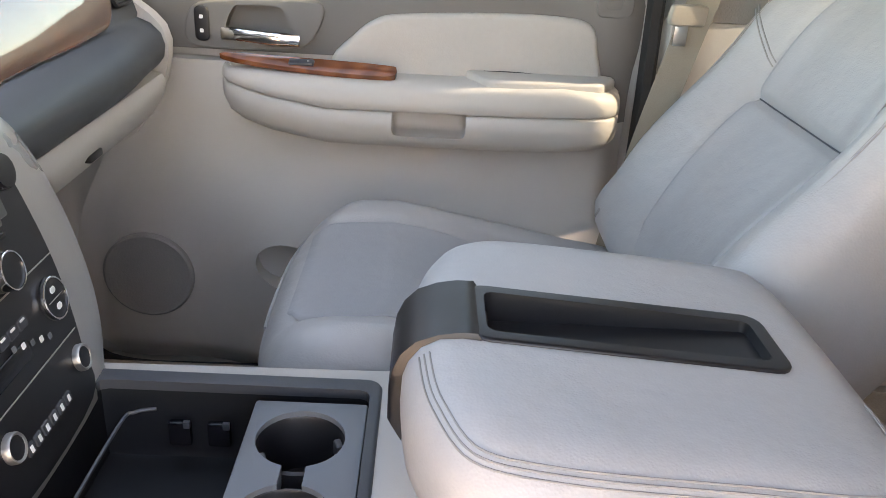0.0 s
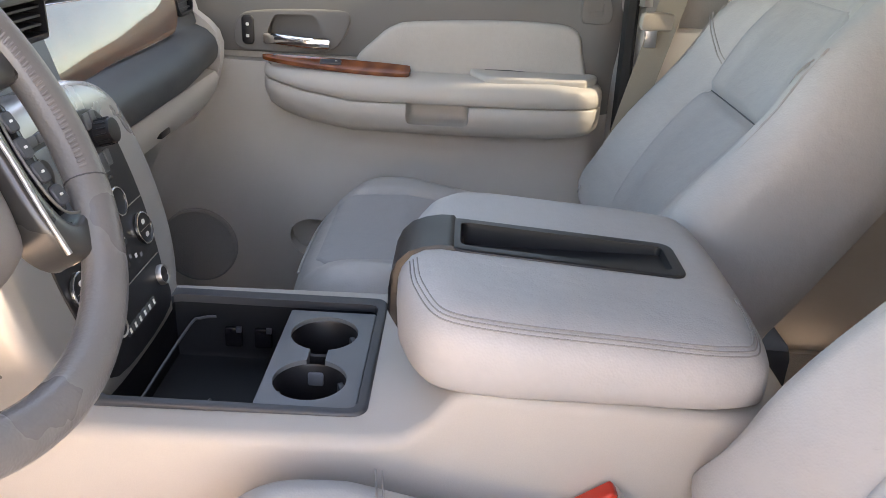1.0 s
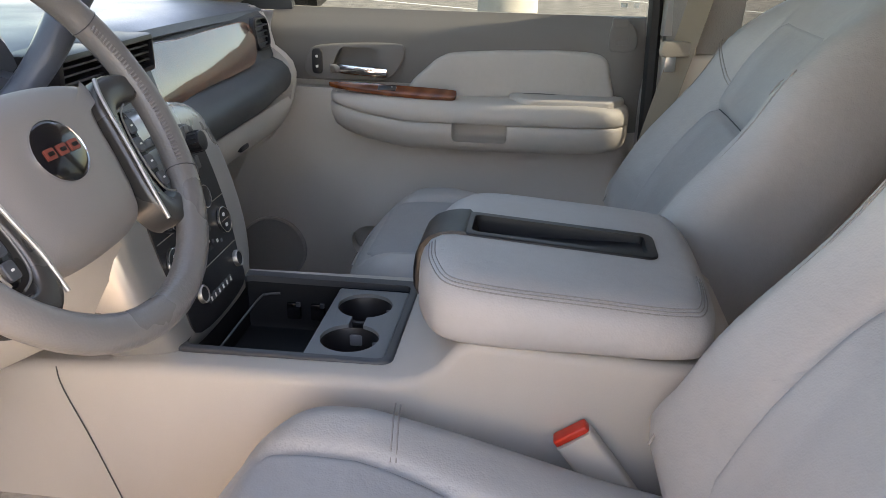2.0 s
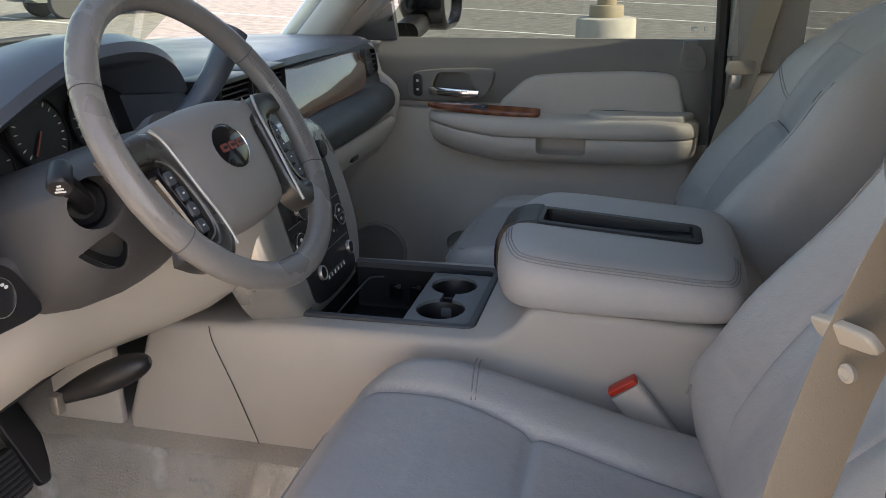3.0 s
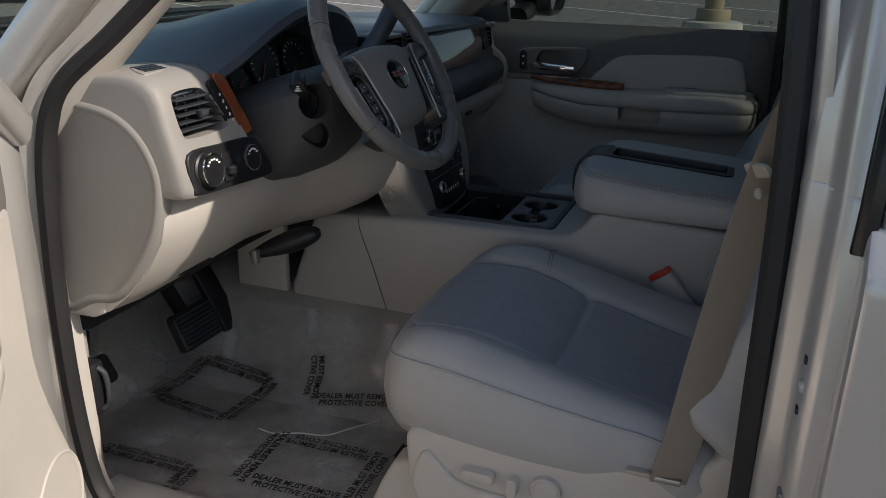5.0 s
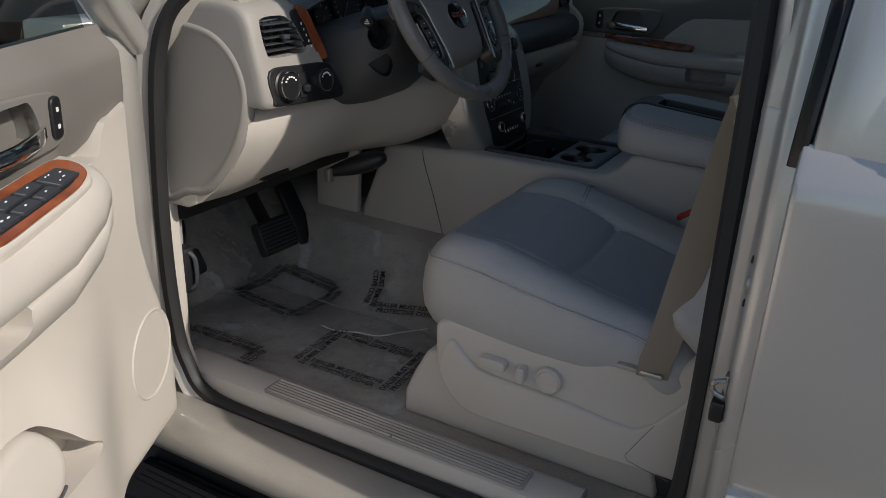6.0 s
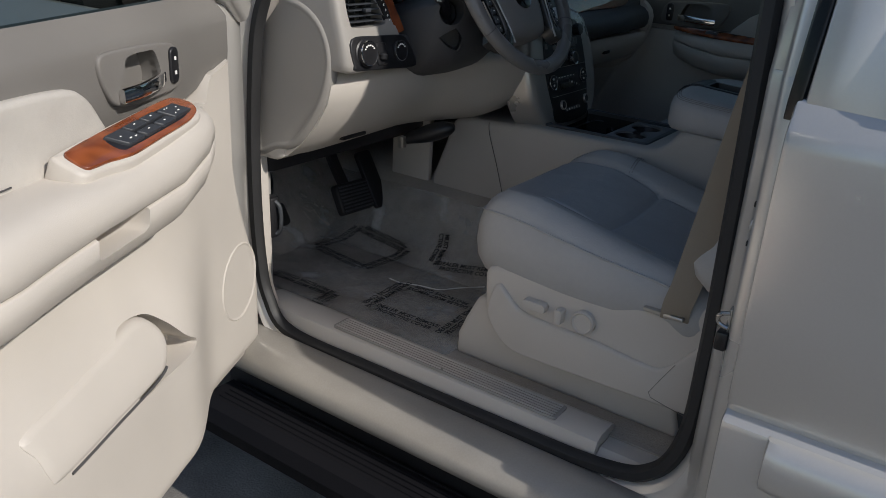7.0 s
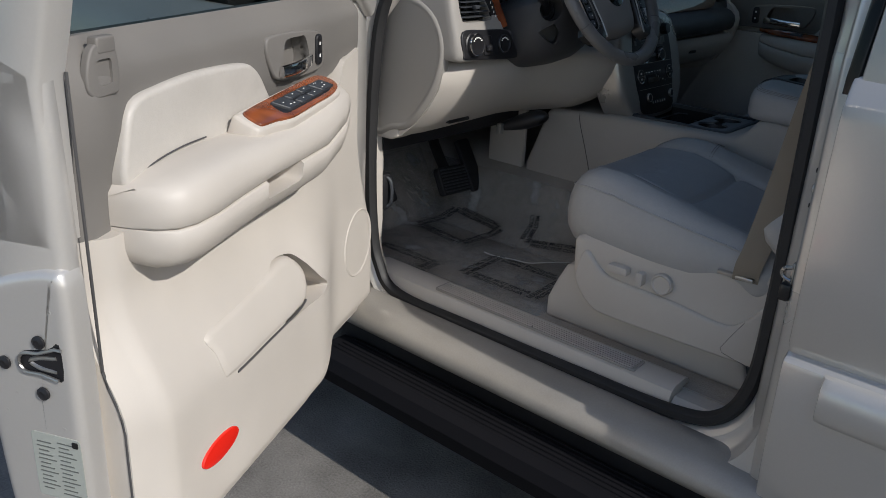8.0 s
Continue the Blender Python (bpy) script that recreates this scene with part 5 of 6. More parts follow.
# face of the dash between the instruments and the passenger's side
across([(y, [(-0.66, 1.214), (-0.42, 1.224), (-0.392, 1.216), (-0.374, 1.190), (-0.362, 1.150), (-0.350, 1.110), (-0.66, 1.10)]) for y in [-0.150 + 0.285 * i / 10 for i in range(11)]], "center_face", DASH_DARK, "dark dash face behind the center vents", 50)
# center vents on top
for y0, y1 in ((-0.125, -0.01), (0.0, 0.115)):
    cv = part("center_vent", carve(box(-0.43, -0.352, y0, y1, 1.188, 1.240, 0.006), box(-0.385, -0.33, y0 + 0.008, y1 - 0.008, 1.196, 1.232)), BLACK, dash, "black center air vent")
    for k in range(3):
        part("slat", box(-0.385, -0.358, y0 + 0.008, y1 - 0.008, 1.2035 + 0.0095 * k, 1.206 + 0.0095 * k), CHARCOAL, cv)

# passenger side: glossy wood panel, end vent, dark roll, glove box
def roll(y):
    e = 0.020 * smoothstep(0.45, 0.72, y)
    return [(-0.66, 1.205), (-0.405, 1.213), (-0.394, 1.204), (-0.386, 1.16), (-0.376, 1.126), (-0.358 - e, 1.121), (-0.338 - e, 1.113), (-0.324 - e, 1.099), (-0.319 - e, 1.082), (-0.322 - e, 1.064), (-0.331 - e, 1.052), (-0.35 - e, 1.047), (-0.66, 1.04)]


across([(y, roll(y)) for y in [0.12 + 0.58 * i / 12 for i in range(13)]], "dash_roll", ROLL, "dark padded dash front", 50)
part("wood_panel", pad(round_outline([(0.125, 1.207), (0.30, 1.209), (0.50, 1.208), (0.575, 1.204), (0.607, 1.190), (0.600, 1.160), (0.565, 1.128), (0.50, 1.120), (0.30, 1.119), (0.125, 1.120)], 5), soft_edge(0.003, 0.010), None, rearward(-0.387, 20, about=1.165)), DASH_WOOD, dash, "glossy wood panel")
pv = part("side_vent", carve(pad(rrect(0.085, 0.066, 0.02, 4, 0.650, 1.172), [(0, -0.03), (0, 0.024), (0.003, 0.027)], None, rearward(-0.405, 8, about=1.172)), pad(rrect(0.073, 0.054, 0.015, 4, 0.650, 1.172), [(0, -0.02), (0, 0.05)], None, rearward(-0.405, 8, about=1.172))), BLACK, dash, "black side air vent")
for k in range(4):
    part("slat", box(-0.410, -0.380, 0.615, 0.685, 1.152 + k * 0.012, 1.1545 + k * 0.012, 0.0008, 1), CHARCOAL, pv)
PEND = [(-0.66, 1.215), (-0.45, 1.226), (-0.42, 1.222), (-0.402, 1.208), (-0.390, 1.18), (-0.380, 1.142), (-0.358, 1.126), (-0.342, 1.108), (-0.335, 1.085), (-0.337, 1.058), (-0.345, 1.025), (-0.364, 0.985), (-0.398, 0.940), (-0.45, 0.905), (-0.66, 0.87)]
across([(y, [(-0.50 + (x + 0.50) * k, 1.08 + (z - 1.08) * k) for x, z in PEND]) for y, k in ((0.700, 1.0), (0.722, 1.0), (0.735, 0.985), (0.744, 0.95), (0.747, 0.88))], "dash_end", TRIM, "light end of the dash", 50)
glove = across([(y, [(-0.66, 1.044), (-0.375, 1.044), (-0.346, 1.040), (-0.339, 1.028), (-0.346, 1.005), (-0.366, 0.975), (-0.41, 0.945), (-0.50, 0.912), (-0.66, 0.885)]) for y in [0.145 + 0.55 * i / 8 for i in range(9)]], "glove_box", TRIM, "light glove box door", 50)
part("latch", box(-0.356, -0.345, 0.40, 0.44, 0.992, 1.002, 0.003), BLACK, glove)
part("under_dash", box(-0.95, -0.60, -0.74, 0.74, 0.80, 0.90, 0.02), BLACK, dash)
# padded lever end under the column and the small panel beside the tunnel
lever = part("release_lever", tube(spline([(-0.530, -0.365, 0.826), (-0.500, -0.348, 0.838), (-0.462, -0.333, 0.853), (-0.425, -0.318, 0.868), (-0.402, -0.308, 0.876)], 6), 0.021, 12, False, lambda f: 0.28 + 0.80 * math.sin(math.pi * min(f ** 1.3 * 0.97 + 0.02, 1)) ** 0.8), BLACK, dash, "black padded lever under the dash")
part("clip", box(-0.524, -0.508, -0.378, -0.362, 0.812, 0.842, 0.003), STEEL, lever, "bright metal clip")

# ---- steering wheel ----
wheel = thing("steering_wheel", "grey leather steering wheel with satin spokes and buttons", "steering wheel")
HUB = Vector((-0.207, -0.399, 1.224))
wm = frame_of(HUB, (0.020, 1, 0), (-math.sin(radians(31.0)), 0, math.cos(radians(31.0))))
RIM = 0.1725
rim_pts = [wm @ Vector((RIM * math.cos(a), RIM * math.sin(a), 0)) for a in [2 * math.pi * i / 96 for i in range(96)]]
part("rim", sweep(rim_pts, circle(0.0160, 16, 0.0142), True, wm.to_3x3() @ Vector((0, 0, 1))), WHEEL_LEATHER, wheel, "worn grey leather rim", 60)
for a in (28, 152, 208, 332):
    c, s = math.cos(radians(a)), math.sin(radians(a))
    ring = [wm @ Vector(((RIM + 0.0162 * math.cos(b)) * c, (RIM + 0.0162 * math.cos(b)) * s, 0.0144 * math.sin(b))) for b in [2 * math.pi * i / 16 for i in range(16)]]
    part("seam", tube(ring, 0.0006, 6, True), COLUMN_GREY, wheel)
for side in (0,):
    for k in range(40):
        a = radians(side - 26 + 52 * k / 39)
        p = [wm @ Vector(((RIM - 0.0140 + 0.002 * j) * math.cos(a + 0.004 * j), (RIM - 0.0140 + 0.002 * j) * math.sin(a + 0.004 * j), 0.0086 + 0.0018 * j)) for j in range(3)]
        part("stitch", tube(p, 0.0009, 5), WHEEL_PAD, wheel)
hub_out = round_outline([(-0.112, 0.027), (-0.100, 0.034), (-0.056, 0.041), (0.0, 0.0435), (0.056, 0.041), (0.100, 0.034), (0.112, 0.027), (0.092, -0.008), (0.086, -0.045), (0.078, -0.078), (0.060, -0.101), (0.0, -0.107), (-0.060, -0.101), (-0.078, -0.078), (-0.086, -0.045), (-0.092, -0.008)], 6)
part("hub_pad", pad(hub_out, [(0.010, 0), (0.001, 0.012), (0, 0.034), (0.0015, 0.046), (0.005, 0.054), (0.011, 0.0595), (0.020, 0.0630), (0.030, 0.0645)], lambda x, y: -0.7 * (x * x + 0.6 * y * y), wm @ Matrix.Translation((0, 0, -0.058)), 6), WHEEL_PAD, wheel, "grey airbag pad", 60)
badge_at = wm @ Matrix.Translation((0.0, -0.018, 0.0048))
emblem = part("emblem", lathe([(0.031, -0.004), (0.031, 0.002), (0.028, 0.0035), (0.001, 0.0042)], 32, badge_at @ Matrix.Scale(0.85, 4, (0, 1, 0))), BLACK_GLOSS, wheel, "dark oval emblem")
part("emblem_ring", lathe([(0.0310, -0.004), (0.0322, 0.001), (0.0316, 0.0028), (0.0305, 0.001)], 32, badge_at @ Matrix.Scale(0.85, 4, (0, 1, 0))), CHROME, emblem)
for k in range(3):
    part("emblem_bar", pad(rrect(0.0125, 0.0095, 0.0015, 2, -0.0165 + 0.0165 * k, 0.0), [(0, 0.0028), (0, 0.0052)], None, badge_at), EMBLEM_RED, emblem)
    part("emblem_bar", pad(rrect(0.0075, 0.0035, 0.0010, 2, -0.0160 + 0.0165 * k, 0.0), [(0, 0.0052), (0, 0.0058)], None, badge_at), BLACK_GLOSS, emblem)
for side in (-1, 1):
    # satin bracket from the upper arm down beside the pad to the lower arm, open towards the rim
    course = [(0.167, 0.011, 0.0115), (0.148, 0.013, 0.0135), (0.124, 0.0145, 0.0150), (0.105, 0.006, 0.0140), (0.0970, -0.020, 0.0095), (0.0920, -0.048, 0.0085), (0.0890, -0.074, 0.0095), (0.0920, -0.098, 0.0120), (0.106, -0.1105, 0.0125), (0.127, -0.1065, 0.0110), (0.150, -0.091, 0.0100)]
    spine = spline(course, 5)
    rows = []
    for k, p in enumerate(spine):
        t = spine[min(k + 1, len(spine) - 1)] - spine[max(k - 1, 0)]
        t = Vector((t.x, t.y)).normalized()
        w = p.z
        rows.append([wm @ Vector((side * (p.x - t.y * a), p.y + t.x * a, h)) for a, h in ((-w, -0.026), (-w, -0.002), (-w + 0.0012, 0.0015), (-w + 0.0040, 0.0036), (w - 0.0040, 0.0036), (w - 0.0012, 0.0015), (w, -0.002), (w, -0.026))])
    part("spoke", rings(rows), SPOKE, wheel, "dark satin metal spoke bracket", 60)
    trim_line = [wm @ Vector(p) for p in ((side * 0.083, -0.112, 0.002), (side * 0.0845, -0.080, 0.0038), (side * 0.0905, -0.045, 0.0042), (side * 0.0955, -0.008, 0.0042), (side * 0.100, 0.014, 0.0040), (side * 0.108, 0.028, 0.0030))]
    part("spoke_edge", tube(spline(trim_line, 6), 0.0021, 8), SILVER, wheel, "bright satin edge", 60)
    lip = [wm @ Vector((side * u, v, 0.0028)) for u, v in ((0.126, -0.002), (0.1135, -0.009), (0.1065, -0.024), (0.1015, -0.050), (0.1015, -0.077), (0.107, -0.0895), (0.119, -0.0945))]
    part("opening_lip", tube(spline(lip, 6), 0.0010, 8), SPOKE_MID, wheel, "", 60)
    arm_end = [wm @ Vector((side * u, v, z)) for u, v, z in ((0.098, -0.113, -0.010), (0.120, -0.110, -0.009), (0.138, -0.101, -0.008), (0.153, -0.090, -0.006))]
    part("lower_arm", tube(spline(arm_end, 6), 0.0085, 12, False, lambda f: 1.1 - 0.2 * math.sin(math.pi * f)), SPOKE_MID, wheel, "satin lower arm", 60)
    pod = round_outline([(side * u, v) for u, v in ((0.113, -0.012), (0.122, -0.006), (0.128, -0.016), (0.124, -0.042), (0.121, -0.068), (0.117, -0.088), (0.109, -0.088), (0.103, -0.072), (0.103, -0.048), (0.107, -0.026))], 5)
    pod_ob = part("button_pod", pad(pod, [(0, -0.032), (0, -0.004), (0.002, -0.0005), (0.004, 0.0)], None, wm), BLACK_GLOSS, wheel, "gloss black button pod")
    for k in range(4):
        u, v = 0.1130 + (0.0025, 0.0005, 0.0015, 0.0055)[k], -0.078 + 0.0185 * k
        btn = part("button", pad(rrect(0.0130, 0.0150, 0.003, 2, side * u, v), [(0, -0.002), (0, 0.001), (0.001, 0.002)], None, wm), CHARCOAL, pod_ob)
        part("marking", pad(rrect(0.0030, 0.0018, 0.0005, 1, side * u, v), [(0, 0.002), (0, 0.0028)], None, wm), WHITE_MARK, btn)
    part("pod_edge", tube(spline([wm @ Vector((side * u, v, -0.006)) for u, v in ((0.129, -0.018), (0.125, -0.042), (0.122, -0.068), (0.118, -0.088))], 5), 0.0016, 8), BELT_PLASTIC if side < 0 else CHARCOAL, pod_ob)
part("column_neck", lathe([(0.050, -0.11), (0.058, -0.06), (0.056, -0.048), (0.001, -0.046)], 28, wm), COLUMN_GREY, wheel, "dark grey hub back")

# ---- center console ----
console = thing("center_console", "light grey center console with cup holders and padded lid", "console")
SIDE = [(-0.495, 0.60), (-0.560, 0.655), (-0.560, 0.685), (-0.497, 0.856), (-0.480, 0.866), (-0.25, 0.880), (0.03, 0.884), (0.065, 0.890), (0.090, 0.908), (0.110, 0.935), (0.13, 0.945), (0.42, 0.93), (0.46, 0.90), (0.46, 0.60)]
body = prism(SIDE, -0.172, 0.148, 0.014, 4)
part("console_shoulder", prism([(0.045, 0.60), (0.045, 0.878), (0.065, 0.888), (0.090, 0.908), (0.110, 0.935), (0.13, 0.944), (0.42, 0.929), (0.459, 0.90), (0.459, 0.60)], 0.1485, 0.187, 0.010, 3), CONSOLE_TRIM, console)
part("console_body", carve(body, box(-0.245, 0.024, -0.1295, 0.108, 0.79, 1.0, 0.012)), CONSOLE_TRIM, console, "light grey console body")
rim_out = rrect(0.282, 0.252, 0.016, 5, -0.112, -0.007)
part("bin_frame", carve(pad(rim_out, soft_edge(0.004, 0.010), None, Matrix.Translation((0, 0, 0.8775))), box(-0.238, 0.018, -0.124, 0.098, 0.85, 0.95, 0.010)), CHARCOAL, console, "charcoal bin frame", 40)
bin_ob = part("bin", carve(box(-0.244, 0.023, -0.129, 0.107, 0.792, 0.880, 0.010), box(-0.238, 0.019, -0.124, 0.099, 0.80, 0.95, 0.010)), BIN_BLACK, console, "black open storage bin")
part("bin_ledge", tube(spline([(-0.205, -0.125, 0.868), (-0.205, 0.05, 0.868), (-0.198, 0.075, 0.868), (-0.18, 0.082, 0.868)], 5), 0.0018, 6), CHARCOAL, bin_ob)
part("bin_ledge", tube([(-0.170, -0.125, 0.803), (-0.168, 0.0, 0.803)], 0.002, 6), CHARCOAL, bin_ob)
for x in (-0.172, -0.135):
    part("socket", box(x, x + 0.022, 0.083, 0.091, 0.825, 0.852, 0.003), BLACK_GLOSS, bin_ob)
    part("marking", box(x + 0.016, x + 0.022, 0.080, 0.084, 0.848, 0.855), CHARCOAL, bin_ob)
cups = [lathe([(0.0385, -0.07), (0.0385, 0.02)], 36, Matrix.Translation((-0.037, y, 0.885))) for y in (-0.074, 0.024)]
holder = part("cup_holder", carve(box(-0.086, 0.0175, -0.1235, 0.078, 0.868, 0.8865, 0.003), *cups, box(-0.047, -0.027, -0.06, 0.01, 0.85, 0.95)), PLATE_GREY, console, "blue-grey cup holder insert")
for y in (-0.074, 0.024):
    cup = part("cup", lathe([(0.041, -0.066), (0.041, -0.006), (0.0385, -0.004), (0.0375, -0.006), (0.036, -0.060), (0.001, -0.062)], 36, Matrix.Translation((-0.037, y, 0.885))), BLACK, holder, "black cup well")
    for a in (20, 200):
        part("grip", pad(rrect(0.016, 0.014, 0.003, 2), soft_edge(0.002, 0.006), None, Matrix.Translation((-0.037, y, 0.866)) @ Matrix.Rotation(radians(a), 4, "Z") @ Matrix.Translation((0.036, 0, 0)) @ Matrix.Rotation(radians(-90), 4, "Y")), CHARCOAL, cup)
part("cup_bridge", box(-0.046, -0.028, -0.040, -0.022, 0.855, 0.872, 0.003), PLATE_GREY, holder)


def lid_top(x, y):
    return -0.075 * (x - 0.11)


lid_out = round_outline([(0.060, -0.105), (0.088, -0.160), (0.15, -0.176), (0.26, -0.177), (0.36, -0.174), (0.402, -0.140), (0.412, 0.0), (0.404, 0.160), (0.36, 0.198), (0.22, 0.204), (0.12, 0.198), (0.075, 0.165), (0.054, 0.10), (0.047, 0.02), (0.050, -0.05)], 6)
lid = part("lid", carve(pad(lid_out, [(0.006, 0.0), (0.001, 0.006), (0, 0.022), (0.001, 0.044), (0.005, 0.056), (0.014, 0.068), (0.028, 0.076), (0.045, 0.079)], lid_top, Matrix.Translation((0, 0, 0.941)), 5), box(0.106, 0.344, -0.017, 0.055, 0.99, 1.1, 0.010)), LEATHER, console, "padded light leather console lid", 55)
part("tray", carve(pad(rrect(0.252, 0.090, 0.016, 4, 0.224, 0.018), soft_edge(0.003, 0.030), lid_top, Matrix.Translation((0, 0, 0.993))), pad(rrect(0.232, 0.070, 0.012, 4, 0.225, 0.018), [(0.006, -0.018), (0, 0.03)], lid_top, Matrix.Translation((0, 0, 1.015)))), BLACK, lid, "black tray in the lid")
nose = []
for x, z in ((0.0385, 0.946), (0.0385, 0.972), (0.041, 0.990), (0.047, 1.004), (0.058, 1.0155), (0.074, 1.0222), (0.090, 1.0252), (0.104, 1.0252)):
    nose.append([(x, -0.0245, z), (x + 0.004, -0.027, z - 0.006), (x + 0.012, -0.027, z - 0.02), (x + 0.012, 0.066, z - 0.02), (x + 0.004, 0.066, z - 0.006), (x, 0.0635, z)])
part("lid_nose", rings(nose), BLACK, lid, "charcoal band over the lid's front", 60)
for d, h in ((0.0120, 0.0660), (0.0155, 0.0690), (0.0195, 0.0715)):
    line = [(x, y, 0.9415 + h + lid_top(x, y) * 0.85) for x, y in inset(lid_out, d) if y < -0.03 or x > 0.41]
    k = max(range(len(line)), key=lambda i: math.dist(line[i], line[i - 1]))
    line = line[k:] + line[:k]
    part("seam", tube(line, 0.0008, 6), STITCH, lid)
part("seam", tube(spline([(-0.386, -0.1725, 0.868), (-0.381, -0.1735, 0.838), (-0.352, -0.1735, 0.76), (-0.318, -0.1735, 0.658)], 6), 0.0009, 6), COLUMN_GREY, console)
part("front_panel", box(-0.705, -0.572, -0.170, -0.150, 0.648, 0.862, 0.008), TRIM, console, "light panel ahead of the console")

# ---- front seats ----
def front_seat(yc, sgn, label):
    """A leather bucket seat; sgn points to the side of its door."""
    seat = thing("bucket_seat", label, "seat", "front seats")

    def inner_edge(x):
        """How far the insert reaches towards the console; it narrows to the rear."""
        return -0.148 + 0.052 * smoothstep(-0.05, 0.34, x)

    def outer_edge(x):
        return 0.158 + 0.014 * smoothstep(-0.05, 0.30, x)

    def top(x, y):
        side = (y - yc) * sgn
        a, b = inner_edge(x), outer_edge(x)
        front = smoothstep(-0.13, -0.03, x)
        h = -0.20 * max(x - 0.02, 0) - 2.2 * max(-0.02 - x, 0) ** 2
        if side < a:
            h += 0.020 * math.sin(math.pi * min((a - side) / 0.125, 1.0)) ** 0.7 * (0.35 + 0.65 * front)
        elif side > b:
            h += 0.012 * math.sin(math.pi * min((side - b) / 0.10, 1.0)) ** 0.7 * front
        else:
            f = (side - a) / (b - a)
            h -= 0.014 * math.sin(math.pi * f) ** 0.6 * front
            h -= 0.009 * bump_at(x, 0.142, 0.007) + 0.004 * bump_at(x, 0.142, 0.030) - 0.003 * bump_at(x, 0.06, 0.05)
        h -= 0.007 * front * (bump_at(side, a, 0.006) + bump_at(side, b, 0.006))
        return h

    rim_steps = [(-0.142, 0.0), (-0.136, 0.12), (-0.110, 0.205), (-0.045, 0.250), (0.1, 0.262), (0.28, 0.256), (0.40, 0.235), (0.42, 0.0), (0.40, -0.200), (0.28, -0.228), (0.1, -0.246), (-0.045, -0.242), (-0.110, -0.202), (-0.136, -0.12)]
    out = round_outline([(x, yc + sgn * side) for x, side in rim_steps], 12)

    def under(x, y):
        """The cushion's own skin, let down where the insert covers it."""
        side = (y - yc) * sgn
        return top(x, y) - 0.011 * smoothstep(0.002, 0.016, min(side - inner_edge(x), outer_edge(x) - side)) * smoothstep(-0.090, -0.070, x) * smoothstep(0.36, 0.34, x)

    part("cushion", pad(out, [(0.045, 0.690), (0.016, 0.705), (0.004, 0.730), (0.0, 0.765), (0.003, 0.805), (0.010, 0.830), (0.022, 0.848), (0.038, 0.858), (0.055, 0.862)], under, None, 44), SEAT_LEATHER, seat, "light grey leather seat cushion", 60)
    ins_rows, steps = [], 60
    for i in range(72):
        x = -0.098 + 0.468 * i / 71
        a, b = inner_edge(x) + 0.0025, outer_edge(x) - 0.0025
        pinch = 0.030 * smoothstep(-0.065, -0.098, x) ** 2
        ins_rows.append([(x, yc + sgn * (a + pinch + (b - a - 2 * pinch) * k / steps), 0.8628 - 0.003 * (k in (0, steps)) - 0.003 * (i in (0, 71)) + top(x, yc + sgn * (a + pinch + (b - a - 2 * pinch) * k / steps))) for k in range(steps + 1)])
    part("cushion_insert", rings(ins_rows, False), LEATHER_IN, seat, "grey perforated leather cushion insert, darkened for shade", 60)
    edge = [(x, y, 0.8315 + top(x, y) * 0.8) for x, y in inset(out, 0.0095) if x < 0.33 and (y - yc) * sgn > -0.10]
    k = max(range(len(edge)), key=lambda i: math.dist(edge[i], edge[i - 1]))
    part("piping", tube(edge[k:] + edge[:k], 0.0020, 6), SEAT_LEATHER, seat, "", 60)
    for d in (0.0, 0.006):
        line = [(0.056 + d - 0.0015 * k, yc + sgn * (inner_edge(0.05) - 0.004 - 0.0125 * k)) for k in range(9)]
        part("seam", tube([(x, y, 0.8622 + top(x, y) - 0.0006 * k * (k > 5)) for k, (x, y) in enumerate(line)], 0.0011, 6), STITCH, seat)
    cross = [(0.142, yc + sgn * (inner_edge(0.142) + 0.004 + (outer_edge(0.142) - inner_edge(0.142) - 0.008) * k / 24)) for k in range(25)]
    part("seam", tube([(x, y, 0.8632 + top(x, y)) for x, y in cross], 0.0011, 6), CHARCOAL, seat)
    lean = radians(31)
    tilt = frame_of((0.395, yc, 0.79), (0, -1, 0), (math.sin(lean), 0, math.cos(lean)))
    back = round_outline([(-0.235, 0.0), (-0.262, 0.10), (-0.266, 0.25), (-0.258, 0.40), (-0.232, 0.52), (-0.185, 0.60), (-0.10, 0.628), (0.0, 0.632), (0.10, 0.628), (0.185, 0.60), (0.232, 0.52), (0.258, 0.40), (0.266, 0.25), (0.262, 0.10), (0.235, 0.0)], 5)

    def half(y):
        """Half the width of the insert at a height up the backrest."""
        return 0.120 + 0.024 * smoothstep(0.02, 0.36, y) - 0.020 * smoothstep(0.40, 0.52, y)

    def belly(x, y):
        d = abs(x) - half(y)
        wing = 0.038 * math.sin(math.pi * min(max(d, 0.0) / 0.17, 0.5)) * smoothstep(0.60, 0.40, y)
        dip = -0.010 * smoothstep(0.0, 0.06, -d) - 0.006 * bump_at(d, 0.0, 0.006) * smoothstep(0.56, 0.46, y)
        crease = -0.010 * bump_at(y, 0.312, 0.008) - 0.005 * bump_at(y, 0.312, 0.03) if d < 0 else 0.0
        return wing + dip + crease + 0.022 * bump_at(y, 0.16, 0.14) + 0.008 * bump_at(y, 0.42, 0.07) - 0.004 - 0.02 * smoothstep(0.50, 0.62, y)
    def back_skin(x, y):
        return belly(x, y) - 0.012 * smoothstep(-0.002, -0.016, abs(x) - half(y)) * smoothstep(0.030, 0.045, y) * smoothstep(0.492, 0.475, y)
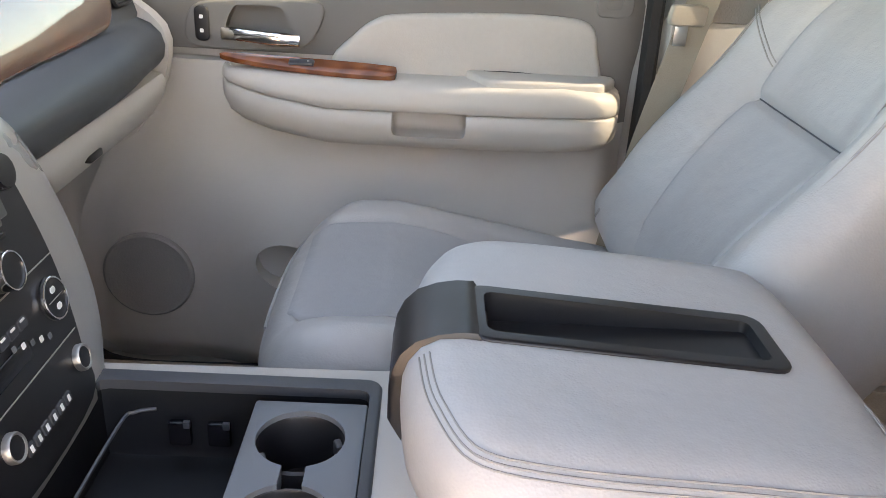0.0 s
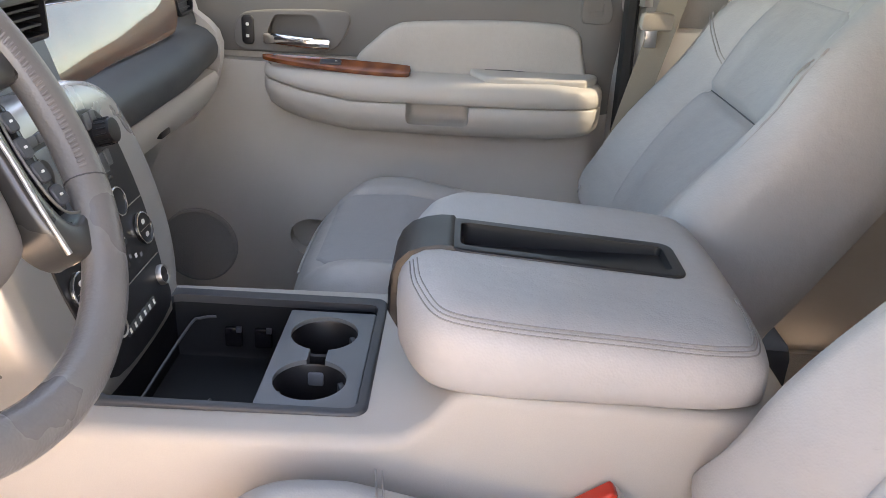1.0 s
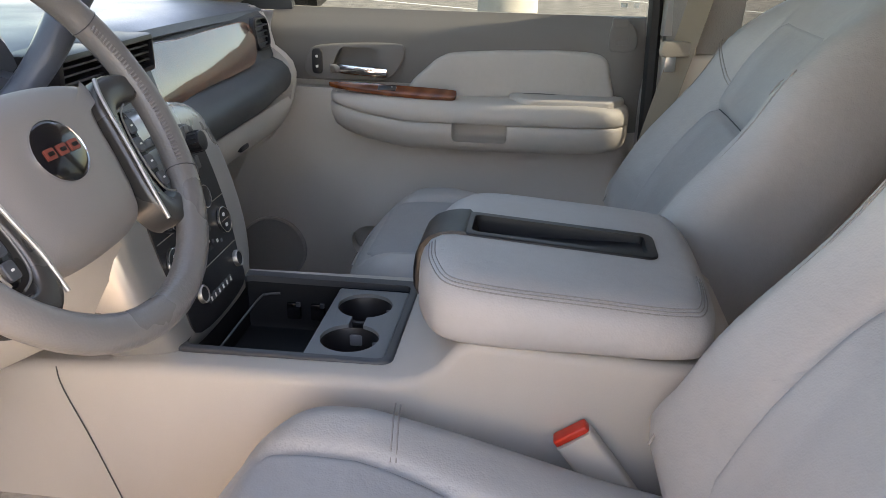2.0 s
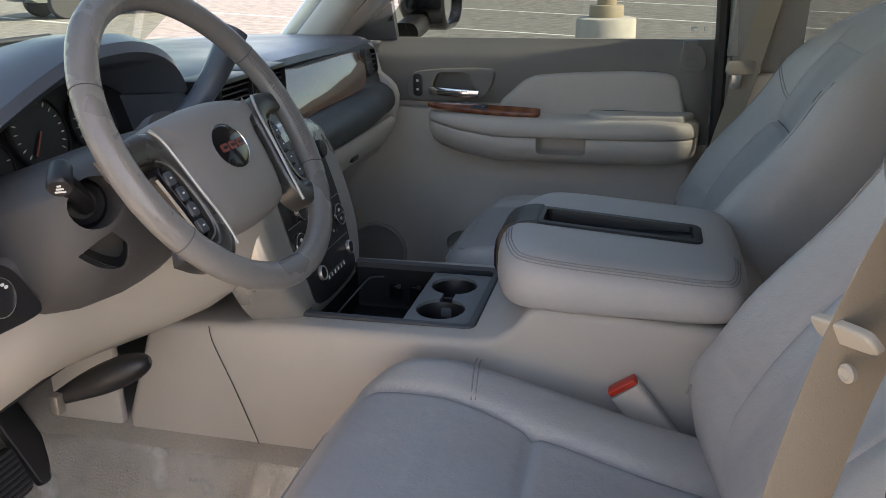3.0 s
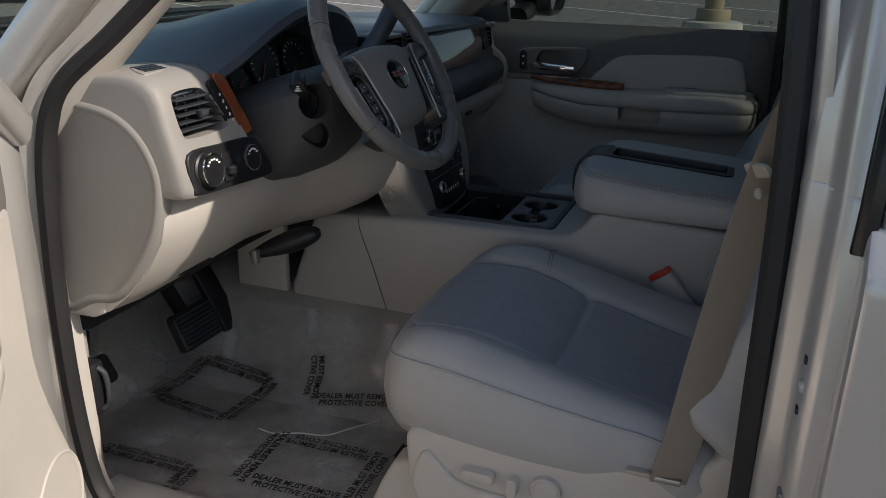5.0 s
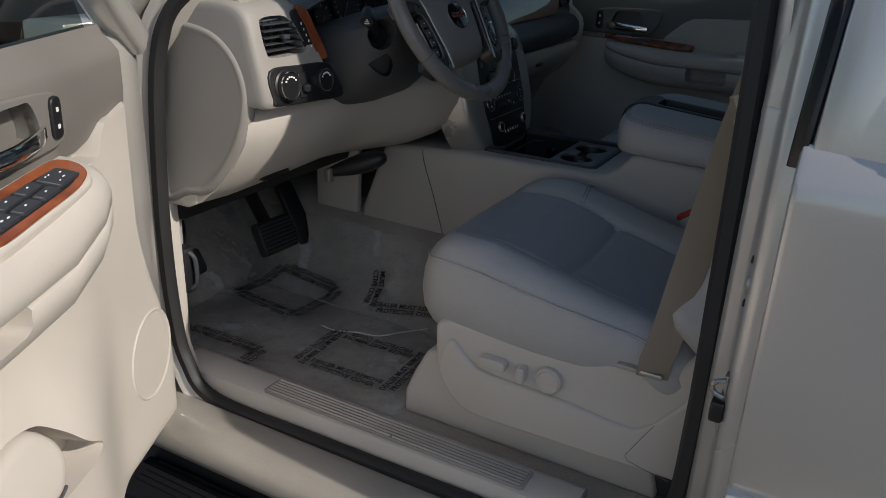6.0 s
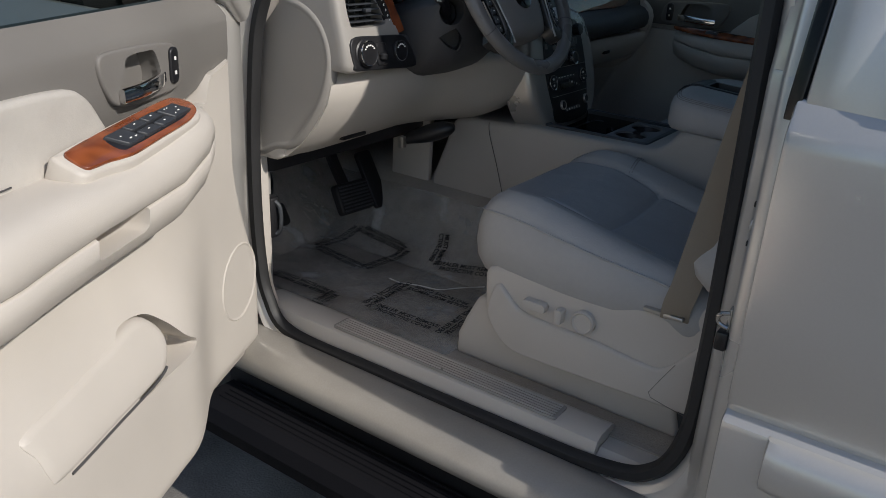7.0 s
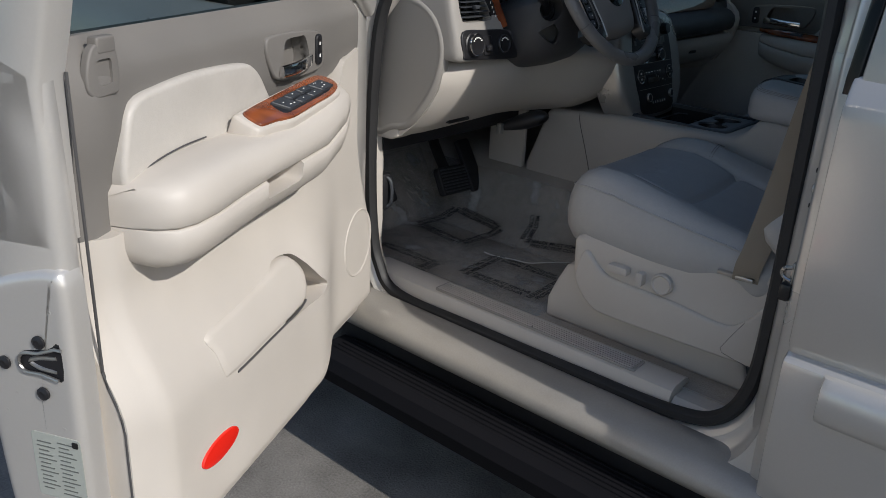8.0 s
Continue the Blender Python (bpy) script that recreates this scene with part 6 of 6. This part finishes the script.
    part("backrest", pad(back, [(0.03, -0.105), (0.008, -0.095), (0, -0.06), (0, -0.01), (0.006, 0.022), (0.018, 0.040), (0.036, 0.050), (0.06, 0.054)], back_skin, tilt, 46), SEAT_LEATHER, seat, "light grey leather backrest", 60)
    rows, steps = [], 44
    for i in range(90):
        y = 0.025 + 0.475 * i / 89
        w = half(y) - 0.0025 - 0.020 * smoothstep(0.47, 0.50, y) ** 2
        rows.append([tilt @ Vector((w * (2 * k / steps - 1), y, 0.0546 - 0.003 * (k in (0, steps)) - 0.003 * (i in (0, 89)) + belly(w * (2 * k / steps - 1), y))) for k in range(steps + 1)])
    part("backrest_insert", rings(rows, False), BACK_LEATHER, seat, "grey perforated leather back insert, slightly darkened for shade", 60)
    line = [(0.132 * (2 * k / 24 - 1), 0.312) for k in range(25)]
    part("seam", tube([tilt @ Vector((x, y, 0.0556 + belly(x, y))) for x, y in line], 0.0011, 6), CHARCOAL, seat)
    for s in (-1, 1):
        for d in (0.0, 0.007):
            line = [(s * (0.146 + 0.0095 * i), 0.355 + d + 0.0065 * i) for i in range(9)]
            part("seam", tube([tilt @ Vector((x, y, 0.0545 + belly(x, y))) for x, y in line], 0.0011, 6), STITCH, seat)
        for d in (0.0, 0.004):
            line = [(s * (0.206 + d + 0.010 * math.sin(i / 12 * 3.1)), 0.03 + 0.045 * i) for i in range(10)]
            part("seam", tube([tilt @ Vector((x, y, 0.0500 + belly(x, y))) for x, y in line], 0.0010, 6), STITCH, seat)
    part("headrest", pad(rrect(0.27, 0.17, 0.07, 7, 0, 0.755), [(0.03, -0.06), (0.004, -0.045), (0, -0.01), (0.006, 0.02), (0.025, 0.035)], None, tilt, 3), SEAT_LEATHER, seat, "light grey leather headrest", 60)
    for s in (-1, 1):
        part("headrest_post", tube([tilt @ Vector((s * 0.07, 0.60, -0.02)), tilt @ Vector((s * 0.07, 0.70, -0.015))], 0.006, 10), CHROME, seat, "chrome headrest post")
    # Added charcoal block: fills the shaded gap behind the cushion with a dark colour.
    part("gap_block", box(0.38, 0.60, yc - 0.21, yc + 0.21, 0.50, 0.79, 0.02), CHARCOAL, seat, "dark block added to darken the gap behind the cushion")
    part("seat_base", box(-0.02, 0.42, yc - 0.20, yc + 0.20, 0.482, 0.70, 0.02), CHARCOAL, seat)
    # outer side shield and the cover of the seat rail
    yo = yc + sgn * 0.256
    shield = prism([(-0.055, 0.722), (-0.03, 0.734), (0.06, 0.738), (0.14, 0.740), (0.25, 0.750), (0.30, 0.747), (0.333, 0.743), (0.36, 0.756), (0.39, 0.790), (0.425, 0.81), (0.42, 0.566), (0.34, 0.566), (0.15, 0.562), (0.05, 0.560), (0.015, 0.566), (-0.02, 0.59), (-0.05, 0.64)], yc + sgn * 0.17, yo, 0.012, 3)
    sh = part("side_shield", shield, TRIM, seat, "light plastic side shield")
    part("shield_panel", prism(round_outline([(-0.02, 0.703), (0.02, 0.672), (0.06, 0.657), (0.19, 0.652), (0.295, 0.641), (0.335, 0.652), (0.380, 0.706), (0.408, 0.738), (0.424, 0.735), (0.428, 0.66), (0.425, 0.592), (0.405, 0.574), (0.34, 0.571), (0.15, 0.567), (0.05, 0.566), (0.012, 0.573), (-0.018, 0.597), (-0.040, 0.640)], 4), yc + sgn * 0.20, yo + sgn * 0.008, 0.0075, 4), TRIM, sh, "", 60)
    for line in ([(0.349, 0.662), (0.330, 0.628), (0.311, 0.592)], [(0.311, 0.592), (0.316, 0.583), (0.345, 0.577), (0.385, 0.570)]):
        part("seam", tube([(x, yo + sgn * 0.0078, z) for x, z in line], 0.0007, 6), TRIM_GREY, sh)
    for x0, x1, z0, z1, r in ((0.043, 0.092, 0.675, 0.694, 0.007), (0.112, 0.128, 0.664, 0.695, 0.006)):
        part("seat_switch", prism(rrect(x1 - x0, z1 - z0, r, 3, (x0 + x1) / 2, (z0 + z1) / 2), yo - sgn * 0.01, yo + sgn * 0.018, 0.003, 2), TRIM, sh, "light seat adjuster switch")
    part("lumbar_switch", lathe([(0.023, -0.01), (0.023, 0.010), (0.020, 0.013), (0.017, 0.010), (0.001, 0.011)], 24, Matrix.Translation((0.168, yo, 0.682)) @ Matrix.Rotation(radians(-90 * sgn), 4, "X")), TRIM, sh, "round light lumbar switch")
    part("rail_cover", prism([(-0.122, 0.575), (-0.096, 0.628), (-0.075, 0.634), (-0.02, 0.640), (0.0, 0.60), (0.02, 0.572), (0.20, 0.575), (0.34, 0.57), (0.36, 0.50), (0.36, 0.48), (-0.14, 0.48), (-0.14, 0.53)], yc + sgn * 0.15, yc + sgn * 0.207, 0.010, 3), TRIM, seat, "light seat rail cover")
    part("rail", box(-0.115, 0.10, yc + sgn * 0.12, yc + sgn * 0.15, 0.482, 0.60, 0.004), BLACK, seat)
    return seat


front_seat(-0.43, -1, "light grey leather driver seat with power switches")
front_seat(0.43, 1, "light grey leather passenger seat beside the console")

# ---- rear door of the driver's side ----
rear_door = thing("rear_car_door", "closed silver rear door with side moulding and dark glass", "car door")
DOOR = [(-0.80, 0.38), (-0.872, 0.40), (-0.890, 0.50), (-0.899, 0.60), (-0.902, 0.708), (-0.899, 0.716), (-0.881, 0.728), (-0.884, 0.735), (-0.890, 0.746), (-0.896, 0.90), (-0.898, 1.05), (-0.897, 1.115), (-0.894, 1.134), (-0.890, 1.141), (-0.870, 1.172), (-0.866, 1.176), (-0.84, 1.180), (-0.80, 1.180)]
rows = [[(x, -0.80 + (y + 0.80) * k, z) for y, z in DOOR] for x, k in ((0.484, 0.80), (0.4845, 0.90), (0.487, 0.97), (0.493, 1.0), (0.8, 1.0), (1.45, 1.0))]
part("skin", rings(rows), PAINT, rear_door, "silver door skin", 28)
part("side_moulding", rings([[(x, -0.896 - y * k, z) for y, z in ((0, 0.635), (0.020, 0.640), (0.028, 0.655), (0.026, 0.700), (0.012, 0.716), (0, 0.718))] for x, k in ((0.552, 0.25), (0.556, 0.8), (0.572, 1.0), (1.44, 1.0))]), PAINT, rear_door, "silver side moulding", 40)
def upright(x0, x1, out, bottom, name, mat, label):
    """A part of the window surround that leans in with the glass."""
    rows = []
    for f in (-0.04, 0.0, 0.25, 0.5, 0.75, 1.0):
        lean = 0.16 * max(f, 0) ** 1.3
        z, e = bottom + 0.55 * f, 0.003
        rows.append([(x0 + 0.02 * f, -0.85 + lean, z), (x0 + 0.02 * f, -out + e + lean, z), (x0 + 0.02 * f + e, -out + lean, z), (x1 + 0.03 * f - e, -out - 0.002 + lean, z), (x1 + 0.03 * f, -out + e + lean, z), (x1 + 0.03 * f, -0.85 + lean, z)])
    return part(name, rings(rows), mat, rear_door, label, 60)


upright(0.474, 0.4945, 0.866, 1.170, "pillar_trim", BLACK_GLOSS, "gloss black pillar trim")
upright(0.4955, 0.596, 0.872, 1.160, "window_frame", PAINT, "silver window frame")
part("window_gasket", sweep(spline([(0.632, -0.712, 1.70), (0.618, -0.79, 1.50), (0.605, -0.862, 1.25), (0.607, -0.874, 1.19), (0.63, -0.876, 1.180), (0.9, -0.876, 1.180), (1.42, -0.876, 1.180)], 6), rrect(0.016, 0.012, 0.004, 2), False, (0, -1, 0)), RUBBER, rear_door, "black window gasket", 60)

# striker and plugs on the center pillar
striker = thing("door_striker", "zinc door striker on the painted center pillar", "striker")
part("striker_plate", box(0.4525, 0.4580, -0.843, -0.825, 0.818, 0.862, 0.0015), STEEL, striker)
part("striker_loop", tube(spline([(0.456, -0.846, 0.857), (0.444, -0.847, 0.853), (0.440, -0.846, 0.845), (0.444, -0.846, 0.837), (0.456, -0.846, 0.833)], 5), 0.0036, 8), STEEL, striker)
part("striker_block", box(0.442, 0.460, -0.852, -0.826, 0.796, 0.826, 0.004), BLACK, striker, "black rubber block")
# rubber plug and clips on the jamb
plug_at = frame_of((0.4575, -0.834, 0.991), (0, 1, 0), (0, 0, -1))
part("jamb_plug", lathe([(0.008, -0.003), (0.008, 0.0015), (0.0055, 0.0035), (0.0045, 0.0015), (0.001, 0.0015)], 18, plug_at), PAINT, car, "round body plug")
for z in (1.021, 0.963):
    part("jamb_clip", box(0.4545, 0.4605, -0.839, -0.828, z - 0.004, z + 0.004, 0.0015), BLACK, car, "black jamb clip")

# ---- belts, buckle, pedals, floor film ----
def webbing(pts, width, name, parent, up):
    return part(name, sweep(spline(pts, 8), [(-width / 2, -0.0007), (-width / 2, 0.0007), (width / 2, 0.0007), (width / 2, -0.0007)], False, up), FABRIC, parent, "beige belt webbing", 30)


belt = thing("seat_belt", "beige seat belt hanging beside the driver seat", "seat belt")
webbing([(0.50, -0.735, 1.50), (0.44, -0.715, 1.33), (0.395, -0.690, 1.16), (0.362, -0.684, 0.95), (0.345, -0.697, 0.82), (0.336, -0.700, 0.775), (0.333, -0.694, 0.744)], 0.048, "webbing", belt, (0.25, -1, 0.2))
tongue = part("tongue", pad(round_outline([(-0.031, 0.007), (-0.020, 0.010), (0.020, 0.009), (0.031, 0.005), (0.030, -0.006), (0.0, -0.008), (-0.028, -0.007)], 4), soft_edge(0.0025, 0.006), None, frame_of((0.388, -0.698, 1.180), (0.30, -0.80, 0.20), (-0.5, -0.2, 1))), BELT_PLASTIC, belt, "beige belt tongue")
part("stop_button", lathe([(0.0066, 0), (0.0066, 0.003), (0.0045, 0.005), (0.003, 0.0035), (0.001, 0.0035)], 16, frame_of((0.391, -0.702, 1.154), (0.5, -0.8, 0), (0, 0, 1))), BELT_PLASTIC, belt, "beige stop button")
part("anchor", box(0.314, 0.350, -0.702, -0.684, 0.746, 0.755, 0.003), STEEL, belt, "small steel belt anchor")
part("anchor_cover", box(0.276, 0.312, -0.696, -0.672, 0.744, 0.752, 0.003), BELT_PLASTIC, belt, "flat beige anchor cover")
pbelt = thing("seat_belt", "beige seat belt beside the passenger seat", "seat belt")
webbing([(0.53, 0.668, 1.50), (0.489, 0.735, 1.25), (0.462, 0.754, 1.12), (0.42, 0.742, 0.95), (0.385, 0.728, 0.78), (0.37, 0.72, 0.68)], 0.048, "webbing", pbelt, (0.5, 1, 0.2))
part("tongue", pad(round_outline([(-0.036, 0.010), (-0.026, 0.018), (0.026, 0.016), (0.036, 0.008), (0.036, -0.012), (0.0, -0.014), (-0.034, -0.012)], 4), soft_edge(0.004, 0.010), None, frame_of((0.458, 0.748, 1.160), (0.9, 0.25, 0.0), (-0.2, -0.1, 1))), BELT_PLASTIC, pbelt, "beige belt tongue")
part("tongue_blade", box(0.437, 0.458, 0.742, 0.746, 1.115, 1.15, 0.001), STEEL, pbelt)

buckle = thing("belt_buckle", "grey belt buckle with a red button beside the console", "belt buckle")
part("body", sweep([(0.252, -0.187, 0.842), (0.285, -0.188, 0.80), (0.340, -0.189, 0.725)], rrect(0.024, 0.046, 0.006, 3), False, (0.8, 0, 0.6)), TRIM, buckle, "light grey buckle body")
part("button", pad(rrect(0.044, 0.020, 0.004, 2), soft_edge(0.003, 0.008), None, frame_of((0.2505, -0.186, 0.843), (0.80, 0, 0.58), (0, 1, 0))), RED, buckle, "red release button")
part("stem", box(0.325, 0.352, -0.192, -0.180, 0.66, 0.76, 0.004), BLACK, buckle)

pedal = thing("brake_pedal", "black ribbed brake pedal under the dash", "pedal")
pm = frame_of((-0.715, -0.335, 0.622), (-0.12, 1, -0.10), (-0.45, 0, 0.9))
part("pad", pad(rrect(0.150, 0.085, 0.014, 4), soft_edge(0.006, 0.020), None, pm), RUBBER, pedal, "black rubber pedal pad")
for k in range(8):
    part("rib", pad(rrect(0.135, 0.0045, 0.002, 2, 0, -0.033 + 0.0094 * k), [(0, 0.018), (0, 0.0225), (0.001, 0.0235)], None, pm), CHARCOAL, pedal)
part("arm", sweep(spline([(-0.73, -0.33, 0.63), (-0.80, -0.33, 0.74), (-0.82, -0.33, 0.86)], 5), rrect(0.03, 0.02, 0.004, 2)), BLACK, pedal)
gas = thing("accelerator_pedal", "black accelerator pedal beside the tunnel", "pedal")
part("pad", pad(rrect(0.058, 0.17, 0.012, 4), soft_edge(0.004, 0.014), None, frame_of((-0.745, -0.215, 0.640), (0, 1, 0), (-0.5, 0, 0.86))), BLACK, gas)
park = thing("parking_brake_pedal", "black parking brake pedal near the kick panel", "pedal")
part("arm", sweep(spline([(-0.70, -0.69, 0.66), (-0.74, -0.64, 0.68), (-0.78, -0.58, 0.70), (-0.84, -0.57, 0.80)], 6), rrect(0.03, 0.025, 0.005, 2)), BLACK, park)
part("pad", pad(rrect(0.09, 0.06, 0.012, 3), soft_edge(0.004, 0.014), None, frame_of((-0.745, -0.60, 0.625), (0, 1, 0), (-0.5, 0, 0.86))), RUBBER, park)
release = thing("release_handle", "bonnet release handle on the light kick panel", "handle")
part("pull", tube(spline([(-0.604, -0.722, 0.735), (-0.594, -0.716, 0.72), (-0.594, -0.714, 0.67), (-0.604, -0.720, 0.655)], 5), 0.005, 8), CHARCOAL, release)
part("backing", box(-0.640, -0.602, -0.737, -0.706, 0.645, 0.745, 0.008), BLACK, release)

# protective film with its printed warning
def tunnel_rise(y):
    """How far the tunnel's carpeted flank stands over the floor on the driver's side."""
    return float(np.interp(y, [-0.34, -0.26, -0.205, -0.175], [0.0, 0.030, 0.115, 0.180]))


def floor_film(y0, y1, label, frames):
    """Crinkled film between y0 and y1, with printed frames of ((x, y), width, height, turn)."""
    film = thing("floor_film", label, "protective film", "floor films")
    rows = []
    for i in range(76):
        x = -0.98 + 0.84 * i / 75
        rows.append([(x, y, 0.4855 + max(max(-0.805 - x, 0) * 0.92, (tunnel_rise(y) + 0.002 * (y > -0.34)) * (y < 0)) + 0.008 * max(noise.noise((x * 9, y * 9, 0.3)), 0) + 0.005 * abs(noise.noise((x * 26, y * 26, 1.7))) + 0.002 * abs(noise.noise((x * 70, y * 70, 4.1)))) for y in [y0 + (y1 - y0) * j / 52 for j in range(53)]])
    part("sheet", rings(rows, False), FILM, film, "clear crinkled plastic film", 70)
    for (cx, cy), w, h, turn in frames:
        for side in range(4):
            for row, text in enumerate(("DEALER MUST REMOVE", "PROTECTIVE COVER")):
                off = (h if side % 2 == 0 else w) / 2 + 0.006 - 0.019 * (0.8 - row)
                t = words(text, 0.0195, 0.0003)
                t.transform(Matrix.Translation((cx, cy, 0.4995)) @ Matrix.Rotation(radians(turn + 90 * side), 4, "Z") @ Matrix.Translation((0, -off - 0.012, 0)) @ Matrix.Diagonal((0.86, 1.0, 1, 1)))
                bmesh.ops.delete(t, geom=[v for v in t.verts if v.co.y < y0 - 0.015 or v.co.y > y1 - 0.03], context="VERTS")
                for v in t.verts:
                    up = v.co.y + 0.34
                    if 0.0 < up and v.co.y < 0:
                        v.co.y = -0.34 + up / 1.068 if up < 0.0854 else -0.26 + (up - 0.0854) / 1.84
                    v.co.z += max(max(-0.805 - v.co.x, 0) * 0.92, tunnel_rise(v.co.y) * (v.co.y < 0))
                if len(t.faces):
                    part("warning_print", t, INK, film, "black printed warning text")
                else:
                    t.free()
    return film


driver_film = floor_film(-0.678, -0.188, "crinkled clear protective film printed with black warnings on the carpet", (((-0.306, -0.538), 0.195, 0.118, 2), ((-0.640, -0.372), 0.170, 0.135, -7), ((-0.352, -0.222), 0.180, 0.150, 13), ((-0.605, -0.705), 0.175, 0.125, 1)))
def film_fold(film, pts):
    """A stiff upstanding crease in the film."""
    line = spline([(x, y, 0.4965 + 0.003 * math.sin(i * 2.1)) for i, (x, y) in enumerate(pts)], 6)
    part("fold", tube(line, 0.0014, 6), FOLD, film, "whitened fold in the film", 60)


film_fold(driver_film, [(-0.470, -0.462), (-0.430, -0.468), (-0.385, -0.440), (-0.335, -0.432), (-0.300, -0.395), (-0.262, -0.335)])
film_fold(driver_film, [(-0.56, -0.300), (-0.52, -0.270), (-0.475, -0.262), (-0.44, -0.225)])
floor_film(0.33, 0.70, "clear printed protective film on the passenger carpet", (((-0.30, 0.52), 0.19, 0.16, 4), ((-0.58, 0.50), 0.19, 0.16, -3)))

# ---- the car park outside ----
for k, (x0, y0, x1, y1) in enumerate(((-14.0, 21.4, 9.0, 8.2), (-14.0, 28.5, 9.0, 11.6), (-14.0, 36.5, 9.0, 16.2), (-26.0, 15.0, -9.0, 6.0), (-30.0, 25.0, -12.0, 15.6))):
    d = Vector((x1 - x0, y1 - y0, 0)).normalized()
    s = Vector((-d.y, d.x, 0)) * 0.055
    a, b = Vector((x0, y0, 0)), Vector((x1, y1, 0))
    ob = part("parking_line", prism([(p.x, p.y) for p in (a - s, b - s, b + s, a + s)], 0.0005, 0.004, axis="z"), LINE_PAINT)
    tagged(ob, "worn white parking line painted on the asphalt", "parking line", "parking lines", "structure")

post = thing("lamp_post", "tan steel lamp post on a round concrete base", "lamp post")
pm2 = Matrix.Translation((-0.29, 9.5, 0))
part("base", lathe([(0.37, -0.05), (0.37, 0.60), (0.355, 0.635), (0.30, 0.65), (0.001, 0.65)], 40, pm2), CONCRETE, post, "round concrete base", 40)
part("collar", lathe([(0.21, 0.64), (0.21, 0.77), (0.20, 0.79), (0.001, 0.80)], 32, pm2), POLE_PAINT, post, "tan collar", 40)
part("pole", lathe([(0.118, 0.78), (0.10, 4.0), (0.08, 8.0), (0.001, 8.0)], 24, pm2), POLE_PAINT, post, "tan steel pole", 40)


def parked_car(x, y, turn, paint, label):
    """A parked off-road estate car, nose along its own -x."""
    whole = thing("parked_car", label, "car", "parked cars")
    m = pose(x, y, 0, 0, 0, turn)

    def add(name, bm, mat, parent=whole, lab="", smooth=40):
        bm.transform(m)
        return part(name, bm, mat, parent, lab, smooth)
    side = [(-2.35, 0.50), (-2.40, 0.75), (-2.30, 0.98), (-1.25, 1.10), (-0.55, 1.72), (-0.2, 1.80), (1.9, 1.80), (2.30, 1.15), (2.36, 0.55), (2.2, 0.42), (-2.2, 0.42)]
    wells = [lathe([(0.46, -1.3), (0.46, 1.3)], 28, Matrix.Translation((wx, 0, 0.38)) @ Matrix.Rotation(radians(90), 4, "X")) for wx in (-1.45, 1.45)]
    rows = []
    for yy, k in ((-0.93, 0.97), (-0.88, 1.0), (0.0, 1.0), (0.88, 1.0), (0.93, 0.97)):
        rows.append([(sx * k, yy - (0.16 * max(sz - 1.05, 0) / 0.75) * (1 if yy > 0 else -1 if yy < 0 else 0), 0.42 + (sz - 0.42) * (1.0 if abs(yy) < 0.9 else 0.985)) for sx, sz in side])
    add("body", carve(rings(rows), *wells), paint, whole, "", 30)
    for s in (-1, 1):
        for x0, x1 in ((-0.75, 0.05), (0.12, 0.95), (1.02, 1.85)):
            rr = [[(x0 + 0.35 * f * (x0 < -0.5), s * (0.918 - 0.155 * f), 1.14 + 0.52 * f), (x1, s * (0.918 - 0.155 * f), 1.14 + 0.52 * f), (x1, s * (0.88 - 0.155 * f), 1.14 + 0.52 * f), (x0 + 0.35 * f * (x0 < -0.5), s * (0.88 - 0.155 * f), 1.14 + 0.52 * f)] for f in (0, 1)]
            add("window", rings(rr), BLACK_GLOSS, whole, "dark side window")
    for wx in (-1.45, 1.45):
        for s in (-1, 1):
            wm2 = Matrix.Translation((wx, s * 0.80, 0.39)) @ Matrix.Rotation(radians(90), 4, "X")
            tyre = add("wheel", lathe([(0.24, -0.12), (0.36, -0.12), (0.39, -0.09), (0.39, 0.09), (0.36, 0.12), (0.24, 0.12)], 32, wm2), RUBBER, whole, "black tyre")
            add("rim", lathe([(0.25, -0.115), (0.23, -0.09), (0.20, -0.05), (0.07, -0.09), (0.01, -0.10), (0.01, 0.10), (0.07, 0.09), (0.20, 0.05), (0.23, 0.09), (0.25, 0.115)], 32, wm2), BRUSHED, tyre, "silver wheel rim")
    for s in (-1, 1):
        add("headlight", pad(rrect(0.34, 0.16, 0.04, 4, s * 0.68, 0.84), soft_edge(0.01, 0.03), None, Matrix(((0, 0, -1, -2.36), (1, 0, 0, 0), (0, 1, 0, 0), (0, 0, 0, 1)))), CHROME, whole, "clear headlight")
    return whole


GREEN = material("dark_green_paint", (0.035, 0.045, 0.04), 0.3, 0.2, coat=0.6)
DARK = material("black_car_paint", (0.02, 0.02, 0.022), 0.25, 0.1, coat=0.7)
parked_car(-14.2, 19.2, 60, GREEN, "dark green parked car on the asphalt")
parked_car(-17.5, 15.2, 60, PAINT, "light silver parked car on the asphalt")
parked_car(-2.0, 33.0, 60, DARK, "black parked car across the car park")
